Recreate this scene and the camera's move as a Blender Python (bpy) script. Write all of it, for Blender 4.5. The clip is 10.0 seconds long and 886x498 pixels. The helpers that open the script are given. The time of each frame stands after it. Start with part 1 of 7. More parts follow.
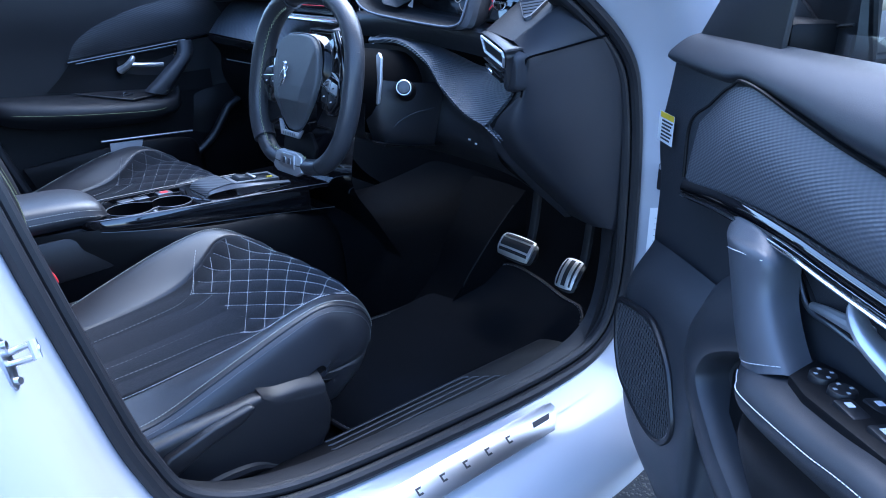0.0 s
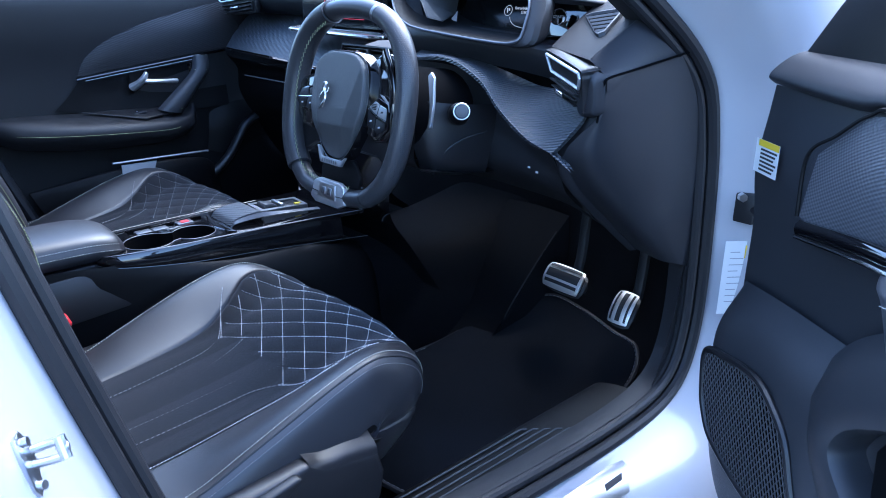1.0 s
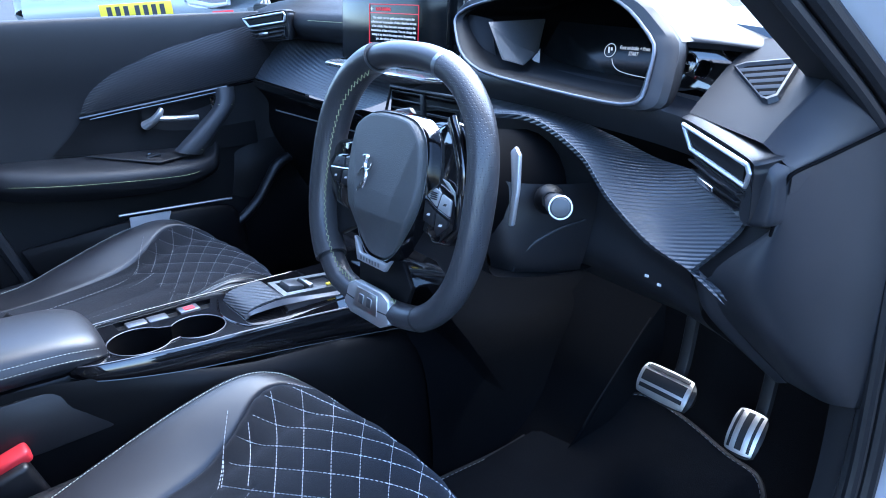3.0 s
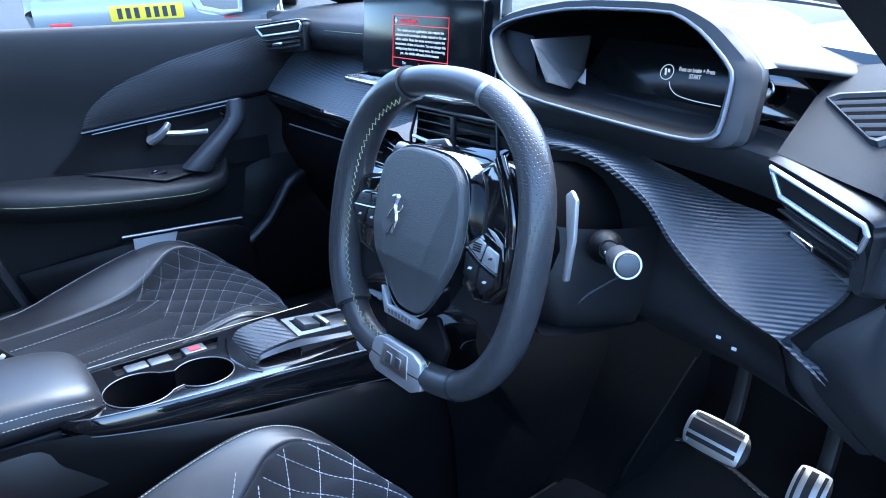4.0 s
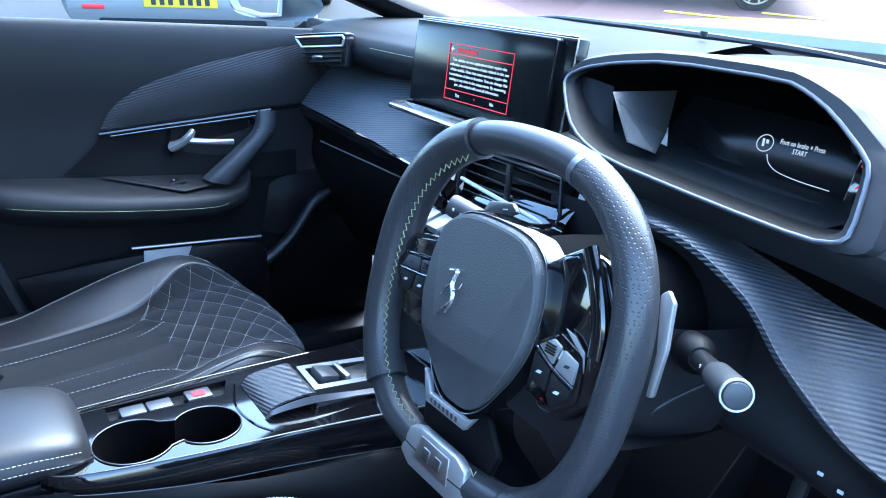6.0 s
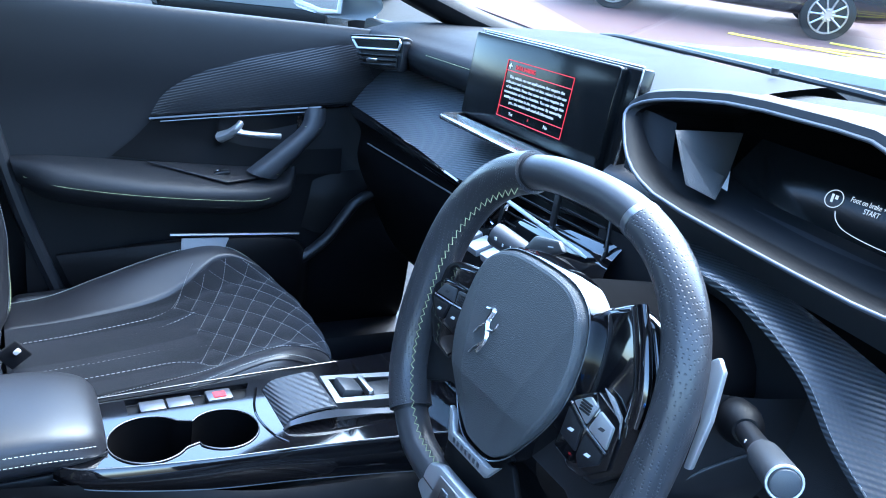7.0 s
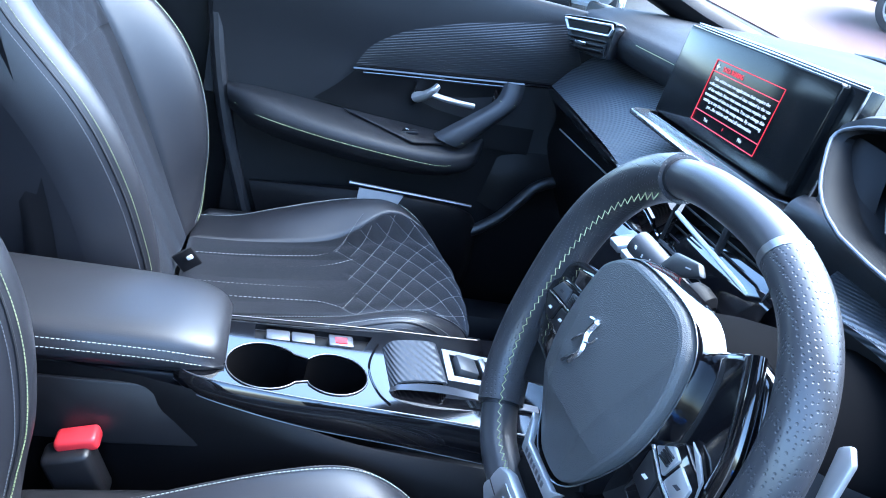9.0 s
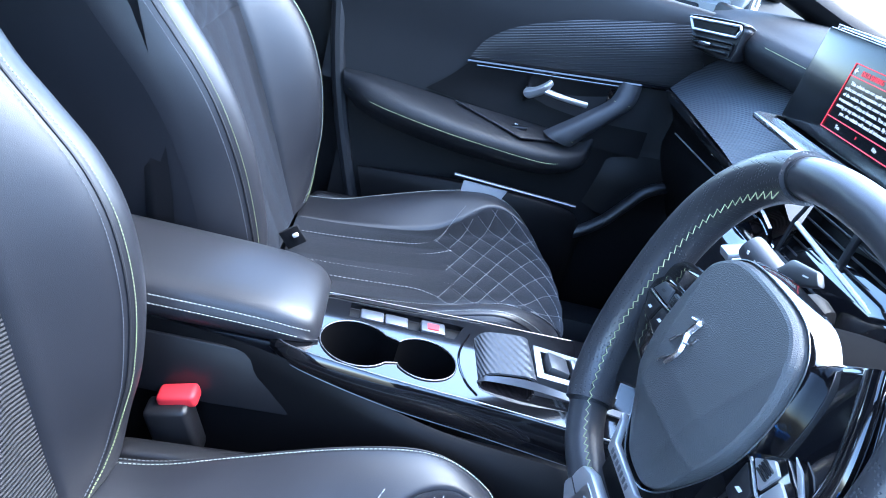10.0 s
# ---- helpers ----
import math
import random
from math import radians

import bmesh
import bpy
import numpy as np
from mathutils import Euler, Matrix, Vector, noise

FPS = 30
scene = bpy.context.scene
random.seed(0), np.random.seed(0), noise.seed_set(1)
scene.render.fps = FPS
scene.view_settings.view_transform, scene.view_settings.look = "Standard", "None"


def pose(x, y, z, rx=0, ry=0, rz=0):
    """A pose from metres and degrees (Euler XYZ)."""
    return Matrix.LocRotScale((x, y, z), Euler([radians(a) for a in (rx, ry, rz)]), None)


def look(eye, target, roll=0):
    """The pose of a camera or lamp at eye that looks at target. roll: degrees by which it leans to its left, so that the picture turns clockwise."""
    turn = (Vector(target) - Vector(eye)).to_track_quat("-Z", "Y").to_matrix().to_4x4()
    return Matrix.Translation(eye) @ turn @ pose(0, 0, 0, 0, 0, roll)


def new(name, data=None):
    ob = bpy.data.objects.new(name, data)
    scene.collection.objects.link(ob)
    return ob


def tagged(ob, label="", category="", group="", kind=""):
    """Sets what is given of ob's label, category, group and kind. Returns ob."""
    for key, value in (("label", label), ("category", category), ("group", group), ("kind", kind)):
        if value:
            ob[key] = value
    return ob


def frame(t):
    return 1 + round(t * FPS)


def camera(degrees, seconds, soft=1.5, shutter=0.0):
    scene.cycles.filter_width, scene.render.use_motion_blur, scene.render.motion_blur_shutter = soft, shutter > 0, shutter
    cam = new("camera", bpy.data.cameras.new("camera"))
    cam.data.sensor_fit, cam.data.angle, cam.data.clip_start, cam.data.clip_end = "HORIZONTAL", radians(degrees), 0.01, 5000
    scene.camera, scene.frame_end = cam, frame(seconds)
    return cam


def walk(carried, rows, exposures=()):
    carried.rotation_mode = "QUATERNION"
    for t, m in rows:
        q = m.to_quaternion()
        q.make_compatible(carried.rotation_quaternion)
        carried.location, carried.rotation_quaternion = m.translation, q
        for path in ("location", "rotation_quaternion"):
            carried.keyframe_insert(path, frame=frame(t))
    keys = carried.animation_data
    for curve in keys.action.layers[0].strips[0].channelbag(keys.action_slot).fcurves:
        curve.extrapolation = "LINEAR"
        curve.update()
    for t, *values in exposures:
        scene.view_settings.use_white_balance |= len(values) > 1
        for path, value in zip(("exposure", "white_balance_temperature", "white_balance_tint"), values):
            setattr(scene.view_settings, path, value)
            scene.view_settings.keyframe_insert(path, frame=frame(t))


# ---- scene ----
cam = camera(62.6, 10.0, soft=1.0)
PATH = [
    (0, (-0.657, -1.448, 1.23), (0.579, -0.048, 0.513), -0.2),
    (0.5, (-0.644, -1.361, 1.23), (0.602, 0.037, 0.525), -0.3),
    (1, (-0.639, -1.288, 1.231), (0.608, 0.114, 0.537), -0.3),
    (1.5, (-0.596, -1.221, 1.231), (0.639, 0.197, 0.552), -0.1),
    (2, (-0.523, -1.126, 1.247), (0.686, 0.317, 0.57), -0.1),
    (2.5, (-0.476, -1.059, 1.254), (0.705, 0.406, 0.578), -0.2),
    (4, (-0.399, -0.89, 1.274), (0.747, 0.603, 0.599), 0.0),
    (4.5, (-0.375, -0.844, 1.278), (0.766, 0.657, 0.61), 0.7),
    (5, (-0.366, -0.811, 1.285), (0.777, 0.691, 0.623), 1.8),
    (5.5, (-0.366, -0.787, 1.29), (0.778, 0.717, 0.634), 3.3),
    (7, (-0.348, -0.731, 1.312), (0.7, 0.836, 0.645), 9.6),
    (7.5, (-0.328, -0.726, 1.316), (0.626, 0.892, 0.63), 11.8),
    (8, (-0.3, -0.718, 1.316), (0.531, 0.95, 0.589), 13.4),
    (8.5, (-0.28, -0.719, 1.313), (0.419, 0.99, 0.546), 15.2),
    (9, (-0.267, -0.72, 1.305), (0.288, 1.023, 0.496), 16.3),
    (9.5, (-0.259, -0.721, 1.3), (0.155, 1.042, 0.452), 16.5),
    (10, (-0.26, -0.72, 1.29), (0.029, 1.054, 0.414), 17.3),
]
EXPOSURES = [(0.0, 2.95, 5000, 10), (2.0, 3.42, 5300, 10), (4.0, 3.58, 5200, 6), (5.5, 3.70, 5200, 2), (8.0, 3.80, 5250, 2), (10.0, 4.1, 5350, 7)]
walk(cam, [(t, look(eye, target, roll)) for t, eye, target, roll in PATH], EXPOSURES)

# ---- world and light ----
world = bpy.data.worlds.new("sky")
scene.world = world
world.use_nodes = True
wn = world.node_tree.nodes
sky = wn.new("ShaderNodeTexSky")
sky.sky_type, sky.sun_disc = "NISHITA", False
sky.sun_elevation, sky.sun_rotation, sky.dust_density = radians(57), radians(76), 2.5
world.node_tree.links.new(sky.outputs[0], wn["Background"].inputs[0])
wn["Background"].inputs[1].default_value = 0.15
sun = new("sun", bpy.data.lights.new("sun", "SUN"))
sun.data.energy, sun.data.angle, sun.data.color = 0.5, radians(80), (1.0, 0.99, 0.98)
sun.matrix_world = look((5.0, 1.2, 8.0), (0, 0, 0))

# ---- materials ----
def material(name, color, rough=0.5, metal=0.0, grain=0.0, size=400.0, mottle=0.12, coat=0.0, kind="noise", spec=0.5, sheen=0.0, emit=0.0):
    """A surface with two scales of variation: a broad mottle of colour and roughness, and a fine grain in relief."""
    m = bpy.data.materials.new(name)
    m.use_nodes = True
    nd, ln = m.node_tree.nodes, m.node_tree.links
    b = nd["Principled BSDF"]
    b.inputs["Metallic"].default_value = metal
    b.inputs["Specular IOR Level"].default_value = spec
    b.inputs["Coat Weight"].default_value = coat
    b.inputs["Coat Roughness"].default_value = 0.04
    if sheen:
        b.inputs["Sheen Weight"].default_value = sheen
        b.inputs["Sheen Roughness"].default_value = 0.5
        b.inputs["Sheen Tint"].default_value = (0.7, 0.8, 1, 1)
    if emit:
        b.inputs["Emission Color"].default_value = (*color, 1)
        b.inputs["Emission Strength"].default_value = emit
    co = nd.new("ShaderNodeTexCoord")
    broad = nd.new("ShaderNodeTexNoise")
    broad.inputs["Scale"].default_value, broad.inputs["Detail"].default_value = 7.0, 6.0
    ln.new(co.outputs["Object"], broad.inputs["Vector"])
    mix = nd.new("ShaderNodeMix")
    mix.data_type = "RGBA"
    mix.inputs["A"].default_value = (*[c * (1 - mottle) for c in color], 1)
    mix.inputs["B"].default_value = (*[min(1, c * (1 + mottle)) for c in color], 1)
    ln.new(broad.outputs["Fac"], mix.inputs["Factor"])
    ln.new(mix.outputs["Result"], b.inputs["Base Color"])
    rr = nd.new("ShaderNodeMapRange")
    rr.inputs["To Min"].default_value, rr.inputs["To Max"].default_value = max(0.02, rough * 0.85), min(1, rough * 1.15)
    ln.new(broad.outputs["Fac"], rr.inputs["Value"])
    ln.new(rr.outputs["Result"], b.inputs["Roughness"])
    if grain:
        if kind == "voronoi":
            fine = nd.new("ShaderNodeTexVoronoi")
            fine.feature = "DISTANCE_TO_EDGE"
            out = fine.outputs["Distance"]
        elif kind == "ribs":
            fine = nd.new("ShaderNodeTexWave")
            fine.wave_type, fine.bands_direction, fine.wave_profile = "BANDS", "DIAGONAL", "SIN"
            out = fine.outputs["Fac"]
        elif kind == "dots":
            fine = nd.new("ShaderNodeTexVoronoi")
            fine.inputs["Randomness"].default_value = 0.0
            rm = nd.new("ShaderNodeMapRange")
            rm.inputs["From Min"].default_value, rm.inputs["From Max"].default_value = 0.18, 0.32
            ln.new(fine.outputs["Distance"], rm.inputs["Value"])
            out = rm.outputs["Result"]
        else:
            fine = nd.new("ShaderNodeTexNoise")
            out = fine.outputs["Fac"]
        fine.inputs["Scale"].default_value = size
        ln.new(co.outputs["Object"], fine.inputs["Vector"])
        bump = nd.new("ShaderNodeBump")
        bump.inputs["Strength"].default_value, bump.inputs["Distance"].default_value = grain, 0.001
        ln.new(out, bump.inputs["Height"])
        ln.new(bump.outputs["Normal"], b.inputs["Normal"])
    return m


def ribbed(name, color, pitch, direction, rough=0.38, depth=0.6, cross=0.0):
    """Moulded trim with fine parallel ribs that run square to the given direction."""
    m = material(name, color, rough, mottle=0.1)
    nd, ln = m.node_tree.nodes, m.node_tree.links
    co = nd.new("ShaderNodeTexCoord")

    def wave(d, amount):
        dot = nd.new("ShaderNodeVectorMath")
        dot.operation = "DOT_PRODUCT"
        dot.inputs[1].default_value = [c * math.tau / pitch for c in Vector(d).normalized()]
        ln.new(co.outputs["Object"], dot.inputs[0])
        s = nd.new("ShaderNodeMath")
        s.operation = "SINE"
        ln.new(dot.outputs["Value"], s.inputs[0])
        k = nd.new("ShaderNodeMath")
        k.operation = "MULTIPLY"
        k.inputs[1].default_value = amount
        ln.new(s.outputs[0], k.inputs[0])
        return k.outputs[0]

    h = wave(direction, 1.0)
    if cross:
        d = Vector(direction)
        h2 = wave((-d.z, d.y, d.x), cross)
        add = nd.new("ShaderNodeMath")
        ln.new(h, add.inputs[0])
        ln.new(h2, add.inputs[1])
        h = add.outputs[0]
    bump = nd.new("ShaderNodeBump")
    bump.inputs["Strength"].default_value, bump.inputs["Distance"].default_value = depth, pitch * 0.25
    ln.new(h, bump.inputs["Height"])
    ln.new(bump.outputs["Normal"], nd["Principled BSDF"].inputs["Normal"])
    return m


def clear_glass(name, tint=(0.9, 0.95, 0.95)):
    m = bpy.data.materials.new(name)
    m.use_nodes = True
    nd, ln = m.node_tree.nodes, m.node_tree.links
    nd.remove(nd["Principled BSDF"])
    t, g, f, x = nd.new("ShaderNodeBsdfTransparent"), nd.new("ShaderNodeBsdfGlossy"), nd.new("ShaderNodeLayerWeight"), nd.new("ShaderNodeMixShader")
    t.inputs["Color"].default_value = (*tint, 1)
    g.inputs["Roughness"].default_value = 0.02
    f.inputs["Blend"].default_value = 0.07
    ln.new(f.outputs["Facing"], x.inputs[0])
    ln.new(t.outputs[0], x.inputs[1])
    ln.new(g.outputs[0], x.inputs[2])
    ln.new(x.outputs[0], nd["Material Output"].inputs["Surface"])
    return m


LEATHER = material("black_leather", (0.0165, 0.0174, 0.0215), 0.41, grain=0.16, size=900, kind="voronoi", mottle=0.25, spec=0.6)
RIMSKIN = material("wheel_leather", (0.034, 0.0345, 0.038), 0.31, grain=0.12, size=1200, kind="voronoi", mottle=0.2)
SUEDE = material("black_suede", (0.0095, 0.0101, 0.0124), 0.9, grain=0.5, size=1500, mottle=0.75, spec=0.15, sheen=0.10)
FABRIC = material("ribbed_seat_fabric", (0.009, 0.009, 0.011), 0.8, grain=0.6, size=600, mottle=0.3, spec=0.2, sheen=0.05)
CARPET = material("black_carpet", (0.0038, 0.0040, 0.0048), 0.95, grain=1.0, size=900, mottle=0.6, spec=0.05, sheen=0.02)
MATPILE = material("black_mat_pile", (0.0046, 0.0053, 0.0070), 0.95, grain=1.0, size=1200, mottle=0.75, spec=0.05, sheen=0.03)
PLASTIC = material("black_plastic", (0.010, 0.0102, 0.012), 0.38, grain=0.18, size=1100, kind="voronoi", mottle=0.2)
SOFT = material("soft_dash_skin", (0.018, 0.019, 0.023), 0.50, grain=0.22, size=1100, kind="voronoi", mottle=0.2, spec=0.45)
# Darker copy of the soft skin: shade is put into its colour.
DIMSKIN = material("dimmed_soft_skin", (0.012, 0.0125, 0.0148), 0.52, grain=0.2, size=1100, kind="voronoi", mottle=0.2, spec=0.4)
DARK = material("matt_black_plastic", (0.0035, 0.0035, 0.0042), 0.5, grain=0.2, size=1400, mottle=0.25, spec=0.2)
VOID = material("deep_black_plastic", (0.003, 0.003, 0.0035), 0.9, mottle=0.2, spec=0.04)
COVER = material("airbag_cover_skin", (0.062, 0.064, 0.066), 0.38, grain=0.55, size=800, kind="voronoi", mottle=0.15, spec=0.6)
# Lighter copy of SOFT; the open door's daylight is put into it.
LITSKIN = material("brightened_door_skin", (0.027, 0.029, 0.034), 0.46, grain=0.22, size=1100, kind="voronoi", mottle=0.2, spec=0.5)
# Lighter again for the pull handle, with the light in its colour.
LITGRIP = material("brightened_grip_skin", (0.070, 0.075, 0.086), 0.40, grain=0.15, size=1100, kind="voronoi", mottle=0.15, spec=0.6)
# Darker, duller SOFT for upward faces: shade is put into the colour.
DIMDASH = material("dimmed_dash_skin", (0.012, 0.0128, 0.0155), 0.62, grain=0.25, size=1100, kind="voronoi", mottle=0.2, spec=0.15)
STALK = material("grey_stalk_plastic", (0.050, 0.053, 0.058), 0.40, grain=0.1, size=900, mottle=0.12)
RUBBER = material("black_rubber", (0.014, 0.014, 0.016), 0.5, grain=0.2, size=500, mottle=0.25)
GLOSS = material("piano_black", (0.004, 0.004, 0.005), 0.05, coat=1.0, mottle=0.3)
CHROME = material("satin_chrome", (0.72, 0.73, 0.75), 0.2, metal=1.0, mottle=0.05)
BRIGHT = material("bright_chrome", (0.8, 0.8, 0.82), 0.08, metal=1.0, mottle=0.03)
DULL = material("dull_silver_trim", (0.30, 0.31, 0.33), 0.40, metal=1.0, mottle=0.08)
SATIN = material("satin_silver", (0.60, 0.61, 0.63), 0.42, metal=0.85, mottle=0.06)
BRUSHED = material("brushed_steel", (0.62, 0.62, 0.63), 0.32, metal=1.0, grain=0.15, size=300, mottle=0.1)
ALUMINIUM = material("pedal_aluminium", (0.82, 0.79, 0.75), 0.46, metal=1.0, mottle=0.08)
PAINT = material("white_car_paint", (0.50, 0.50, 0.53), 0.22, coat=0.7, mottle=0.02)
SILVER = material("silver_car_paint", (0.30, 0.31, 0.32), 0.3, metal=0.4, coat=0.6, mottle=0.04)
BLACKPAINT = material("black_car_paint", (0.02, 0.022, 0.026), 0.2, coat=0.7, mottle=0.05)
BLUEPAINT = material("blue_car_paint", (0.02, 0.16, 0.55), 0.25, coat=0.6, mottle=0.05)
THREAD = material("white_thread", (0.62, 0.64, 0.66), 0.7, mottle=0.1)
GREENTHREAD = material("pale_green_thread", (0.42, 0.46, 0.24), 0.7, mottle=0.1)
GREYTHREAD = material("dull_grey_thread", (0.20, 0.21, 0.225), 0.7, mottle=0.1)
RED = material("red_buckle_plastic", (0.62, 0.03, 0.04), 0.4, grain=0.1, size=400, mottle=0.08)
LABEL = material("white_label", (0.75, 0.76, 0.76), 0.45, mottle=0.04)
YELLOW = material("yellow_plastic", (0.75, 0.55, 0.03), 0.45, mottle=0.06)
INK = material("dark_ink", (0.03, 0.03, 0.035), 0.6, mottle=0.1)
GREY = material("grey_plastic", (0.32, 0.33, 0.35), 0.35, mottle=0.06)
MARK = material("white_printed_symbol", (0.7, 0.7, 0.72), 0.5, mottle=0.05)
SCREEN = material("screen_glass", (0.006, 0.007, 0.008), 0.16, coat=0.0, spec=0.3, mottle=0.2)
REDLIT = material("red_screen_line", (0.45, 0.015, 0.025), 0.5, emit=0.13)
WHITELIT = material("white_screen_text", (0.42, 0.42, 0.43), 0.4, emit=0.11)
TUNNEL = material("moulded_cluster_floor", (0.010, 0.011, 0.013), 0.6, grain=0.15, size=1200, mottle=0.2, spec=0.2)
HOODRIM = material("satin_grey_edge", (0.13, 0.135, 0.15), 0.36, metal=0.7, mottle=0.1)
CARB_DOOR = ribbed("ribbed_door_trim", (0.024, 0.025, 0.029), 0.0048, (-0.30, 0, 1), rough=0.38, depth=0.35)
CARB_DASH = ribbed("woven_dash_trim", (0.050, 0.055, 0.064), 0.0042, (0.35, 0.25, 1), rough=0.38, depth=0.5, cross=0.15)
RIBFAB = ribbed("fine_ribbed_cloth", (0.012, 0.012, 0.0145), 0.0042, (-0.35, 0.1, 1), rough=0.7, depth=0.8)
PALETHREAD = material("pale_grey_thread", (0.50, 0.52, 0.47), 0.7, mottle=0.1)
# Raised in colour for the light on the open door's trim.
CARB_LIT = ribbed("brightened_woven_trim", (0.085, 0.088, 0.098), 0.0036, (0.8, 0, 1), rough=0.40, depth=0.25, cross=0.6)
PERF = material("perforated_leather", (0.035, 0.0355, 0.039), 0.33, grain=0.45, size=360, kind="dots", mottle=0.15)
GRILLE = material("grille_black", (0.016, 0.0165, 0.019), 0.45, mottle=0.15)
GLASS = clear_glass("window_glass")


# ---- mesh helpers ----
def thing(name, base, label, category, group="", kind="", m=None):
    ob = new(name)
    ob.empty_display_size = 0.05
    ob.matrix_world = m if m else Matrix.Translation(base)
    bpy.context.view_layer.update()
    return tagged(ob, label, category, group, kind)


def part(name, bm, mat, parent, label="", sharp=35, local=False):
    """Links a bmesh as one mesh under its thing. Points are in the world, or (local) in the thing's own axes."""
    for f in bm.faces:
        f.smooth = True
    for e in bm.edges:
        e.smooth = len(e.link_faces) == 2 and e.calc_face_angle(0) < radians(sharp)
    me = bpy.data.meshes.new(name)
    bm.to_mesh(me)
    bm.free()
    me.materials.append(mat)
    ob = new(name, me)
    if parent:
        ob.parent = parent
        if not local:
            root = parent
            inv = Matrix.Identity(4)
            chain = []
            while root:
                chain.append(root)
                root = root.parent
            for o in reversed(chain):
                inv = inv @ o.matrix_parent_inverse @ o.matrix_basis
            ob.matrix_parent_inverse = inv.inverted()
    if label:
        ob["label"] = label
    return ob


def cr(pts, n):
    """n points on a smooth curve through pts."""
    p = [np.array(q, float) for q in pts]
    p = [2 * p[0] - p[1]] + p + [2 * p[-1] - p[-2]]
    out = []
    for s in np.linspace(0, len(p) - 3 - 1e-6, n):
        i, t = int(s), s - int(s)
        a, b, c, d = p[i:i + 4]
        out.append(0.5 * (2 * b + (c - a) * t + (2 * a - 5 * b + 4 * c - d) * t * t + (3 * b - a - 3 * c + d) * t ** 3))
    return out


def loop(pts, n):
    """n points on a smooth closed curve through pts."""
    k = len(pts)
    full = cr([pts[-1], *pts, pts[0], pts[1]], (k + 2) * 40 + 1)
    full = full[40:40 + k * 40]
    return [full[int(i * len(full) / n)] for i in range(n)]


def grid(rows, close_v=False, close_u=False, caps=False):
    bm = bmesh.new()
    vs = [[bm.verts.new(tuple(map(float, p))) for p in r] for r in rows]
    nr, nc = len(vs), len(vs[0])
    for i in range(nr if close_u else nr - 1):
        for j in range(nc if close_v else nc - 1):
            a, b = vs[i], vs[(i + 1) % nr]
            try:
                bm.faces.new((a[j], a[(j + 1) % nc], b[(j + 1) % nc], b[j]))
            except ValueError:
                pass
    if caps and close_v:
        for r in (vs[0], vs[-1]):
            bm.faces.new(r)
    bmesh.ops.recalc_face_normals(bm, faces=bm.faces)
    return bm


def skin(sections, nu, nv, thick=0.0):
    """A smooth sheet through sections of control points, thickened when asked."""
    secs = [cr(s, nv) for s in sections]
    cols = [cr([s[j] for s in secs], nu) for j in range(nv)]
    bm = grid([[cols[j][i] for j in range(nv)] for i in range(nu)])
    if thick:
        bmesh.ops.solidify(bm, geom=bm.faces[:], thickness=thick)
    return bm


def frames(path, closed=False):
    """Points of a path with its side and up directions, carried along without twist."""
    p = [Vector(map(float, q)) for q in path]
    n = len(p)
    tan = []
    for i in range(n):
        a = p[(i - 1) % n] if closed or i > 0 else p[i]
        b = p[(i + 1) % n] if closed or i < n - 1 else p[i]
        tan.append((b - a).normalized())
    up = Vector((0, 0, 1)) if abs(tan[0].z) < 0.9 else Vector((0, 1, 0))
    out = []
    for q, t in zip(p, tan):
        side = t.cross(up).normalized()
        up = side.cross(t).normalized()
        out.append((q, side, up))
    return out


def tube(path, r, seg=10, closed=False, ry=None):
    """A tube (or, with ry, an oval one) along a path; r may be a function of 0..1."""
    rows = []
    fr = frames(path, closed)
    for i, (q, s, u) in enumerate(fr):
        k = i / max(1, len(fr) - 1)
        a = r(k) if callable(r) else r
        b = (ry(k) if callable(ry) else ry) if ry else a
        rows.append([q + s * a * math.cos(w) + u * b * math.sin(w) for w in np.linspace(0, math.tau, seg, endpoint=False)])
    return grid(rows, close_v=True, close_u=closed, caps=not closed)


def soften(bm, r, seg=2):
    if r:
        edges = [e for e in bm.edges if len(e.link_faces) == 2 and e.calc_face_angle(0) > 0.5]
        bmesh.ops.bevel(bm, geom=edges, offset=r, segments=seg, profile=0.5, affect="EDGES", clamp_overlap=True)
    return bm


def slab(outline, direction, r=0.002, seg=2):
    """A flat outline pushed along a direction, with rounded edges."""
    bm = bmesh.new()
    d = Vector(direction)
    a = [bm.verts.new(tuple(map(float, p))) for p in outline]
    b = [bm.verts.new(tuple(Vector(map(float, p)) + d)) for p in outline]
    n = len(a)
    bm.faces.new(a)
    bm.faces.new(b[::-1])
    for i in range(n):
        bm.faces.new((a[i], b[i], b[(i + 1) % n], a[(i + 1) % n]))
    bmesh.ops.recalc_face_normals(bm, faces=bm.faces)
    return soften(bm, r, seg)


def box(center, size, r=0.003, m=None, seg=2):
    bm = bmesh.new()
    bmesh.ops.create_cube(bm, size=1, matrix=Matrix.Translation(center) @ (m or Matrix.Identity(4)) @ Matrix.Diagonal((*size, 1)))
    return soften(bm, r, seg)


def rod(a, b, r0, r1=None, seg=16, r=0.0):
    bm = bmesh.new()
    a, b = Vector(a), Vector(b)
    d = b - a
    m = Matrix.Translation((a + b) / 2) @ d.to_track_quat("Z", "Y").to_matrix().to_4x4()
    bmesh.ops.create_cone(bm, cap_ends=True, segments=seg, radius1=r0, radius2=r0 if r1 is None else r1, depth=d.length, matrix=m)
    return soften(bm, r)


def joined(*parts):
    out = bmesh.new()
    for bm in parts:
        me = bpy.data.meshes.new("tmp")
        bm.to_mesh(me)
        bm.free()
        out.from_mesh(me)
        bpy.data.meshes.remove(me)
    return out


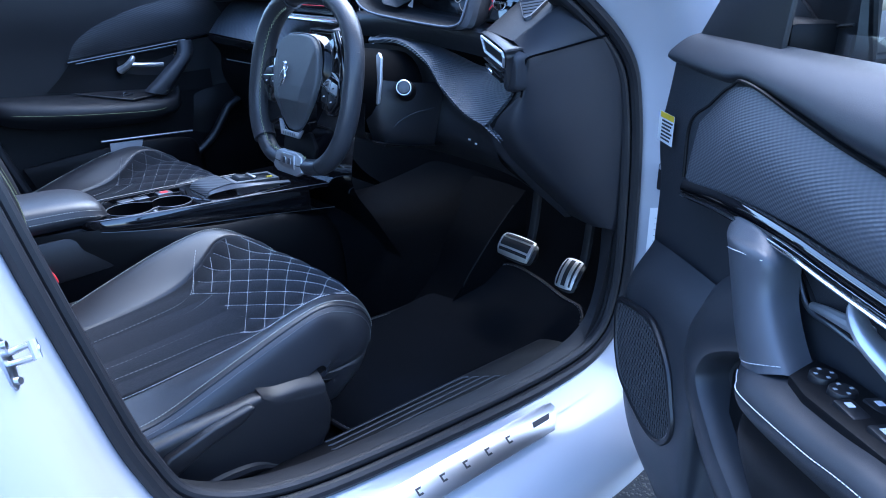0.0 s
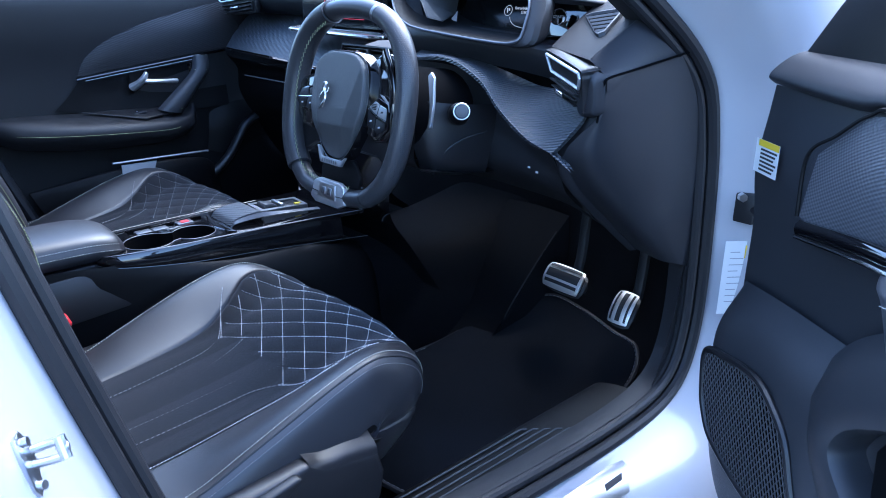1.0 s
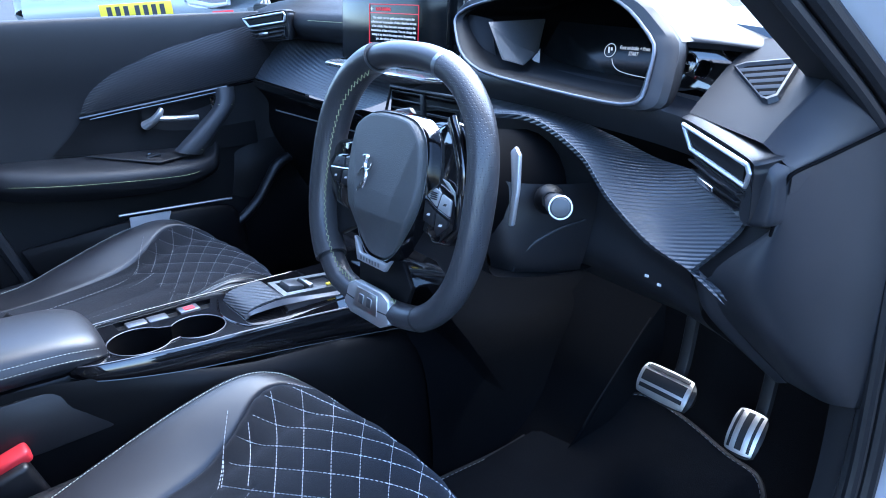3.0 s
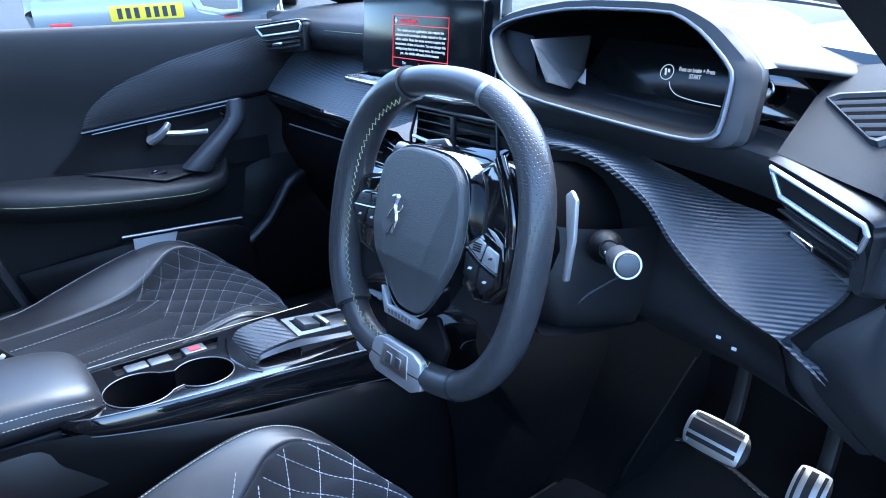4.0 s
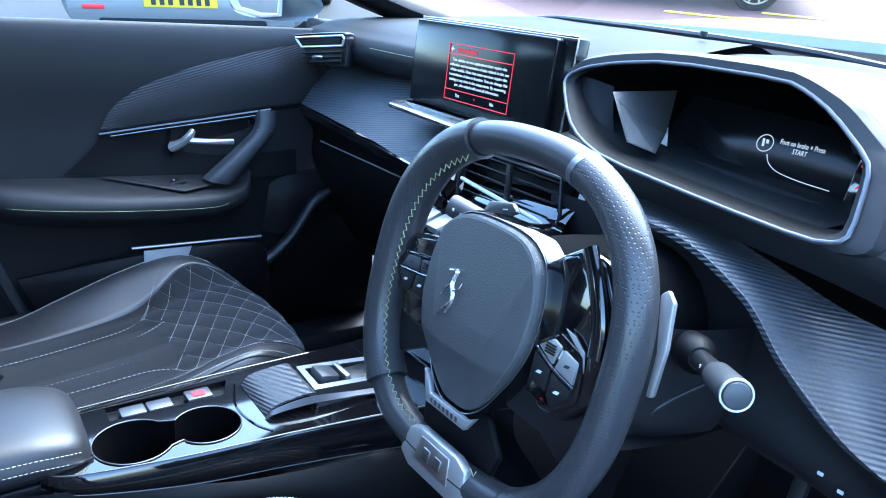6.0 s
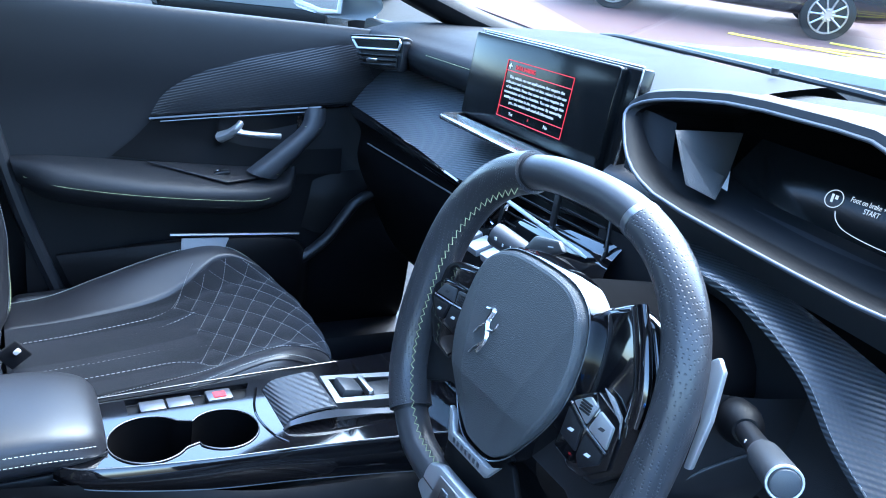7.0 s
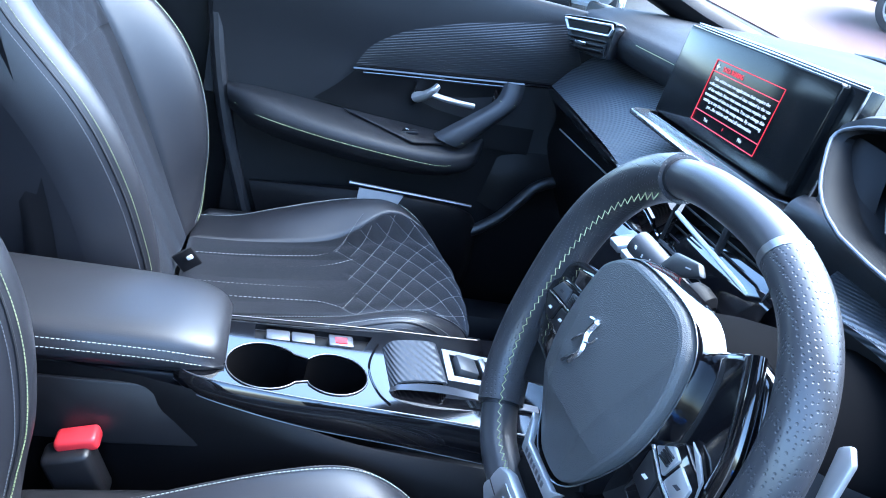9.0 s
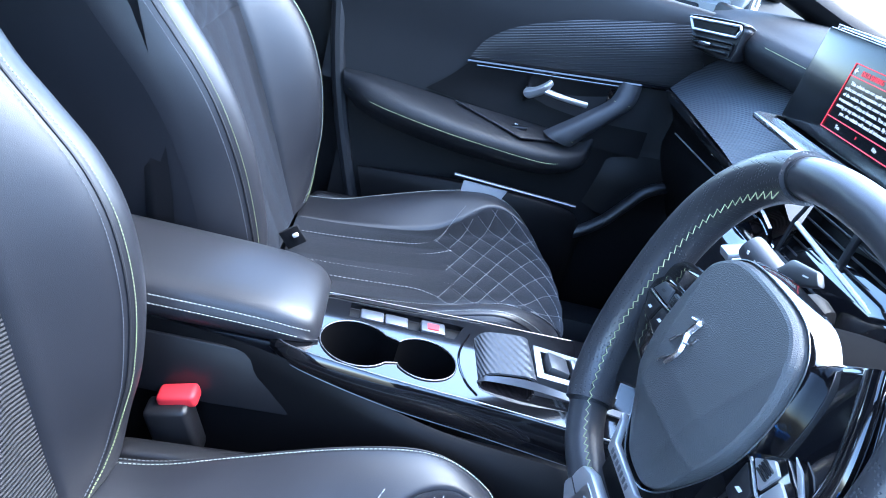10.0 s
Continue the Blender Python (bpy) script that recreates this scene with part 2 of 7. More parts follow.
def holed(outer, holes, z_dir, thick):
    """A flat plate with holes, pushed along z_dir."""
    bm = bmesh.new()
    for ring in (outer, *holes):
        vs = [bm.verts.new(tuple(map(float, p))) for p in ring]
        for i in range(len(vs)):
            bm.edges.new((vs[i], vs[(i + 1) % len(vs)]))
    bmesh.ops.triangle_fill(bm, use_beauty=True, use_dissolve=False, edges=bm.edges[:])
    ext = bmesh.ops.extrude_face_region(bm, geom=bm.faces[:])
    d = Vector(z_dir) * thick
    for v in ext["geom"]:
        if isinstance(v, bmesh.types.BMVert):
            v.co += d
    bmesh.ops.recalc_face_normals(bm, faces=bm.faces)
    return bm


def stitches(path, normals=None, length=0.0045, gap=0.0028, w=0.0007, lift=0.0004):
    """A row of short thread stitches along a path."""
    p = [Vector(map(float, q)) for q in path]
    nn = [Vector(map(float, q)) for q in normals] if normals else [Vector((0, 0, 1))] * len(p)
    bm = bmesh.new()
    run, want = 0.0, 0.0
    cum = [0.0]
    for i in range(1, len(p)):
        cum.append(cum[-1] + (p[i] - p[i - 1]).length)

    def at(s):
        i = max(1, next((j for j in range(1, len(cum)) if cum[j] >= s), len(cum) - 1))
        k = (s - cum[i - 1]) / max(1e-9, cum[i] - cum[i - 1])
        return p[i - 1].lerp(p[i], k), nn[i - 1].lerp(nn[i], k).normalized()

    s = 0.0
    while s + length < cum[-1]:
        (a, na), (b, nb) = at(s), at(s + length)
        t = (b - a).normalized()
        side = t.cross(na).normalized() * w * 0.55
        ring = []
        for q, nq, k in ((a, na, 0.2), (a.lerp(b, 0.5), na, 1.0), (b, nb, 0.2)):
            c = q + nq * lift * k
            ring.append([bm.verts.new(c + side), bm.verts.new(c + nq * w), bm.verts.new(c - side), bm.verts.new(c - nq * w)])
        for x, y in zip(ring, ring[1:]):
            for j in range(4):
                bm.faces.new((x[j], x[(j + 1) % 4], y[(j + 1) % 4], y[j]))
        s += length + gap
    return bm


def lettering(text, size, m, depth=0.0002, align="LEFT", spacing=1.0, width=0.0):
    """Words in the built-in font as a thin mesh; m turns the text's plane into the world."""
    cu = bpy.data.curves.new("text", "FONT")
    cu.body, cu.size, cu.extrude, cu.align_x, cu.space_line = text, size, depth, align, spacing
    ob = new("text", cu)
    dg = bpy.context.evaluated_depsgraph_get()
    me = bpy.data.meshes.new_from_object(ob.evaluated_get(dg))
    bm = bmesh.new()
    bm.from_mesh(me)
    bpy.data.objects.remove(ob)
    bpy.data.curves.remove(cu)
    bpy.data.meshes.remove(me)
    if width and len(bm.verts):
        xs = [v.co.x for v in bm.verts]
        k = width / max(1e-6, max(xs) - min(xs))
        for v in bm.verts:
            v.co.x *= k
    bm.transform(m)
    return bm


def plane_matrix(origin, right, up):
    r, u = Vector(right).normalized(), Vector(up).normalized()
    n = r.cross(u)
    return Matrix(((r.x, u.x, n.x, origin[0]), (r.y, u.y, n.y, origin[1]), (r.z, u.z, n.z, origin[2]), (0, 0, 0, 1)))

# ---- the car's shell ----
SLOPE_X, SLOPE_Y = 0.12, 0.087          # the yard rises ahead of and beside the car


def yard(x, y):
    return SLOPE_X * x + SLOPE_Y * y


APERTURE = [(-0.60, -0.60, 1.32), (-0.545, -0.64, 1.05), (-0.49, -0.66, 0.82), (-0.45, -0.672, 0.68), (-0.40, -0.685, 0.60),
            (-0.27, -0.71, 0.562), (0.0, -0.730, 0.555), (0.24, -0.738, 0.558), (0.36, -0.738, 0.585), (0.415, -0.733, 0.66),
            (0.43, -0.728, 0.80), (0.42, -0.722, 1.0), (0.37, -0.715, 1.115), (0.20, -0.69, 1.24), (0.0, -0.65, 1.37),
            (-0.25, -0.61, 1.475), (-0.45, -0.59, 1.49), (-0.57, -0.59, 1.44)]
opening = loop(APERTURE, 180)
mid = np.array((-0.06, 0, 0.97))


def around(a, b):
    """The opening's line moved a away from its middle and b out of the car."""
    out = []
    n = len(opening)
    for i, p in enumerate(opening):
        t = opening[(i + 1) % n] - opening[i - 1]
        o = np.array((t[2], 0, -t[0]))
        o /= np.linalg.norm(o)
        if o @ (p - mid) < 0:
            o = -o
        out.append(p + o * a + np.array((0, -b, 0)))
    return out


car_body = thing("car_body", (0, 0, 0.3), "white car body with the driver's doorway open", "car body", kind="structure")
shut = [(0.004, -0.04), (0.006, -0.012), (0.010, 0.004), (0.022, 0.016), (0.036, 0.044), (0.052, 0.078), (0.075, 0.110), (0.13, 0.135), (0.20, 0.125), (0.23, 0.06)]
part("doorway_panel", grid([around(a, b) for a, b in shut], close_v=True), PAINT, car_body, "glossy white painted doorway and sill")
seal = thing("door_seal", (0, -0.73, 0.55), "black rubber seal round the driver's doorway", "door seal", kind="structure")
part("outer_lip", tube(around(0.004, 0.006), 0.0105, 10, closed=True), RUBBER, seal)
part("inner_lip", tube(around(-0.012, -0.006), 0.0085, 10, closed=True), RUBBER, seal)
part("seal_web", grid([around(a, b) for a, b in ((0.006, -0.012), (-0.01, -0.010), (-0.016, -0.012), (-0.016, -0.03), (-0.010, -0.05))], close_v=True), RUBBER, seal)

# roof, pillars, glass, bonnet
part("roof", skin([[(-2.3, s * y, z - 0.05) for s, y, z in ((-1, 0.60, 1.45), (-0.5, 0.60, 1.53), (0.5, 0.60, 1.53), (1, 0.60, 1.45))],
                   [(-1.2, s * y, z) for s, y, z in ((-1, 0.60, 1.49), (-0.5, 0.60, 1.57), (0.5, 0.60, 1.57), (1, 0.60, 1.49))],
                   [(-0.28, s * y, z) for s, y, z in ((-1, 0.60, 1.48), (-0.5, 0.60, 1.55), (0.5, 0.60, 1.55), (1, 0.60, 1.48))]], 16, 16, 0.03), PAINT, car_body)
part("headliner", skin([[(x, s * 0.585, z) for s, z in ((-1, z0 - 0.045), (-0.5, z0), (0.5, z0), (1, z0 - 0.045))] for x, z0 in ((-2.28, 1.47), (-1.2, 1.53), (-0.27, 1.515))], 12, 12), DARK, car_body, "black roof lining")
part("rear_trim", skin([[(x, 0.70, 0.42), (x, 0.68, 0.8), (x, 0.69, 1.17)] for x in (-2.38, -1.4, -0.66)], 8, 10), DARK, car_body, "black rear door trim")
part("rear_trim", skin([[(x, -0.64, 0.42), (x, -0.66, 0.8), (x, -0.65, 1.0), (x, -0.64, 1.14)] for x in (-2.38, -1.4, -0.66)], 8, 10), DARK, car_body, "black rear door trim")
part("rear_bench", box((-1.35, 0, 0.60), (0.55, 1.26, 0.26), 0.05), SUEDE, car_body, "dark rear bench")
part("rear_bench_back", box((-1.78, 0, 0.92), (0.22, 1.26, 0.62), 0.06, Matrix.Rotation(radians(-12), 4, "Y")), SUEDE, car_body, "dark rear bench back")
for side in (-1, 1):
    part("pillar", tube(cr([(1.06, side * 0.735, 1.17), (0.55, side * 0.70, 1.26 if side > 0 else 1.22), (0.1, side * 0.66, 1.40), (-0.30, side * 0.60, 1.51)], 16), 0.045, 12, ry=0.03), DARK, car_body, "black trimmed windscreen pillar")
part("pillar", skin([[(-0.50, 0.735, 0.45), (-0.50, 0.70, 0.45), (-0.62, 0.70, 0.45), (-0.62, 0.76, 0.45)], [(-0.52, 0.74, 1.15), (-0.52, 0.69, 1.15), (-0.66, 0.69, 1.15), (-0.66, 0.76, 1.15)],
                                [(-0.56, 0.66, 1.5), (-0.56, 0.62, 1.5), (-0.72, 0.62, 1.5), (-0.72, 0.68, 1.5)]], 10, 8), DARK, car_body, "black trimmed centre pillar")
part("pillar_trim", skin([[(-0.20, 0.718, z), (-0.36, 0.712, z), (-0.46, 0.700, z), (-0.70, 0.695, z)] for z in (0.44, 0.7, 0.95, 1.175)], 10, 16), DARK, car_body, "black trim behind the passenger's door")
ws = part("windscreen", skin([[(0.95, -0.70, 1.215), (1.06, -0.3, 1.235), (1.10, 0.3, 1.24), (1.08, 0.72, 1.235)], [(0.35, -0.63, 1.40), (0.48, -0.3, 1.42), (0.48, 0.3, 1.42), (0.35, 0.63, 1.40)],
                              [(-0.28, -0.58, 1.50), (-0.22, -0.3, 1.54), (-0.22, 0.3, 1.54), (-0.28, 0.58, 1.50)]], 12, 16), GLASS, car_body, "clear windscreen glass")
ws.visible_shadow = False
part("bonnet", skin([[(1.10, y, 1.262 + 0.02 * (1 - (y / 0.8) ** 2)) for y in (-0.8, -0.4, 0, 0.4, 0.8)], [(1.55, y, 1.278 + 0.02 * (1 - (y / 0.8) ** 2)) for y in (-0.82, -0.4, 0, 0.4, 0.82)],
                     [(1.98, y, 1.283 + 0.02 * (1 - (y / 0.8) ** 2)) for y in (-0.78, -0.4, 0, 0.4, 0.78)], [(2.2, y, 1.05) for y in (-0.7, -0.4, 0, 0.4, 0.7)]], 14, 12, 0.02), PAINT, car_body, "white bonnet")
part("wing", skin([[(0.50, -0.86, 0.42), (0.56, -0.885, 0.75), (0.56, -0.87, 1.0), (0.50, -0.80, 1.16)], [(1.0, -0.89, 0.62), (1.0, -0.90, 0.8), (1.0, -0.88, 1.05), (1.0, -0.80, 1.19)],
                   [(2.1, -0.84, 0.62), (2.1, -0.85, 0.8), (2.1, -0.82, 1.0), (2.1, -0.76, 1.09)]], 12, 10, 0.02), PAINT, car_body)
part("rear_panel", skin([[(-0.72, -0.80, 0.40), (-0.70, -0.86, 0.7), (-0.71, -0.83, 1.0), (-0.72, -0.80, 1.12)], [(-1.5, -0.84, 0.40), (-1.5, -0.88, 0.75), (-1.5, -0.85, 1.0), (-1.5, -0.81, 1.14)],
                         [(-2.4, -0.78, 0.45), (-2.4, -0.80, 0.75), (-2.4, -0.78, 1.0), (-2.4, -0.75, 1.14)]], 12, 10, 0.02), PAINT, car_body, "closed white rear door")
part("far_side_panel", skin([[(x, 0.74, 0.36), (x, 0.80, 0.6), (x, 0.80, 0.95), (x, 0.745, 1.165)] for x in (-2.4, -0.9, 0.5)], 10, 8, 0.015), PAINT, car_body)
part("tail_panel", skin([[(-2.42, y, z) for z in (0.4, 0.8, 1.12)] for y in (-0.8, 0, 0.8)], 8, 6, 0.02), PAINT, car_body)
win = part("side_window", grid([[(x, 0.735, 1.17), (x, 0.70, 1.33), (x, 0.64, 1.49)] for x in (-0.55, -0.2, 0.2, 0.6)]), GLASS, car_body, "clear glass of the passenger's window")
win.visible_shadow = False

# floor and footwells
floor = thing("floor", (0, 0, 0.42), "black carpeted car floor", "floor", kind="structure")
part("carpet", skin([[(x, y, z) for x, z in ((-2.3, 0.44), (-0.8, 0.44), (-0.3, 0.435), (0.2, 0.43), (0.42, 0.452), (0.60, 0.55), (0.74, 0.78), (0.80, 1.02))] for y in (-0.70, -0.2, 0.2, 0.72)], 12, 40), CARPET, floor)
part("firewall", skin([[(0.80, y, 0.40), (0.86, y, 0.8), (1.02, y, 1.16)] for y in (-0.74, 0, 0.74)], 8, 8), DARK, floor)
part("kick_panel", skin([[(0.20, -0.722, 0.50), (0.30, -0.715, 0.50), (0.44, -0.68, 0.50), (0.70, -0.64, 0.52)], [(0.34, -0.722, 0.60), (0.40, -0.71, 0.60), (0.50, -0.66, 0.62), (0.74, -0.62, 0.64)],
                         [(0.405, -0.715, 0.80), (0.44, -0.70, 0.80), (0.54, -0.66, 0.80), (0.76, -0.62, 0.8)], [(0.40, -0.71, 1.02), (0.44, -0.70, 1.02), (0.56, -0.66, 1.0), (0.78, -0.62, 1.0)]], 16, 16), PLASTIC, floor, "moulded black kick panel")
part("far_sill", skin([[(x, 0.72, 0.53), (x, 0.66, 0.535), (x, 0.61, 0.52), (x, 0.60, 0.44)] for x in (-1.0, 0.0, 0.62)], 6, 8), PLASTIC, floor, "black plastic passenger sill trim")

scuff = thing("sill_trim", (0, -0.68, 0.55), "ribbed black plastic door sill trim", "sill trim", kind="structure")
part("trim_panel", skin([[(x, -0.705, 0.556), (x, -0.69, 0.560), (x, -0.64, 0.553), (x, -0.60, 0.535), (x, -0.585, 0.49), (x, -0.58, 0.43)] for x in (-0.50, -0.2, 0.1, 0.34)], 12, 20), DARK, scuff)
for i in range(5):
    y = -0.682 + 0.0145 * i
    z = 0.5612 - 0.0024 * i
    part("rib", tube([(-0.185 + 0.004 * i, y + 0.004, z - 0.002), (-0.18 + 0.004 * i, y, z), (0.0, y, z), (0.165 - 0.012 * i, y, z), (0.172 - 0.012 * i, y - 0.006, z)], 0.0014, 6), STALK, scuff, "thin raised line")

plate = thing("sill_plate", (0.0, -0.79, 0.53), "brushed steel sill plate with dark lettering marks", "sill plate")
PX, PR = Vector((1, 0, 0)), Vector((0, -0.84, -0.54)).normalized()
def on_plate(x, s, lift=0.0):
    return Vector((x, -0.768, 0.541)) + PR * s + PX.cross(PR) * -lift
pl_out = [on_plate(-0.27, 0.0), on_plate(0.150, 0.0), on_plate(0.178, 0.004), on_plate(0.180, 0.016), on_plate(0.150, 0.046), on_plate(-0.24, 0.046)]
up_n = PX.cross(PR)
up_n = up_n if up_n.z > 0 else -up_n
part("steel_strip", slab([p + up_n * 0.006 for p in pl_out], up_n * 0.003, 0.001), BRUSHED, plate)
for i in range(7):
    x = 0.055 - 0.046 * i
    part("mark", slab([on_plate(x, 0.017) + up_n * 0.0092, on_plate(x + 0.011, 0.017) + up_n * 0.0092, on_plate(x + 0.009, 0.020) + up_n * 0.0092, on_plate(x + 0.003, 0.020) + up_n * 0.0092, on_plate(x + 0.003, 0.026) + up_n * 0.0092, on_plate(x + 0.009, 0.026) + up_n * 0.0092, on_plate(x + 0.009, 0.029) + up_n * 0.0092, on_plate(x, 0.029) + up_n * 0.0092], up_n * 0.0004, 0), INK, plate)
part("mark", slab([on_plate(0.118, 0.018) + up_n * 0.0092, on_plate(0.160, 0.018) + up_n * 0.0092, on_plate(0.152, 0.027) + up_n * 0.0092, on_plate(0.114, 0.027) + up_n * 0.0092], up_n * 0.0004, 0), INK, plate)

# door striker on the centre pillar
striker = thing("door_striker", (-0.54, -0.70, 0.85), "bare steel door striker on the white pillar", "door striker")
part("backplate", slab([Vector(p) for p in [(-0.569, -0.735, 0.92), (-0.563, -0.733, 0.907), (-0.561, -0.737, 0.889), (-0.562, -0.745, 0.872), (-0.565, -0.751, 0.867), (-0.569, -0.753, 0.875), (-0.572, -0.749, 0.899), (-0.574, -0.744, 0.917)]], (-0.004, 0.003, -0.001), 0.0012), BRUSHED, striker)
part("loop_bar", tube(cr([(-0.564, -0.734, 0.899), (-0.549, -0.755, 0.911), (-0.5455, -0.758, 0.909), (-0.546, -0.761, 0.904), (-0.549, -0.760, 0.900), (-0.566, -0.74, 0.89)], 30), 0.0034, 10), BRUSHED, striker)
part("end_cap", rod((-0.5475, -0.755, 0.915), (-0.5465, -0.763, 0.899), 0.0044, seg=10), BRUSHED, striker)
part("bolt", rod((-0.569, -0.738, 0.91), (-0.565, -0.74, 0.911), 0.0038, seg=12), BRUSHED, striker)
part("bolt", rod((-0.565, -0.747, 0.875), (-0.562, -0.75, 0.876), 0.0038, seg=12), BRUSHED, striker)

# door check and stickers on the hinge pillar
check = thing("door_check", (0.47, -0.77, 0.88), "black steel door check arm on the white pillar", "door check")
part("bracket", box((0.47, -0.775, 0.885), (0.02, 0.035, 0.05), 0.004), RUBBER, check)
part("arm", tube(cr([(0.465, -0.79, 0.885), (0.40, -0.86, 0.88), (0.33, -0.90, 0.875)], 10), 0.007, 8), RUBBER, check)
part("bolt", rod((0.458, -0.770, 0.905), (0.450, -0.778, 0.905), 0.007, seg=6), BRUSHED, check)
sticker = thing("pillar_sticker", (0.46, -0.76, 0.76), "white information sticker with small grey print", "sticker")
SN = Vector((-0.62, -0.78, 0)).normalized()
SR = Vector((0.78, -0.62, 0)).normalized()
so = Vector((0.452, -0.752, 0.70))
st_m = plane_matrix(so + SN * 0.012, SR, (0, 0, 1))
def flat(points, m, lift=0.0, thick=0.0004):
    return slab([m @ Vector((x, y, lift)) for x, y in points], (m.to_3x3() @ Vector((0, 0, 1))) * thick, 0)
def rect(x0, y0, x1, y1):
    return [(x0, y0), (x1, y0), (x1, y1), (x0, y1)]
part("paper", flat(rect(0, 0, 0.05, 0.13), st_m), LABEL, sticker)
for i in range(9):
    part("print_bar", flat(rect(0.010, 0.110 - i * 0.011, 0.026 + 0.014 * ((i * 7) % 3) / 2, 0.1112 - i * 0.011), st_m, 0.0006), GREY, sticker)
part("orange_mark", flat(rect(0.034, 0.10, 0.046, 0.122), st_m, 0.0006), YELLOW, sticker)

# ---- floor mat, foot rest, pedals ----
mat = thing("floor_mat", (0.15, -0.40, 0.44), "black carpet floor mat with a stitched border", "floor mat")
mat_out = loop([(-0.02, -0.575, 0), (0.14, -0.60, 0), (0.30, -0.605, 0), (0.42, -0.60, 0), (0.50, -0.585, 0), (0.545, -0.55, 0), (0.555, -0.49, 0), (0.575, -0.39, 0), (0.580, -0.30, 0), (0.545, -0.25, 0), (0.495, -0.215, 0), (0.44, -0.18, 0), (0.20, -0.165, 0), (-0.02, -0.17, 0), (-0.06, -0.38, 0)], 120)
def mat_z(x):
    return 0.446 + max(0, x - 0.30) ** 2 * 1.15
part("carpet_top", slab([(p[0], p[1], mat_z(p[0])) for p in mat_out], (0, 0, 0.008), 0.002), MATPILE, mat)
part("edge_binding", tube([(p[0], p[1], mat_z(p[0]) + 0.006) for p in mat_out], 0.005, 6, closed=True), RUBBER, mat)
part("stitching", stitches([(p[0] * 0.985 + 0.003, p[1] * 0.985 - 0.006, mat_z(p[0]) + 0.0085) for p in mat_out] , length=0.006, gap=0.004), GREY, mat)
rest = thing("foot_rest", (0.52, -0.25, 0.5), "black carpeted foot rest beside the brake pedal", "foot rest")
part("edge", tube(cr([(0.60, -0.285, 0.690), (0.53, -0.288, 0.632), (0.46, -0.278, 0.545), (0.44, -0.272, 0.505)], 16), 0.0016, 6), PLASTIC, rest, "thin pale edge")
part("pad", skin([[(0.36, -0.262, 0.44), (0.36, -0.20, 0.44), (0.36, -0.10, 0.44)], [(0.44, -0.275, 0.502), (0.44, -0.20, 0.505), (0.44, -0.10, 0.505)], [(0.52, -0.288, 0.62), (0.52, -0.20, 0.625), (0.52, -0.10, 0.62)], [(0.64, -0.288, 0.72), (0.64, -0.20, 0.725), (0.64, -0.10, 0.72)]], 16, 8), CARPET, rest)
part("side", skin([[(0.40, -0.268, 0.470), (0.40, -0.262, 0.44)], [(0.46, -0.278, 0.540), (0.46, -0.27, 0.44)], [(0.53, -0.288, 0.63), (0.54, -0.28, 0.46)], [(0.64, -0.288, 0.72), (0.66, -0.28, 0.50)]], 12, 4), CARPET, rest)


def pedal(name, label, c, right, up, w, h, strips, upright):
    """A bowed metal plate with rubber strips let into it, on a rubber-backed arm."""
    t = thing(name, c, label, "pedal")
    m = plane_matrix(c, right, up)
    def q(u, v, lift):
        k = 1 - 0.10 * max(0, abs(u) - 0.8) * 5 * max(0, abs(v) - 0.8) * 5
        return m @ Vector((u * k * w / 2, v * k * h / 2, lift - 0.010 * v * v - 0.003 * u * u))
    part("metal_plate", skin([[q(u, v, 0.004) for v in (-1, -0.9, -0.4, 0.4, 0.9, 1)] for u in (-1, -0.9, -0.4, 0.4, 0.9, 1)], 18, 18, 0.008), ALUMINIUM, t, "brushed aluminium plate")
    for lo, hi in strips:
        rows = []
        for k in np.linspace(lo, hi, 4):
            rows.append([q(k, j, 0.0056) if upright else q(j, k, 0.0056) for j in np.linspace(-0.86, 0.86, 10)])
        part("rubber_strip", grid(rows), RUBBER, t, "black rubber strip")
    part("rubber_back", skin([[q(u * 1.03 + 0.05, v * 1.04, -0.012) for v in (-1, -0.4, 0.4, 1)] for u in (-1, -0.4, 0.4, 1)], 8, 8, 0.014), RUBBER, t, "black rubber backing")
    back = m.to_3x3() @ Vector((0, 0, -1))
    part("arm", tube(cr([Vector(c) + back * 0.02, Vector(c) + back * 0.06 + Vector((0.02, 0.0, 0.05)), Vector(c) + back * 0.05 + Vector((0.05, 0, 0.25))], 12), 0.012, 8, ry=0.008), RUBBER, t)
    return t


pedal("brake_pedal", "aluminium and black rubber brake pedal", (0.488, -0.399, 0.643), (0.10, -1, -0.08), (0.62, 0.05, 0.72), 0.090, 0.056, ((-0.66, -0.42), (-0.24, 0.44), (0.62, 0.88)), False)
pedal("accelerator_pedal", "tall aluminium and black rubber accelerator pedal", (0.514, -0.532, 0.613), (0.10, -1, -0.04), (0.66, 0.06, 0.72), 0.046, 0.072, ((-0.78, -0.58), (-0.22, 0.22), (0.58, 0.78)), True)

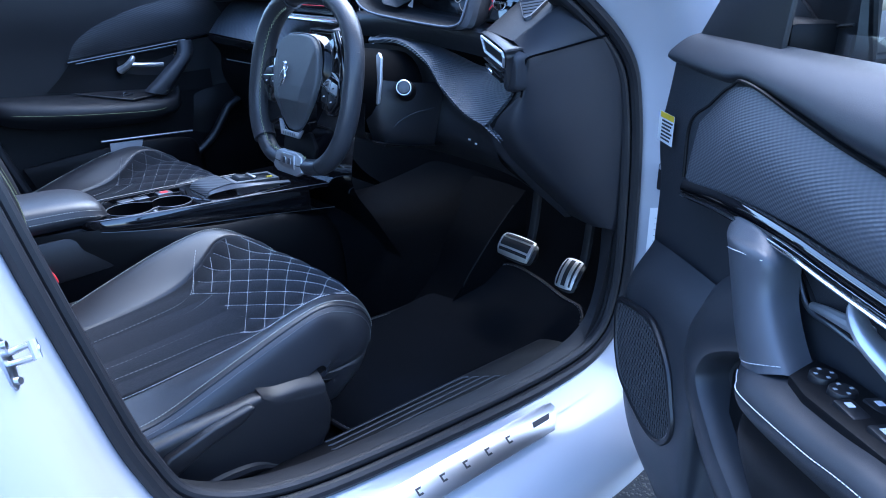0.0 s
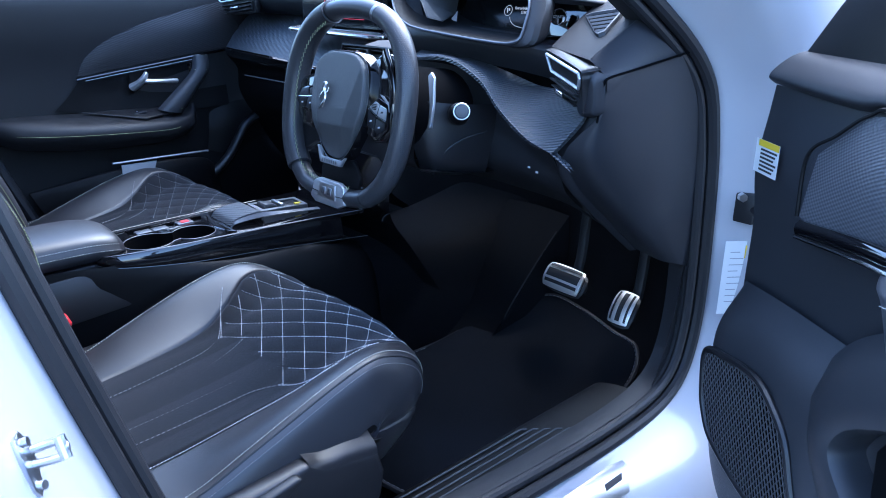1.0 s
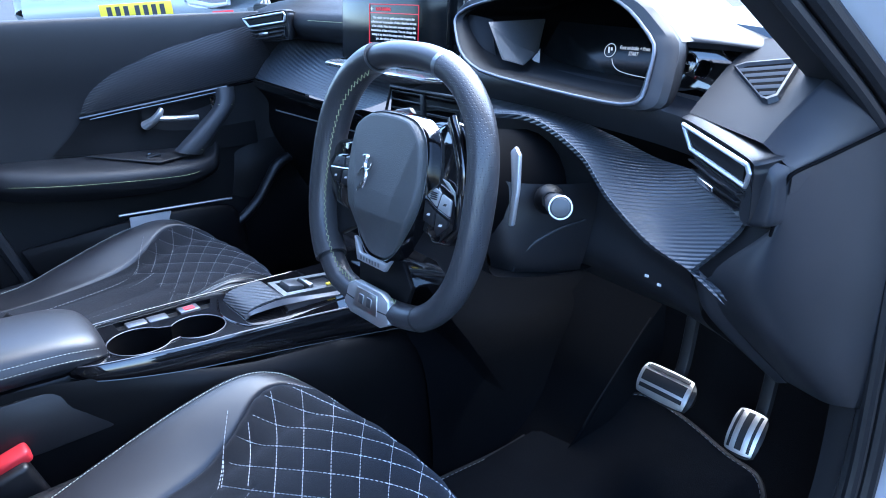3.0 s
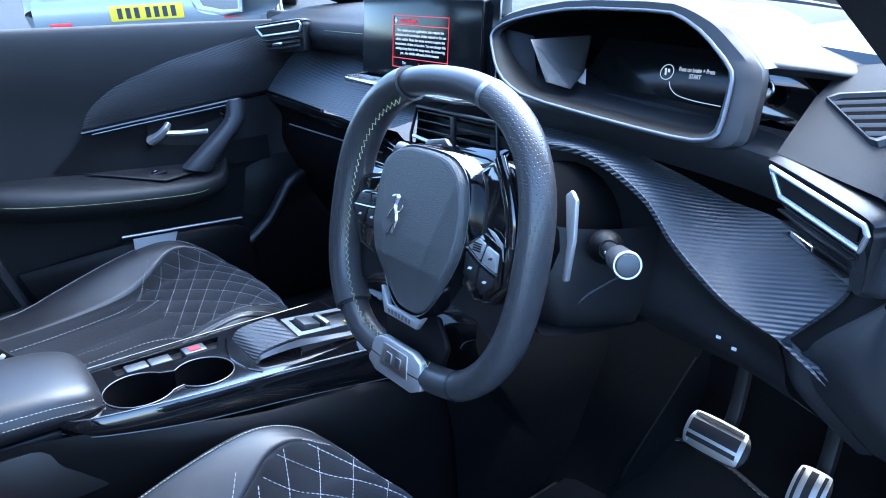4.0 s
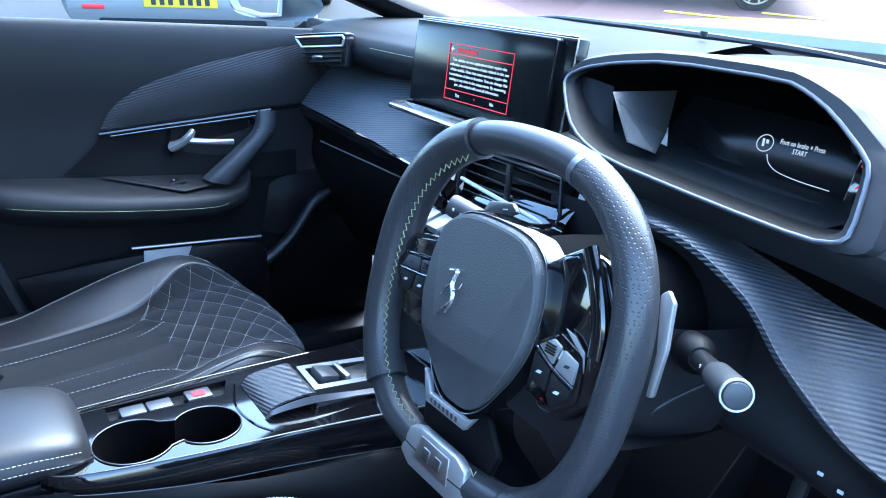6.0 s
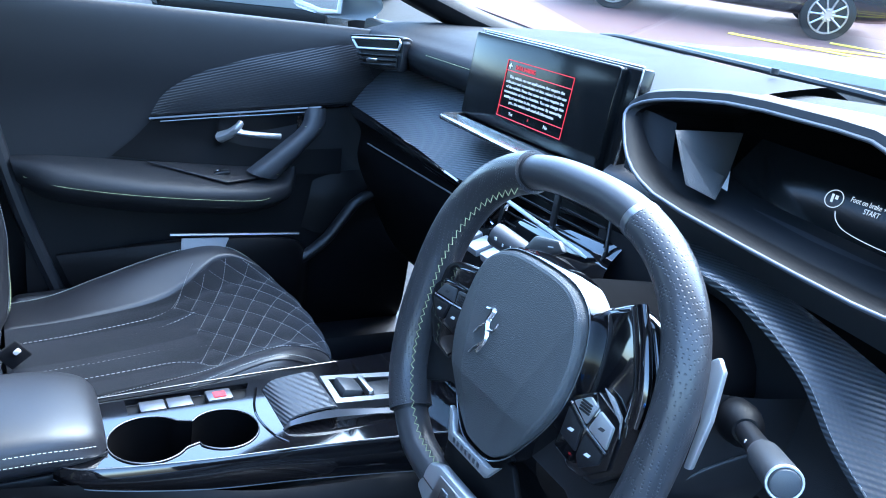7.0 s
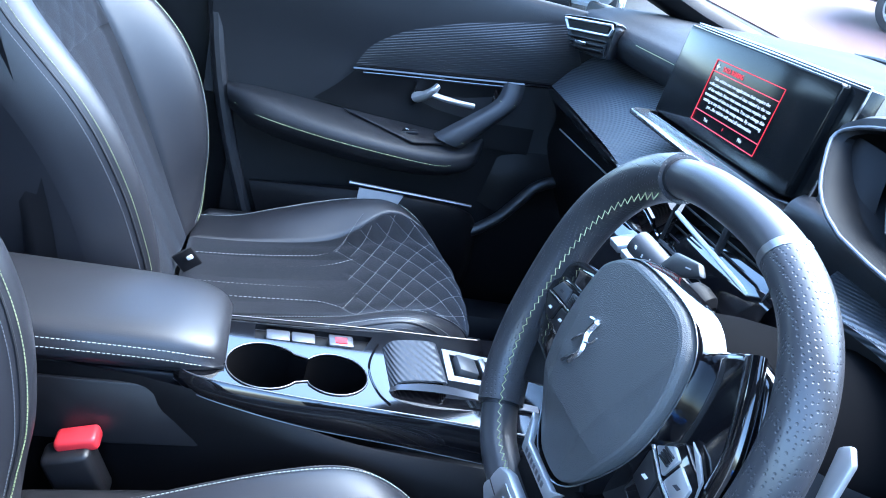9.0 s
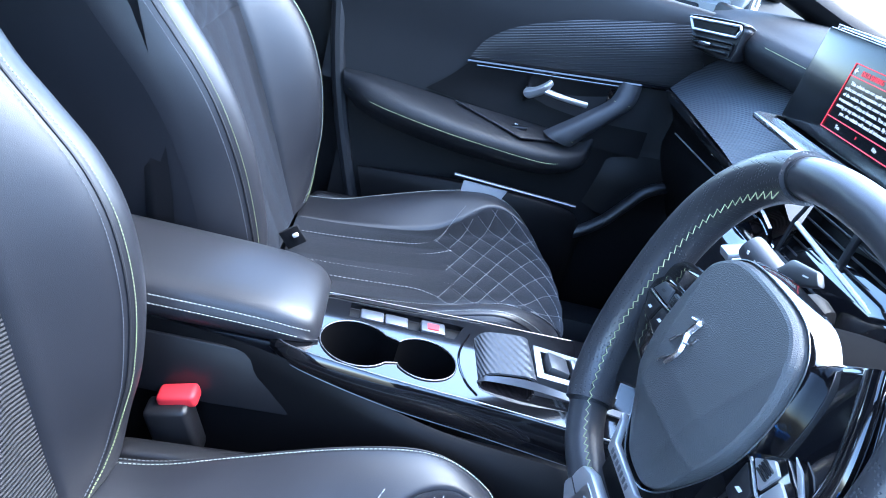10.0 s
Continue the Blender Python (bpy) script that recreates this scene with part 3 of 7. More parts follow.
# ---- instrument panel ----
dash = thing("dashboard", (0.5, 0, 0.8), "black dashboard with woven trim and stitched edge", "dashboard")
part("top_pad", skin([[(0.352, y, 1.152), (0.330, y, 1.164), (0.317, y, 1.184), (0.323, y, 1.203), (0.348, y, 1.215), (0.45, y, 1.236), (0.60 + 0.32 * k, y, 1.262), (0.66 + 0.34 * k, y, 1.262), (0.78 + 0.36 * k, y, 1.225)]
                      for y, k in ((0.70, 0.9), (0.52, 0.85), (0.34, 0.6), (0.2, 0.35), (0.05, 0.15), (-0.12, 0.05))], 40, 40), DIMDASH, dash, "soft grained dashboard top")
part("top_pad", skin([[(0.425, y, z0 - 0.05), (0.428, y, z0 - 0.01), (0.45, y, z0 + 0.006), (0.54, y, z0 + 0.02), (0.66, y, z0 + 0.03), (0.80, y, z0 - 0.02)]
                      for y, z0 in ((-0.116, 1.221), (-0.25, 1.228), (-0.40, 1.215), (-0.52, 1.195), (-0.62, 1.172), (-0.70, 1.14))], 30, 30), DIMDASH, dash, "soft grained dashboard top")
ridge = cr([(0.62, -0.60, 1.185), (0.66, -0.45, 1.235), (0.66, -0.25, 1.262), (0.68, -0.05, 1.270), (0.76, 0.18, 1.272), (0.88, 0.42, 1.271), (0.96, 0.62, 1.269), (0.99, 0.72, 1.262)], 40)
part("windscreen_seal", tube(ridge, 0.006, 8), RUBBER, dash, "black seal along the windscreen")
part("sensor", rod(ridge[17] + np.array((-0.04, 0, 0.0)), ridge[17] + np.array((-0.04, 0, 0.008)), 0.006, seg=12), RUBBER, dash, "small black light sensor")
part("pad_edge_stitching", stitches([(0.3175, y, 1.1955) for y in np.linspace(0.42, 0.2, 40)], [(-1, 0, 0.4)] * 40), GREENTHREAD, dash, "pale green stitching")
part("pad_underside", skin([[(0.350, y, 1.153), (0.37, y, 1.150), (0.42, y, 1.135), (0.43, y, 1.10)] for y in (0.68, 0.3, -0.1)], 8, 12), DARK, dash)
# woven shelf on the passenger's side, curving to the centre
part("woven_trim", skin([[(0.40, 0.665, 1.156), (0.366, 0.665, 1.132), (0.33, 0.665, 1.098), (0.285, 0.635, 1.062)],
                         [(0.40, 0.5, 1.156), (0.366, 0.5, 1.132), (0.32, 0.5, 1.098), (0.275, 0.5, 1.060)],
                         [(0.40, 0.3, 1.156), (0.366, 0.3, 1.132), (0.305, 0.3, 1.098), (0.255, 0.3, 1.058)],
                         [(0.42, 0.12, 1.12), (0.355, 0.12, 1.115), (0.285, 0.12, 1.090), (0.238, 0.12, 1.055)],
                         [(0.40, 0.0, 1.12), (0.34, 0.0, 1.113), (0.275, 0.0, 1.10), (0.25, 0.0, 1.09)]], 50, 16), CARB_DASH, dash, "dark woven-look trim")
lip_line = cr([(0.284, 0.635, 1.058), (0.274, 0.5, 1.056), (0.254, 0.3, 1.054), (0.237, 0.12, 1.051), (0.235, 0.02, 1.03)], 40)
part("gloss_lip", skin([[p, p + np.array((0.006, 0, -0.012)), p + np.array((0.016, 0, -0.020))] for p in lip_line[::4]], 30, 6, 0.004), GLOSS, dash, "gloss black lip")
part("chrome_line", tube([p + np.array((0.010, 0, -0.019)) for p in lip_line], 0.0016, 6), BRIGHT, dash, "thin chrome line")
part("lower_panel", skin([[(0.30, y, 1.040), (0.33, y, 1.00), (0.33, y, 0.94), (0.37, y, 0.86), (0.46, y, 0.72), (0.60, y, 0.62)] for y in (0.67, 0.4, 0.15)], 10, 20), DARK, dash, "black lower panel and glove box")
part("glovebox_seam", tube([(0.325, y, 0.985) for y in np.linspace(0.62, 0.2, 20)], 0.0015, 6), GREY, dash)

# centre stack behind the steering wheel
part("centre_panel", skin([[(0.26 + 3 * e, y, 1.09 - 5 * e), (0.225 + 3 * e, y, 1.05 - 4 * e), (0.22 + e, y, 0.98), (0.20, y, 0.90), (0.19, y, 0.80), (0.24, y, 0.72), (0.32, y, 0.60)] for y, e in ((0.15, 0.012), (0.08, 0.011), (-0.01, 0.003), (-0.16, 0.0), (-0.20, 0.0))], 14, 24), GLOSS, dash, "gloss black centre panel")
def vent(name, m, w, h, slats, parent_label, tilt=0.0, border=None, tab=True):
    """A louvred vent in the plane of m: chrome surround, dark throat and slats."""
    v = thing(name, m.translation, parent_label, "air vent")
    throat = [(-w / 2, -h / 2), (w / 2, -h / 2), (w / 2, h / 2), (-w / 2, h / 2)] if not border else border
    part("throat", slab([m @ Vector((x, y, -0.03)) for x, y in throat], m.to_3x3() @ Vector((0, 0, 0.012)), 0), DARK, v)
    ring = [m @ Vector((x, y, 0.0)) for x, y in throat]
    dense = []
    for a, b in zip(ring, ring[1:] + ring[:1]):
        dense += [a.lerp(b, k / 6) for k in range(6)]
    part("housing", grid([dense, [p + m.to_3x3() @ Vector((0, 0, -0.03)) for p in dense]], close_v=True), DARK, v)
    for i in range(slats):
        y = -h / 2 + h * (i + 0.5) / slats
        xs = [x for x in np.linspace(-w / 2, w / 2, 40)]
        inside = [x for x in xs if in_poly(x, y, throat)]
        if len(inside) > 2:
            a, b = inside[0], inside[-1]
            part("slat", slab([m @ Vector((a, y + 0.002, 0.0)), m @ Vector((b, y + 0.002, 0.0)), m @ Vector((b, y - 0.004, -0.018)), m @ Vector((a, y - 0.004, -0.018))], m.to_3x3() @ Vector((0, 0.0022, 0.0)), 0.0006), PLASTIC, v)
    if tab:
        part("tab", box(m @ Vector((0.0, 0.0, 0.004)), (0.010, 0.022, 0.005), 0.001, m.to_3x3().to_4x4() @ Matrix.Rotation(radians(90), 4, "Z")), CHROME, v, "small chrome thumb tab")
    return v


def in_poly(x, y, poly):
    inside = False
    for (x1, y1), (x2, y2) in zip(poly, poly[1:] + poly[:1]):
        if (y1 > y) != (y2 > y) and x < (x2 - x1) * (y - y1) / (y2 - y1) + x1:
            inside = not inside
    return inside


cv_m = plane_matrix((0.235, -0.088, 1.066), (0, -1, 0), (0.12, 0, 1))
cv = vent("centre_vent", cv_m, 0.18, 0.078, 6, "pair of black louvred centre air vents with chrome strips", tab=False)
part("chrome_strip", tube([cv_m @ Vector((-0.09, -0.002, 0.005)), cv_m @ Vector((0.094, -0.018, 0.005))], 0.0030, 8), SATIN, cv, "satin metal strip")
part("divider", box(cv_m @ Vector((0, 0, 0)), (0.006, 0.008, 0.076), 0.001), PLASTIC, cv)
part("surround", tube([cv_m @ Vector((x, y, 0.004)) for x, y in ((-0.094, -0.042), (0.094, -0.042), (0.100, 0.0), (0.090, 0.042), (-0.088, 0.042), (-0.098, 0))], 0.0025, 8, closed=True), PLASTIC, cv)
for i in range(5):
    y = 0.040 - 0.034 * i
    t = thing("toggle_switch", (0.21, y, 1.0), "slim silver toggle key below the centre vents", "switch", group="toggle keys below the vents")
    part("key", box((0.205, y, 1.000), (0.035, 0.026, 0.012), 0.003, Matrix.Rotation(radians(-20), 4, "Y")), SATIN if i < 3 else GLOSS, t)

# woven trim in front of the driver
part("woven_trim", skin([[(0.28, -0.20, 1.108), (0.24, -0.23, 1.106), (0.205, -0.26, 1.108), (0.19, -0.275, 1.104)],
                         [(0.285, -0.33, 1.100), (0.24, -0.35, 1.104), (0.20, -0.365, 1.112), (0.185, -0.375, 1.110)],
                         [(0.28, -0.42, 1.085), (0.24, -0.44, 1.088), (0.195, -0.455, 1.090), (0.175, -0.462, 1.083)],
                         [(0.265, -0.50, 1.072), (0.23, -0.51, 1.064), (0.19, -0.515, 1.052), (0.165, -0.515, 1.045)],
                         [(0.245, -0.56, 1.072), (0.21, -0.57, 1.048), (0.18, -0.572, 1.022), (0.160, -0.572, 1.012)],
                         [(0.215, -0.61, 1.070), (0.19, -0.618, 1.045), (0.168, -0.622, 1.015), (0.156, -0.623, 0.998)],
                         [(0.185, -0.665, 1.058), (0.172, -0.66, 1.04), (0.162, -0.64, 1.012), (0.156, -0.628, 0.997)]], 60, 20, 0.006), CARB_DASH, dash, "dark woven-look trim with a stitched edge")
part("trim_stitching", stitches(cr([(0.186, -0.285, 1.107), (0.182, -0.375, 1.113), (0.172, -0.462, 1.086), (0.162, -0.515, 1.048), (0.157, -0.572, 1.015)], 60), [(-0.5, 0, 0.9)] * 60, length=0.0035, gap=0.002, w=0.0005), GREY, dash)
part("knee_band", skin([[(0.31, y, z + 0.022), (0.268, y - 0.02, z + 0.014), (0.262, y - 0.02, z - 0.004), (0.278, y - 0.02, z - 0.034)] for y, z in ((-0.10, 1.130), (-0.25, 1.132), (-0.40, 1.125), (-0.52, 1.112), (-0.60, 1.09))], 24, 10), SOFT, dash, "smooth black band under the instrument cluster")

# lower driver's panels
part("column_shroud", skin([[(0.06, y0, 1.0 + 0.02), (0.06, y0, 0.965), (0.10, y0, 0.945), (0.22, y0, 0.925), (0.35, y0, 0.93)] for y0 in (-0.25, -0.30, -0.35, -0.40, -0.44)], 12, 20), PLASTIC, dash, "moulded steering column shroud")
part("shroud_side", skin([[(0.085, -0.395, 1.060), (0.085, -0.400, 1.00), (0.098, -0.400, 0.955), (0.120, -0.385, 0.932), (0.20, -0.37, 0.925)],
                          [(0.110, -0.420, 1.052), (0.108, -0.426, 1.00), (0.114, -0.424, 0.955), (0.132, -0.408, 0.930), (0.21, -0.39, 0.922)],
                          [(0.160, -0.440, 1.045), (0.152, -0.444, 1.00), (0.150, -0.440, 0.955), (0.162, -0.424, 0.928), (0.22, -0.405, 0.920)],
                          [(0.225, -0.452, 1.040), (0.215, -0.456, 1.00), (0.208, -0.452, 0.955), (0.215, -0.438, 0.926), (0.24, -0.42, 0.918)]], 24, 20), PLASTIC, dash, "rounded black side of the column shroud")
for k0, r0 in ((0.0, 0.0030), (0.016, 0.0022)):
    part("shroud_rib", tube(cr([(0.118 + k0, -0.412 - k0 * 0.4, 0.934), (0.120 + k0, -0.424 - k0 * 0.3, 0.955), (0.132 + k0, -0.437 - k0 * 0.2, 0.978), (0.160 + k0, -0.4475, 0.992), (0.20 + k0, -0.455, 0.998)], 24), lambda k, r0=r0: r0 * (1 - 0.6 * k), 10), SOFT, dash, "raised rib of the column shroud")
part("lower_panel", skin([[(0.24, -0.16, 1.09), (0.25, -0.16, 1.0), (0.26, -0.16, 0.92), (0.34, -0.16, 0.86)],
                          [(0.24, -0.33, 1.09), (0.25, -0.33, 1.0), (0.235, -0.33, 0.93), (0.31, -0.33, 0.88)],
                          [(0.225, -0.47, 1.06), (0.225, -0.47, 1.0), (0.215, -0.465, 0.945), (0.29, -0.46, 0.885)],
                          [(0.190, -0.55, 1.02), (0.203, -0.55, 0.98), (0.212, -0.545, 0.935), (0.30, -0.55, 0.875)],
                          [(0.165, -0.62, 0.995), (0.188, -0.62, 0.96), (0.212, -0.62, 0.92), (0.31, -0.62, 0.85)]], 30, 20), DIMSKIN, dash, "black lower driver's panel")
for k_ in range(2):
    part("key_symbol", box((0.1985 - 0.003 * k_, -0.549 - 0.019 * k_, 0.956 - 0.004 * k_), (0.001, 0.0048, 0.0030), 0), MARK, dash, "small white key symbol")
part("end_panel", skin([[(0.161, -0.7045, 1.102), (0.178, -0.708, 1.106), (0.28, -0.712, 1.120), (0.39, -0.714, 1.132)],
                        [(0.162, -0.7025, 1.062), (0.178, -0.7065, 1.062), (0.28, -0.713, 1.065), (0.40, -0.716, 1.065)],
                        [(0.153, -0.655, 1.005), (0.170, -0.698, 1.005), (0.27, -0.713, 1.005), (0.41, -0.716, 1.005)],
                        [(0.186, -0.645, 0.955), (0.198, -0.692, 0.955), (0.28, -0.712, 0.95), (0.415, -0.716, 0.95)],
                        [(0.262, -0.645, 0.890), (0.270, -0.690, 0.885), (0.32, -0.711, 0.875), (0.415, -0.716, 0.87)],
                        [(0.366, -0.645, 0.805), (0.372, -0.690, 0.795), (0.39, -0.709, 0.79), (0.418, -0.716, 0.78)]], 40, 30), SOFT, dash, "smooth black dashboard end panel")
part("knee_bolster", skin([[(0.165, -0.625, 0.992), (0.154, -0.640, 0.990), (0.153, -0.657, 1.003)], [(0.205, -0.615, 0.955), (0.184, -0.632, 0.948), (0.186, -0.647, 0.955)],
                           [(0.285, -0.61, 0.89), (0.262, -0.628, 0.882), (0.262, -0.647, 0.888)], [(0.39, -0.61, 0.82), (0.366, -0.63, 0.800), (0.366, -0.647, 0.803)]], 24, 10), SOFT, dash, "rolled edge of the end panel")
part("end_seam", tube(cr([(0.160, -0.706, 1.100), (0.158, -0.704, 1.085), (0.160, -0.702, 1.066), (0.162, -0.699, 1.050)], 16), 0.0015, 6), VOID, dash, "dark panel gap")
part("end_seam", tube(cr([(0.160, -0.706, 1.100), (0.166, -0.7095, 1.109), (0.22, -0.7125, 1.116), (0.30, -0.7155, 1.126), (0.385, -0.718, 1.136)], 24), 0.0018, 6), VOID, dash, "dark panel gap")
def shoulder_z(x, y):
    """The flat top of the dashboard's shoulder, rising towards the windscreen."""
    return 1.150 + 0.45 * (min(x, 0.37) - 0.223) - 0.15 * (y + 0.62)
top_rows, side_rows = [], []
for f, b, yi, yc in ((0.0, 0.02, -0.571, -0.681), (0.02, 0.05, -0.566, -0.678), (0.05, 0.09, -0.560, -0.677), (0.09, 0.14, -0.552, -0.677), (0.15, 0.20, -0.548, -0.676), (0.22, 0.25, -0.546, -0.678), (0.24, 0.30, -0.545, -0.68)):
    # the front edge runs slantwise along the air vent
    line = [(0.213 + f - (0.073 + f - b) * k, yi + (yc - yi) * k) for k in np.linspace(0, 1, 8)]
    top_rows.append([(x, y, shoulder_z(x, y)) for x, y in line])
    x = line[-1][0]
    zc, zs = shoulder_z(x, yc), 1.109 + 0.12 * (x - 0.16)
    side_rows.append([(x, yc, zc), (x, yc - 0.005, zc - 0.003), (x, yc + (-0.708 - yc) * 0.7, zc + (zs - zc) * 0.55), (x + 0.004, -0.7085, zs), (x + 0.006, -0.708, zs - 0.02)])
part("shoulder", grid(top_rows), DIMDASH, dash, "soft grained dashboard shoulder", sharp=60)
part("shoulder_side", skin(side_rows, 24, 14), SOFT, dash, "soft grained side of the shoulder")

part("vent_cheek", skin([[(0.150, -0.668, 1.124), (0.148, -0.690, 1.121), (0.158, -0.703, 1.116), (0.170, -0.7085, 1.112)],
                         [(0.148, -0.672, 1.111), (0.143, -0.699, 1.108), (0.152, -0.7055, 1.106), (0.159, -0.7075, 1.104)],
                         [(0.148, -0.674, 1.090), (0.144, -0.701, 1.089), (0.153, -0.7055, 1.088), (0.162, -0.7075, 1.088)],
                         [(0.150, -0.674, 1.066), (0.146, -0.699, 1.065), (0.155, -0.7045, 1.065), (0.165, -0.7065, 1.066)],
                         [(0.150, -0.680, 1.058), (0.155, -0.688, 1.057), (0.162, -0.696, 1.057), (0.172, -0.700, 1.058)]], 24, 14), SOFT, dash, "soft grained cheek beside the air vent")

part("trim_end", skin([[(0.192, -0.655, 1.056), (0.179, -0.650, 1.038), (0.168, -0.632, 1.010), (0.162, -0.620, 0.994)],
                       [(0.180, -0.682, 1.054), (0.172, -0.676, 1.034), (0.164, -0.652, 1.006), (0.160, -0.632, 0.990)],
                       [(0.172, -0.702, 1.052), (0.166, -0.696, 1.030), (0.160, -0.672, 1.004), (0.160, -0.645, 0.985)]], 16, 12), DARK, dash, "dark joint between trim and end panel")

# ---- outer air vents ----
def outer_vent(a, b, up, label, ring_h=0.021):
    """A slim chrome-ringed slot over a tapering louvre, between the top corners a and b."""
    a, b = Vector(a), Vector(b)
    m = plane_matrix(a, b - a, up)
    w = (b - a).length
    v = thing("outer_vent", a, label, "air vent", group="outer air vents")
    L = m.to_3x3()
    face = loop([(x, y, 0) for x, y in ((-0.006, -0.002), (0.004, 0.005), (w - 0.010, 0.005), (w + 0.003, -0.004), (w + 0.002, -0.018), (w - 0.002, -0.052), (w - 0.012, -0.056), (w - 0.05, -0.055), (0.040, -0.048), (0.012, -0.022))], 60)
    mid = Vector((w / 2, -0.022, 0))
    part("housing", grid([[m @ (mid + (Vector(p) - mid) * k + Vector((0, 0, z))) for p in face] for k, z in ((0.90, -0.005), (1.0, -0.002), (1.03, -0.005), (1.045, -0.011), (1.0, -0.020), (0.8, -0.045))], close_v=True, caps=True), PLASTIC, v, "rounded black vent housing")
    ring = [(0, 0), (w - 0.004, 0), (w, -0.006), (w - 0.006, -ring_h), (0.016, -ring_h)]
    pts = []
    for p, q in zip(ring, ring[1:] + ring[:1]):
        pts += [m @ Vector((p[0] + (q[0] - p[0]) * k / 5, p[1] + (q[1] - p[1]) * k / 5, 0.0)) for k in range(5)]
    part("chrome_ring", tube(pts, 0.0023, 8, closed=True), SATIN, v, "satin silver ring")
    part("slot", slab([m @ Vector((x, y, -0.003)) for x, y in ((0.008, -0.004), (w - 0.010, -0.004), (w - 0.012, 0.004 - ring_h), (0.018, 0.004 - ring_h))], L @ Vector((0, 0, 0.002)), 0), DARK, v)
    part("throat", slab([m @ Vector((x, y, -0.0035)) for x, y in ((0.022, -0.028), (w - 0.010, -0.028), (w - 0.012, -0.050), (0.045, -0.048))], L @ Vector((0, 0, 0.002)), 0), GRILLE, v)
    for i in range(3):
        y = -0.030 - 0.0085 * i
        part("slat", slab([m @ Vector((x, yy, z)) for x, yy, z in ((0.022 + 0.006 * i, y, 0.006), (w - 0.010 - 0.002 * i, y, 0.006), (w - 0.012 - 0.002 * i, y - 0.003, -0.004), (0.024 + 0.006 * i, y - 0.003, -0.004))], L @ Vector((0, 0.0025, 0)), 0.0008), PLASTIC, v)
    part("tab", slab([m @ Vector((x, y, 0.007)) for x, y in ((w * 0.40, -0.041), (w * 0.40 + 0.030, -0.041), (w * 0.40 + 0.030, -0.035), (w * 0.40, -0.035))], L @ Vector((0, 0, 0.004)), 0.001), CHROME, v, "chrome thumb tab")
    return v


outer_vent((0.197, -0.576, 1.129), (0.134, -0.686, 1.115), (-0.20, 0, 1), "black louvred air vent with a chrome ring by the driver's door")
outer_vent((0.262, 0.617, 1.194), (0.300, 0.488, 1.211), (-0.06, 0.1, 1), "black louvred air vent with a chrome ring by the passenger's door", 0.018)
tv_m = plane_matrix((0.265, -0.610, shoulder_z(0.265, -0.610) + 0.0015), Vector((0, -1, 0.15)), Vector((1, 0, 0.45)))
tri_shape = [(-0.044, 0.034), (-0.036, 0.041), (0.018, 0.041), (0.026, 0.034), (0.043, -0.038), (0.036, -0.044), (0.028, -0.040)]
tv = thing("demister_vent", tv_m.translation, "triangular black side demister vent on the dashboard shoulder", "air vent")
TV = tv_m.to_3x3()
part("throat", slab([tv_m @ Vector((x * 0.86, y * 0.86, 0.0)) for x, y in tri_shape], TV @ Vector((0, 0, 0.0008)), 0), VOID, tv)
part("rim", grid([[tv_m @ Vector((x * k + 0.002 * (1 - k), y * k, z)) for x, y in tri_shape] for k, z in ((1.06, -0.003), (1.0, 0.0035), (0.92, 0.0040), (0.86, 0.0008))], close_v=True), SOFT, tv, "raised grained rim")
for i in range(5):
    y = 0.025 - 0.0135 * i
    inside = [x for x in np.linspace(-0.05, 0.05, 80) if in_poly(x, y, [(a * 0.88, b * 0.88) for a, b in tri_shape])]
    if len(inside) > 3:
        part("slat", slab([tv_m @ Vector((x, yy, z)) for x, yy, z in ((inside[0], y, 0.0026), (inside[-1], y, 0.0026), (inside[-1], y - 0.003, 0.0014), (inside[0], y - 0.003, 0.0014))], TV @ Vector((0, 0.0010, 0.0006)), 0), GRILLE, tv)

# ---- instrument cluster ----
cl = thing("instrument_cluster", (0.3, -0.33, 1.14), "angular hooded instrument cluster with a dark lit display", "instrument cluster")
hood = [(-0.148, 1.222), (-0.165, 1.233), (-0.205, 1.243), (-0.270, 1.252), (-0.400, 1.251), (-0.425, 1.244), (-0.455, 1.231), (-0.500, 1.203), (-0.508, 1.190), (-0.518, 1.150), (-0.512, 1.142), (-0.490, 1.138), (-0.405, 1.142), (-0.260, 1.152), (-0.215, 1.164), (-0.185, 1.180), (-0.150, 1.212)]
hood = [tuple(np.array(a) * (1 - k) + np.array(b) * k) for a, b in zip(hood, hood[1:] + hood[:1]) for k in (0.22, 0.78)]
def hx(z):
    return 0.200 + (z - 1.14) * 0.65
cy, cz = -0.335, 1.197
def ring_of(k, dx, lift=0.0):
    out = []
    for y, z in hood:
        out.append((hx(z) + dx, cy + (y - cy) * k, cz + (z - cz) * k + lift))
    dense = []
    for a, b in zip(out, out[1:] + out[:1]):
        dense += [tuple(np.array(a) + (np.array(b) - np.array(a)) * t / 2) for t in range(2)]
    return dense
def outer_ring(e, dx):
    """The hood's outer outline: wide at the driver's door side, narrow elsewhere."""
    out = []
    for x, y, z in ring_of(1.0, dx):
        k = min(1, max(0, (-y - 0.40) / 0.10))
        out.append((x, y - e * 2.0 * k + e * 0.25 * (1 - k), z + e * min(1, max(0, (z - 1.19) / 0.04)) - e * 0.5 * min(1, max(0, (1.17 - z) / 0.03))))
    return out
part("hood", grid([ring_of(1.0, 0.001), ring_of(1.005, 0.0005), outer_ring(0.009, 0.003), outer_ring(0.012, 0.010), outer_ring(0.011, 0.024), outer_ring(0.004, 0.05)], close_v=True), DIMSKIN, cl, "soft black hood")
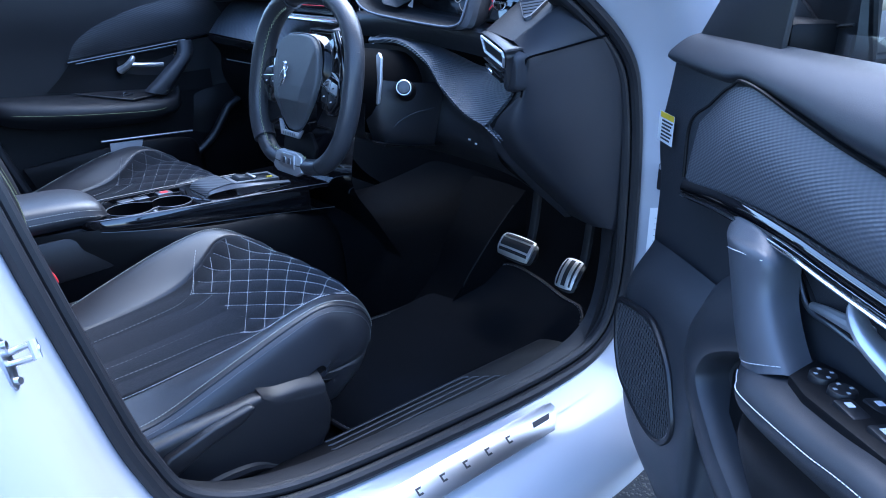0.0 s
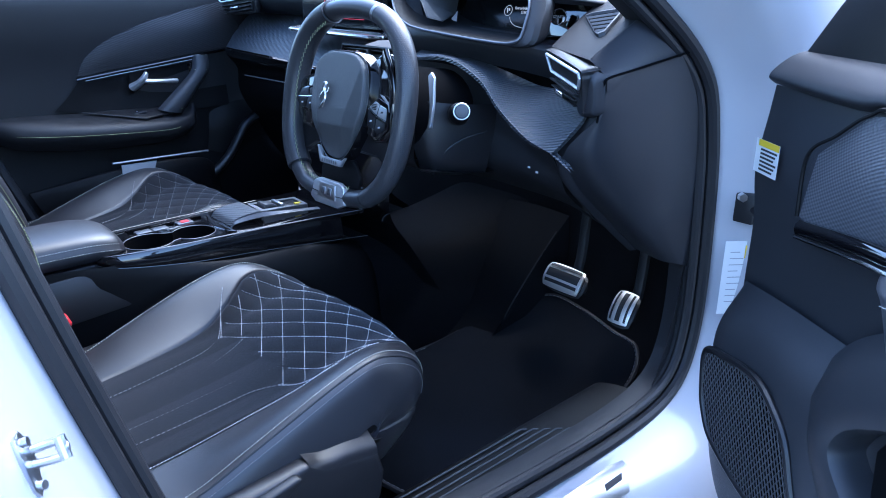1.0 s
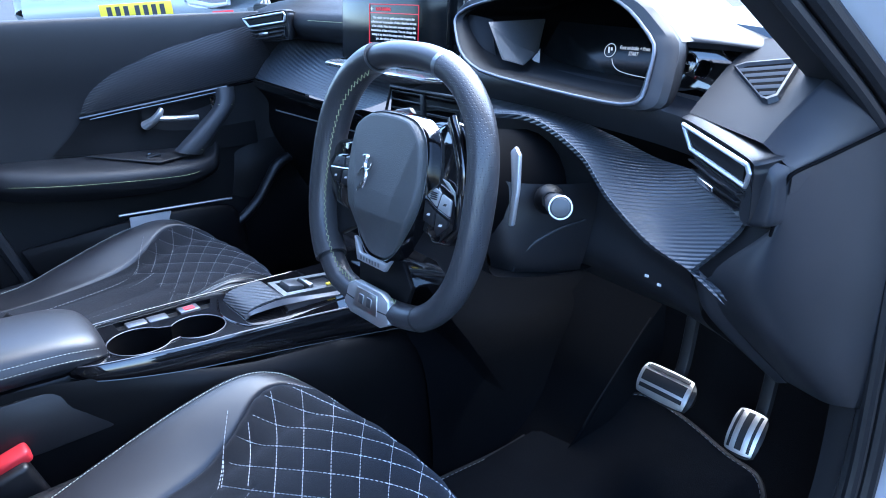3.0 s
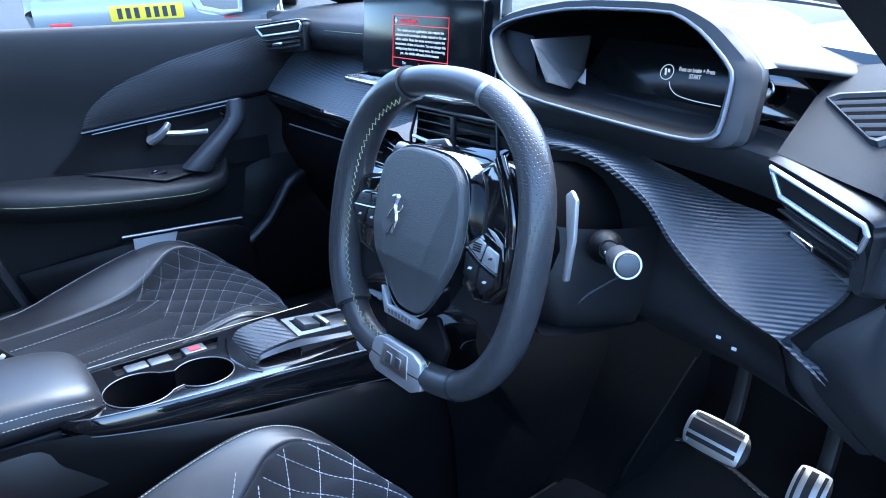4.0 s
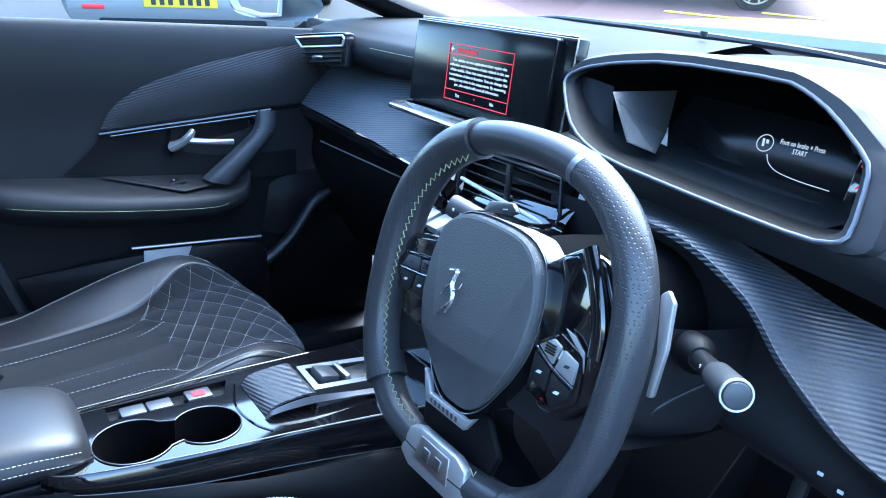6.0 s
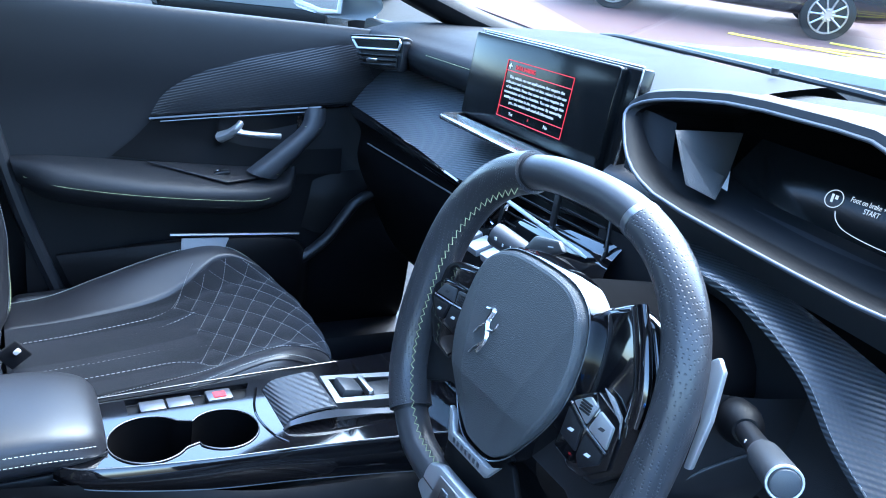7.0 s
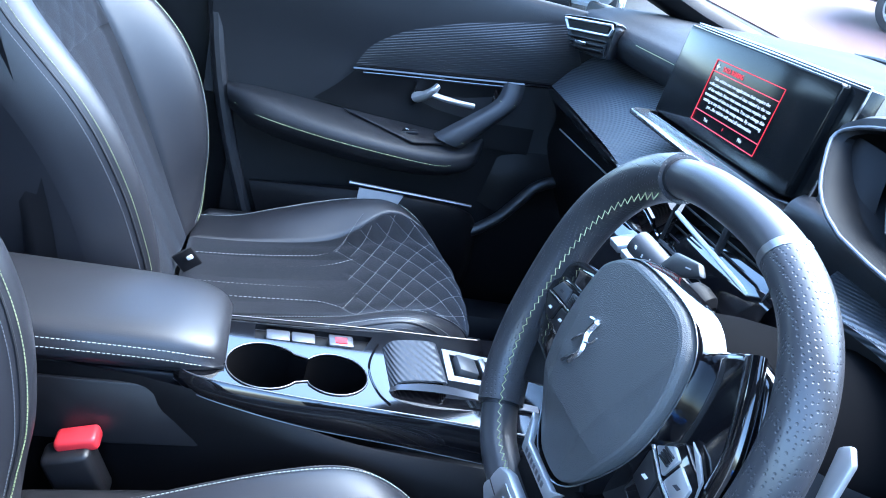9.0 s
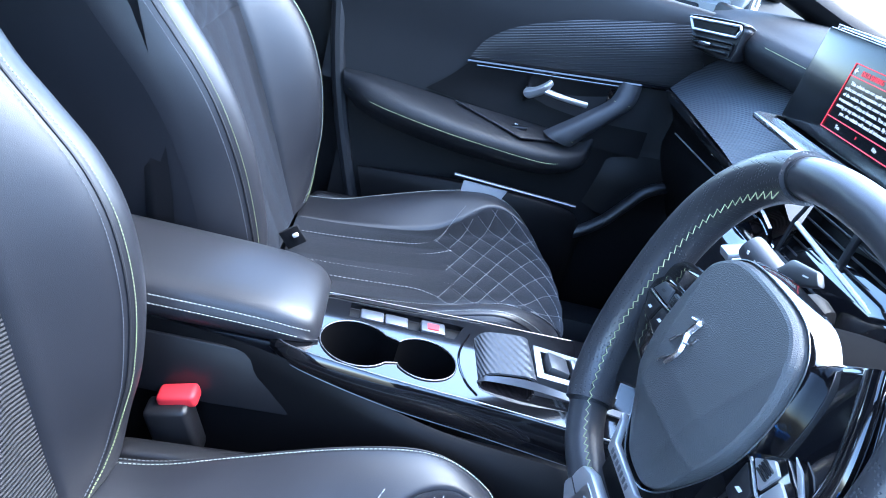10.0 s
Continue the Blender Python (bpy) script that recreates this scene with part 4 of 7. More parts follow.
part("hood_top", grid([outer_ring(0.0118, 0.016)[2:29], outer_ring(0.010, 0.09)[2:29], outer_ring(0.006, 0.19)[2:29]]), SOFT, cl, "soft black hood")
part("bright_edge", tube(ring_of(1.0, 0.0), 0.0021, 10, closed=True), HOODRIM, cl, "satin grey edge")
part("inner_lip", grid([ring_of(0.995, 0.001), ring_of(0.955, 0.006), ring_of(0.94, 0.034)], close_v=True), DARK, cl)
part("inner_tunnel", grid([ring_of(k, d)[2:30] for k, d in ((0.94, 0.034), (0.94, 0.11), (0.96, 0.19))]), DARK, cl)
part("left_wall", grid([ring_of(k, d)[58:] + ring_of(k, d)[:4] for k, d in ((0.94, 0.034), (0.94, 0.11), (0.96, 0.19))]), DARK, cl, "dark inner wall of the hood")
part("back_wall", slab([(0.395, -0.13, 1.13), (0.395, -0.53, 1.13), (0.43, -0.53, 1.200), (0.43, -0.47, 1.222), (0.43, -0.40, 1.245), (0.43, -0.27, 1.248), (0.43, -0.20, 1.240), (0.43, -0.13, 1.228)], (0.01, 0, 0), 0), VOID, cl)
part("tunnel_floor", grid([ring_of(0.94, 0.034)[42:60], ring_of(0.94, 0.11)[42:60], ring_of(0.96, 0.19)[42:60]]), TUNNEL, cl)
part("face_panel", slab([(0.348, -0.440, 1.138), (0.348, -0.66, 1.120), (0.376, -0.66, 1.205), (0.378, -0.44, 1.225)], (0.01, 0, 0), 0.001), GLOSS, cl, "gloss black face beside the display")
part("side_shelf", skin([[(0.262, -0.478, 1.202), (0.254, -0.478, 1.212), (0.275, -0.478, 1.222), (0.38, -0.47, 1.232), (0.56, -0.46, 1.238)],
                         [(0.282, -0.515, 1.196), (0.272, -0.515, 1.205), (0.292, -0.512, 1.213), (0.38, -0.505, 1.220), (0.56, -0.50, 1.222)],
                         [(0.318, -0.545, 1.192), (0.308, -0.546, 1.200), (0.326, -0.542, 1.206), (0.40, -0.54, 1.210), (0.56, -0.54, 1.208)],
                         [(0.362, -0.572, 1.186), (0.350, -0.573, 1.192), (0.365, -0.572, 1.198), (0.43, -0.575, 1.200), (0.56, -0.58, 1.192)]], 24, 20), SOFT, cl, "soft black shelf over the start button")
dm = plane_matrix((0.352, -0.205, 1.143), (0, -1, 0), (0.35, 0, 1))
part("display", slab([dm @ Vector((x, y, 0)) for x, y in ((0.0, 0.0), (0.245, -0.022), (0.245, 0.066), (0.03, 0.074))], dm.to_3x3() @ Vector((0, 0, -0.006)), 0.001), SCREEN, cl, "dark digital display")
# White sliver painted in as the reflection on the display's edge.
part("edge_reflection", slab([(0.335, -0.237, 1.176), (0.305, -0.265, 1.143), (0.303, -0.250, 1.149), (0.310, -0.237, 1.154)], (0.002, 0.001, 0), 0.0004), MARK, cl, "painted reflection on the display's edge")
# Pale colour puts the daylight seen inside the hood into this panel.
part("side_wing", slab([(0.2442, -0.2262, 1.2151), (0.3557, -0.2244, 1.216), (0.3218, -0.2453, 1.172), (0.2462, -0.294, 1.1628), (0.2375, -0.2622, 1.1683)], (0.003, 0.002, -0.001), 0.0008), COVER, cl, "panel inside the hood, pale for the light there")
part("side_post", skin([[(0.268, -0.148, 1.222), (0.268, -0.167, 1.222), (0.281, -0.195, 1.216)], [(0.256, -0.158, 1.190), (0.260, -0.190, 1.188), (0.272, -0.208, 1.186)], [(0.244, -0.171, 1.160), (0.250, -0.213, 1.150), (0.265, -0.224, 1.156)]], 10, 10, 0.003), DARK, cl, "dark post inside the hood")
part("message", lettering("Foot on brake + Press\nSTART", 0.0075, dm @ Matrix.Translation((0.176, 0.0395, 0.0015)), align="CENTER", width=0.048), WHITELIT, cl, "white message")
circ = [dm @ Vector((0.136 + 0.009 * math.cos(w), 0.037 + 0.009 * math.sin(w), 0.001)) for w in np.linspace(0, math.tau, 32, endpoint=False)]
part("warning_ring", tube(circ, 0.0005, 5, closed=True), WHITELIT, cl)
part("warning_symbol", joined(box(dm @ Vector((0.134, 0.037, 0.001)), (0.0005, 0.0025, 0.009), 0), box(dm @ Vector((0.138, 0.039, 0.001)), (0.0005, 0.003, 0.004), 0)), WHITELIT, cl)
part("dial_arc", tube(cr([dm @ Vector((x, y, 0.001)) for x, y in ((0.143, 0.026), (0.148, 0.018), (0.160, 0.011), (0.185, 0.007), (0.219, 0.005))], 24), 0.0005, 5), WHITELIT, cl)
for i in range(6):
    part("trip_bar", flat(rect(0.178 + 0.0036 * i, -0.003, 0.1806 + 0.0036 * i, 0.001), dm, 0.001), REDLIT, cl)
startb = thing("start_button", (0.33, -0.49, 1.175), "round black start button with a red mark", "start button")
sb = plane_matrix((0.344, -0.474, 1.172), (0.5, -1, 0), (0.2, 0, 1))
part("bezel", tube([sb @ Vector((0.0125 * math.cos(w), 0.0125 * math.sin(w), 0.003)) for w in np.linspace(0, math.tau, 28, endpoint=False)], 0.0012, 6, closed=True), CHROME, startb)
part("cap", rod(sb @ Vector((0, 0, -0.006)), sb @ Vector((0, 0, 0.002)), 0.0118, seg=28, r=0.001), GLOSS, startb)
part("words", lettering("START", 0.0062, plane_matrix(sb @ Vector((0, -0.002, 0.0025)), (0.5, -1, 0), (0.2, 0, 1)), align="CENTER"), MARK, startb)
part("lit_mark", tube(cr([sb @ Vector((-0.022, 0.010, 0.001)), sb @ Vector((-0.013, 0.0, 0.001)), sb @ Vector((-0.020, -0.012, 0.001))], 8), 0.0009, 5), REDLIT, startb)

# ---- touchscreen ----
ts = thing("touchscreen", (0.28, 0.05, 1.13), "freestanding black touchscreen showing a red bordered data notice", "touchscreen")
SX = 0.276
sm = plane_matrix((SX, 0.217, 1.137), (-0.02, -1, 0), (0.05, 0, 1))
SW, SH = 0.318, 0.123
part("glass", slab([sm @ Vector((x, y, 0)) for x, y in ((0.003, 0), (SW - 0.003, 0), (SW, 0.003), (SW, SH - 0.003), (SW - 0.003, SH), (0.003, SH), (0, SH - 0.003), (0, 0.003))], sm.to_3x3() @ Vector((0, 0, -0.012)), 0.0015), SCREEN, ts, "dark glass screen")
part("back_shell", slab([sm @ Vector((x, y, -0.0125)) for x, y in ((-0.002, -0.002), (SW + 0.018, -0.002), (SW + 0.022, SH + 0.003), (-0.002, SH + 0.003))], sm.to_3x3() @ Vector((0, 0, -0.022)), 0.004), SCREEN, ts, "smooth black shell")
part("chrome_trim", tube([sm @ Vector((x, y, -0.013)) for x, y in ((-0.003, 0.0), (-0.003, SH + 0.004), (SW * 0.5, SH + 0.005), (SW + 0.022, SH + 0.004), (SW + 0.021, 0.06), (SW + 0.017, 0.0))], 0.0017, 8), CHROME, ts, "satin chrome top edge")
part("tray", slab([(SX - 0.022, 0.230, 1.124), (SX - 0.036, 0.222, 1.124), (SX - 0.046, -0.09, 1.121), (SX - 0.032, -0.125, 1.121), (SX + 0.03, -0.125, 1.126), (SX + 0.03, 0.230, 1.128)], (0, 0, 0.009), 0.004), CHROME, ts, "satin chrome foot with touch keys")
part("tray_shelf", slab([(SX - 0.006, 0.216, 1.1335), (SX - 0.012, 0.208, 1.1332), (SX - 0.016, -0.09, 1.1305), (SX + 0.0, -0.110, 1.1325), (SX + 0.02, 0.21, 1.1365)], (0, 0, 0.002), 0.0008), GLOSS, ts)
bx0, bx1, by0, by1 = 0.096, 0.243, 0.018, 0.096
def sline(pts, w=0.0006):
    return tube([sm @ Vector((x, y, 0.0006)) for x, y in pts], w, 5)
part("notice_border", joined(sline([(bx0, by0), (bx1, by0)]), sline([(bx1, by0), (bx1, by1)]), sline([(bx1, by1), (bx0, by1)]), sline([(bx0, by1), (bx0, by0)]), sline([(bx0, by1 - 0.014), (bx1, by1 - 0.014)]), sline([(bx0, by0 + 0.014), (bx1, by0 + 0.014)]), sline([((bx0 + bx1) / 2, by0 + 0.006), ((bx0 + bx1) / 2, by0 + 0.009)])), REDLIT, ts, "red border lines")
def stext(text, size, x, y, **kw):
    return lettering(text, size, sm @ Matrix.Translation((x, y, 0.0005)), **kw)
part("notice_title", stext("DATA SHARING", 0.0085, bx0 + 0.020, by1 - 0.0105, width=0.046), REDLIT, ts, "red title")
part("back_arrow", joined(box(sm @ Vector((bx0 + 0.009, by1 - 0.0075, 0.0006)), (0.0004, 0.006, 0.0016), 0), slab([sm @ Vector((bx0 + 0.004, by1 - 0.0075, 0.0005)), sm @ Vector((bx0 + 0.0085, by1 - 0.0115, 0.0005)), sm @ Vector((bx0 + 0.0085, by1 - 0.0035, 0.0005))], sm.to_3x3() @ Vector((0, 0, 0.0004)), 0)), WHITELIT, ts)
part("notice_text", stext("This vehicle can run applications that require the\ncollection and transmission of data related to the use\nof the vehicle. Note that some services require the\ntransmission of data to function. You can change this\nsetting at any time in the setup menu. By answering\nyes , the vehicle will send all information", 0.0058, (bx0 + bx1) / 2, by1 - 0.0235, align="CENTER", spacing=1.18, width=0.136), WHITELIT, ts, "white text")
part("yes_key", stext("Yes", 0.0065, bx0 + 0.032, by0 + 0.005, align="CENTER"), WHITELIT, ts)
part("no_key", stext("No", 0.0065, bx1 - 0.034, by0 + 0.005, align="CENTER"), WHITELIT, ts)

# ---- steering wheel ----
sw = thing("steering_wheel", (0, -0.345, 1.045), "small flat-bottomed black leather steering wheel with metal accents", "steering wheel")
WM = plane_matrix((0.002, -0.342, 1.049), (0.02, -1, 0), (0.20, 0, 1))
def W(x, y, z=0.0):
    return WM @ Vector((x, y, z))
RW, RH = 0.142, 0.145
def rim_at(a):
    c, s = math.cos(a), math.sin(a)
    n = 2.5
    k = (abs(c) ** n + abs(s) ** n) ** (-1 / n)
    x, y = RW * c * k, RH * s * k
    if y < -RH * 0.9:
        y = -RH * 0.9 + (y + RH * 0.9) * 0.6
    return x, y
def rim_piece(a0, a1, r, n=60):
    rows = []
    for a in np.linspace(a0, a1, n):
        x, y = rim_at(a)
        x2, y2 = rim_at(a + 0.01)
        t = Vector((x2 - x, y2 - y, 0)).normalized()
        out = Vector((t.y, -t.x, 0))
        rows.append([WM @ (Vector((x, y, 0)) + out * r * math.cos(w) * 0.96 + Vector((0, 0, 1)) * r * 1.14 * math.sin(w)) for w in np.linspace(0, math.tau, 20, endpoint=False)])
    return grid(rows, close_v=True, caps=True)
deg = math.radians
part("rim_top", rim_piece(deg(67.5), deg(113), 0.0148), RIMSKIN, sw, "smooth leather")
part("rim_side", rim_piece(deg(-57), deg(65), 0.0152), PERF, sw, "perforated leather grip")
part("rim_side", rim_piece(deg(114), deg(225), 0.0185), PERF, sw, "perforated leather grip")
part("rim_bottom", rim_piece(deg(226), deg(302), 0.0146), RIMSKIN, sw, "flat leather bottom")
for a in (66.2, 113.5, 225.5, 302.5):
    part("accent_ring", rim_piece(deg(a - 1.1 if a < 90 else a - 0.6), deg(a + 1.1 if a < 90 else a + 0.6), 0.0154, 8), DULL if a < 90 else RUBBER, sw, "satin metal ring" if a < 90 else "leather seam")
zig = []
for a in np.linspace(deg(117), deg(292), 110):
    x, y = rim_at(a)
    zig.append((x * 0.872, y * 0.885))
part("thread", tube([W(x * (1 + 0.02 * (-1) ** i), y * (1 + 0.02 * (-1) ** i), 0.011) for i, (x, y) in enumerate(zig)], 0.0004, 5), GREENTHREAD, sw, "pale green zigzag thread")
# airbag pad with facets
def rounded(pts, times):
    """An outline with its corners cut again and again, until they are round."""
    for _ in range(times):
        pts = [(a[0] * (1 - k) + b[0] * k, a[1] * (1 - k) + b[1] * k) for a, b in zip(pts, pts[1:] + pts[:1]) for k in (0.22, 0.78)]
    return pts
pad_line = rounded([(-0.034, 0.080), (0.034, 0.080), (0.059, 0.064), (0.068, 0.030), (0.065, -0.016), (0.026, -0.083), (-0.026, -0.083), (-0.065, -0.016), (-0.068, 0.030), (-0.059, 0.064)], 4)
def outline(k):
    """The pad's outline, drawn in towards its middle."""
    return [(k * x, k * y) for x, y in pad_line]
def facet(x, y):
    """Height of the pad: a raised shield that breaks into lower side and bottom facets."""
    z = 0.0275 - 0.34 * max(0, -0.030 - y) - 0.26 * max(0, abs(x) - 0.030 - 0.30 * (y + 0.030)) - 0.10 * max(0, y + 0.005)
    return z
rows_ = [[W(x, y, -0.002) for x, y in outline(1.0)], [W(x, y, facet(x, y) - 0.010) for x, y in outline(1.0)], [W(x, y, facet(x, y) - 0.0035) for x, y in outline(0.992)], [W(x, y, facet(x, y) - 0.0008) for x, y in outline(0.975)]]
for k in np.linspace(0.95, 0.04, 30):
    rows_.append([W(x, y, facet(x, y)) for x, y in outline(k)])
part("airbag_cover", grid(rows_, close_v=True, caps=True), COVER, sw, "grained black airbag cover", sharp=9)
part("cover_trim", grid([[W(x * k, y * k, z) for x, y in pad_line] for k, z in ((1.0, 0.004), (1.004, 0.0110), (1.018, 0.0112), (1.040, 0.0040), (1.045, -0.010))], close_v=True), GLOSS, sw, "gloss black surround of the cover")
part("cover_trim_line", tube([W(x * 1.018, y * 1.018, 0.0113) for x, y in pad_line], 0.0005, 6, closed=True), DULL, sw, "fine bright line")
# plain emblem shape
part("emblem", joined(tube(cr([W(-0.026, 0.030, 0.0262), W(-0.018, 0.031, 0.0268), W(-0.020, 0.020, 0.0275), W(-0.015, 0.008, 0.0282), W(-0.020, -0.006, 0.0282)], 24), lambda k: 0.0030 - 0.0014 * k, 8, ry=0.0012),
                      tube(cr([W(-0.020, 0.020, 0.0276), W(-0.027, 0.013, 0.0276), W(-0.031, 0.006, 0.0276)], 12), 0.0013, 8, ry=0.0010),
                      tube(cr([W(-0.017, 0.014, 0.0280), W(-0.010, 0.018, 0.0280), W(-0.008, 0.024, 0.0276)], 12), 0.0013, 8, ry=0.0010),
                      tube(cr([W(-0.017, 0.004, 0.0284), W(-0.024, -0.004, 0.0284), W(-0.028, -0.010, 0.0282)], 12), 0.0014, 8, ry=0.0010)), CHROME, sw, "plain chrome emblem shape")
# spokes
def spoke(side):
    s = side
    out = [(s * 0.056, 0.070), (s * 0.080, 0.086), (s * 0.104, 0.082), (s * 0.126, 0.052), (s * 0.136, 0.020), (s * 0.130, -0.018), (s * 0.108, -0.042), (s * 0.080, -0.046), (s * 0.056, -0.024)]
    if s < 0:
        out = [(-0.056, 0.046), (-0.085, 0.042), (-0.118, 0.036), (-0.130, 0.026), (-0.136, 0.012), (-0.130, -0.018), (-0.108, -0.042), (-0.080, -0.046), (-0.056, -0.024)]
    o = out if s > 0 else out[::-1]
    part("spoke", slab([W(x, y, -0.014) for x, y in o], WM.to_3x3() @ Vector((0, 0, 0.017)), 0.006, 3), GLOSS, sw, "gloss black spoke")
    part("spoke_root", slab([W(x, y, -0.022) for x, y in ([(s * 0.05, 0.0), (s * 0.128, -0.01), (s * 0.136, -0.050), (s * 0.128, -0.078), (s * 0.112, -0.084), (s * 0.080, -0.066), (s * 0.030, -0.064)][::s])], WM.to_3x3() @ Vector((0, 0, 0.014)), 0.004), PLASTIC, sw)
    if s < 0:
        pod = [(-0.133, 0.002), (-0.117, 0.019), (-0.073, 0.024), (-0.064, 0.010), (-0.078, -0.020), (-0.112, -0.018)]
        keys = [((-0.118, 0.004), (-0.110, 0.016), (-0.093, 0.018), (-0.091, 0.006)), ((-0.088, 0.006), (-0.089, 0.018), (-0.074, 0.020), (-0.069, 0.009)),
                ((-0.121, 0.000), (-0.095, 0.002), (-0.098, -0.014), (-0.109, -0.014)), ((-0.092, 0.002), (-0.070, 0.005), (-0.079, -0.016), (-0.094, -0.014))]
    else:
        pod = [(0.066, 0.006), (0.086, 0.021), (0.114, 0.012), (0.117, -0.022), (0.098, -0.040), (0.067, -0.034)]
        keys = [((0.071, 0.005), (0.083, 0.015), (0.092, 0.012), (0.088, -0.004)), ((0.095, 0.011), (0.110, 0.007), (0.111, -0.010), (0.091, -0.005)),
                ((0.069, 0.000), (0.086, -0.008), (0.088, -0.026), (0.070, -0.022)), ((0.090, -0.009), (0.110, -0.014), (0.110, -0.022), (0.096, -0.034), (0.090, -0.027))]
    def facing(pts):
        """The same outline, running one way round."""
        area = sum(a[0] * b[1] - b[0] * a[1] for a, b in zip(pts, pts[1:] + pts[:1]))
        return list(pts) if area > 0 else list(pts)[::-1]
    up_ = WM.to_3x3() @ Vector((0, 0, 1))
    podp = part("key_pod", slab([W(x, y, 0.001) for x, y in facing(pod)], up_ * 0.006, 0.002), GLOSS, sw, "gloss black key pod")
    for i, k in enumerate(keys):
        mat_k = SATIN if (i < 2 and s > 0) else STALK if i < 2 else PLASTIC
        part("key", slab([W(x, y, 0.005) for x, y in facing(list(k))], up_ * 0.0042, 0.0012), mat_k, podp, "satin metal key" if mat_k is SATIN else "")
        cx, cyk = sum(p[0] for p in k) / len(k), sum(p[1] for p in k) / len(k)
        if i == 1 and s < 0 or i == 0 and s > 0:
            for j in range(4):
                part("roller_rib", slab([W(cx + a_, cyk + b_ + 0.0022 * (j - 1.5), 0.0085) for a_, b_ in ((-0.005, -0.0007), (0.005, -0.0007), (0.005, 0.0007), (-0.005, 0.0007))], up_ * 0.0022, 0.0004), PLASTIC, podp)
        else:
            part("symbol", slab([W(cx + a_, cyk + b_, 0.0092) for a_, b_ in ((-0.003, -0.0014), (0.002, -0.0010), (0.0032, 0.0016), (-0.001, 0.0012))], up_ * 0.0003, 0), MARK if i > 1 else INK, podp)
    part("pod_line", tube([W(x, y, 0.0085) for x, y in ([(-0.119, 0.002), (-0.094, 0.004), (-0.069, 0.007)] if s < 0 else [(0.069, 0.003), (0.088, -0.006), (0.112, -0.012)])], 0.0011, 6), CHROME, sw, "satin metal line")
    if s > 0:
        part("spoke_ridge", tube(cr([W(0.088, 0.086, 0.004), W(0.104, 0.066, 0.007), W(0.117, 0.040, 0.007), W(0.119, 0.016, 0.004)], 20), 0.0055, 12, ry=0.008), GLOSS, sw, "gloss black ridge beside the rim")
        part("bright_wedge", slab([W(x, y, 0.006) for x, y in facing([(0.090, 0.026), (0.100, 0.024), (0.112, 0.016), (0.116, 0.002), (0.112, 0.012)])], up_ * 0.002, 0.0006), SATIN, sw, "satin metal wedge")
spoke(-1)
spoke(1)
part("lower_spoke", slab([W(x, y, -0.004) for x, y in ((-0.030, -0.085), (-0.046, -0.076), (-0.052, -0.105), (-0.046, -0.135), (0.046, -0.135), (0.052, -0.105), (0.030, -0.080))], WM.to_3x3() @ Vector((0, 0, -0.008)), 0.003), DARK, sw)
part("name_strip", slab([W(x, y, 0.011) for x, y in ((-0.040, -0.066), (-0.028, -0.092), (0.026, -0.092), (0.036, -0.076), (0.026, -0.0825), (-0.024, -0.0825), (-0.034, -0.068))][::-1], WM.to_3x3() @ Vector((0, 0, 0.006)), 0.0012), SATIN, sw, "satin metal strip with lettering marks")
for i in range(7):
    x = -0.0195 + 0.0058 * i
    part("mark", box(W(x, -0.0872, 0.0174), (0.0006, 0.0030, 0.0046), 0), DULL, sw)
part("badge_plate", slab([W(x, y, 0.006) for x, y in ((-0.046, -0.148), (-0.040, -0.122), (-0.026, -0.116), (0.026, -0.116), (0.040, -0.122), (0.046, -0.148), (0.030, -0.156), (-0.030, -0.156))], WM.to_3x3() @ Vector((0, -0.001, 0.0105)), 0.003), SATIN, sw, "satin metal badge plate")
part("badge_field", slab([W(x, y, 0.0160) for x, y in ((-0.024, -0.146), (-0.020, -0.122), (0.020, -0.122), (0.024, -0.146))], WM.to_3x3() @ Vector((0, 0, 0.0016)), 0.0008), BRUSHED, sw)
part("badge_emblem", joined(*[box(W(x, -0.134, 0.0182), (0.0015, 0.009, 0.011), 0.0005, Matrix.Rotation(radians(11), 4, "Y")) for x in (-0.008, 0.008)]), DULL, sw, "plain grey badge shape")
part("column", rod(W(0, 0, -0.005), W(0, 0, -0.16), 0.04, 0.055, 24), DARK, sw)
part("paddle", slab([W(x, y, -0.060) for x, y in ((0.112, 0.062), (0.118, 0.068), (0.126, 0.060), (0.132, 0.025), (0.133, -0.014), (0.127, -0.016), (0.124, 0.02))], WM.to_3x3() @ Vector((0, 0, -0.006)), 0.002), SATIN, sw, "satin metal shift paddle")
lp = part("paddle", slab([W(x, y, -0.050) for x, y in ((-0.098, 0.046), (-0.080, 0.062), (-0.058, 0.073), (-0.046, 0.080), (-0.056, 0.087), (-0.086, 0.081), (-0.094, 0.066))], WM.to_3x3() @ Vector((0, 0, -0.008)), 0.003), STALK, sw, "dark shift paddle")
part("minus_mark", slab([W(x, y, -0.0495) for x, y in ((-0.064, 0.0775), (-0.058, 0.0790), (-0.058, 0.0802), (-0.064, 0.0787))], WM.to_3x3() @ Vector((0, 0, 0.0006)), 0), MARK, lp)

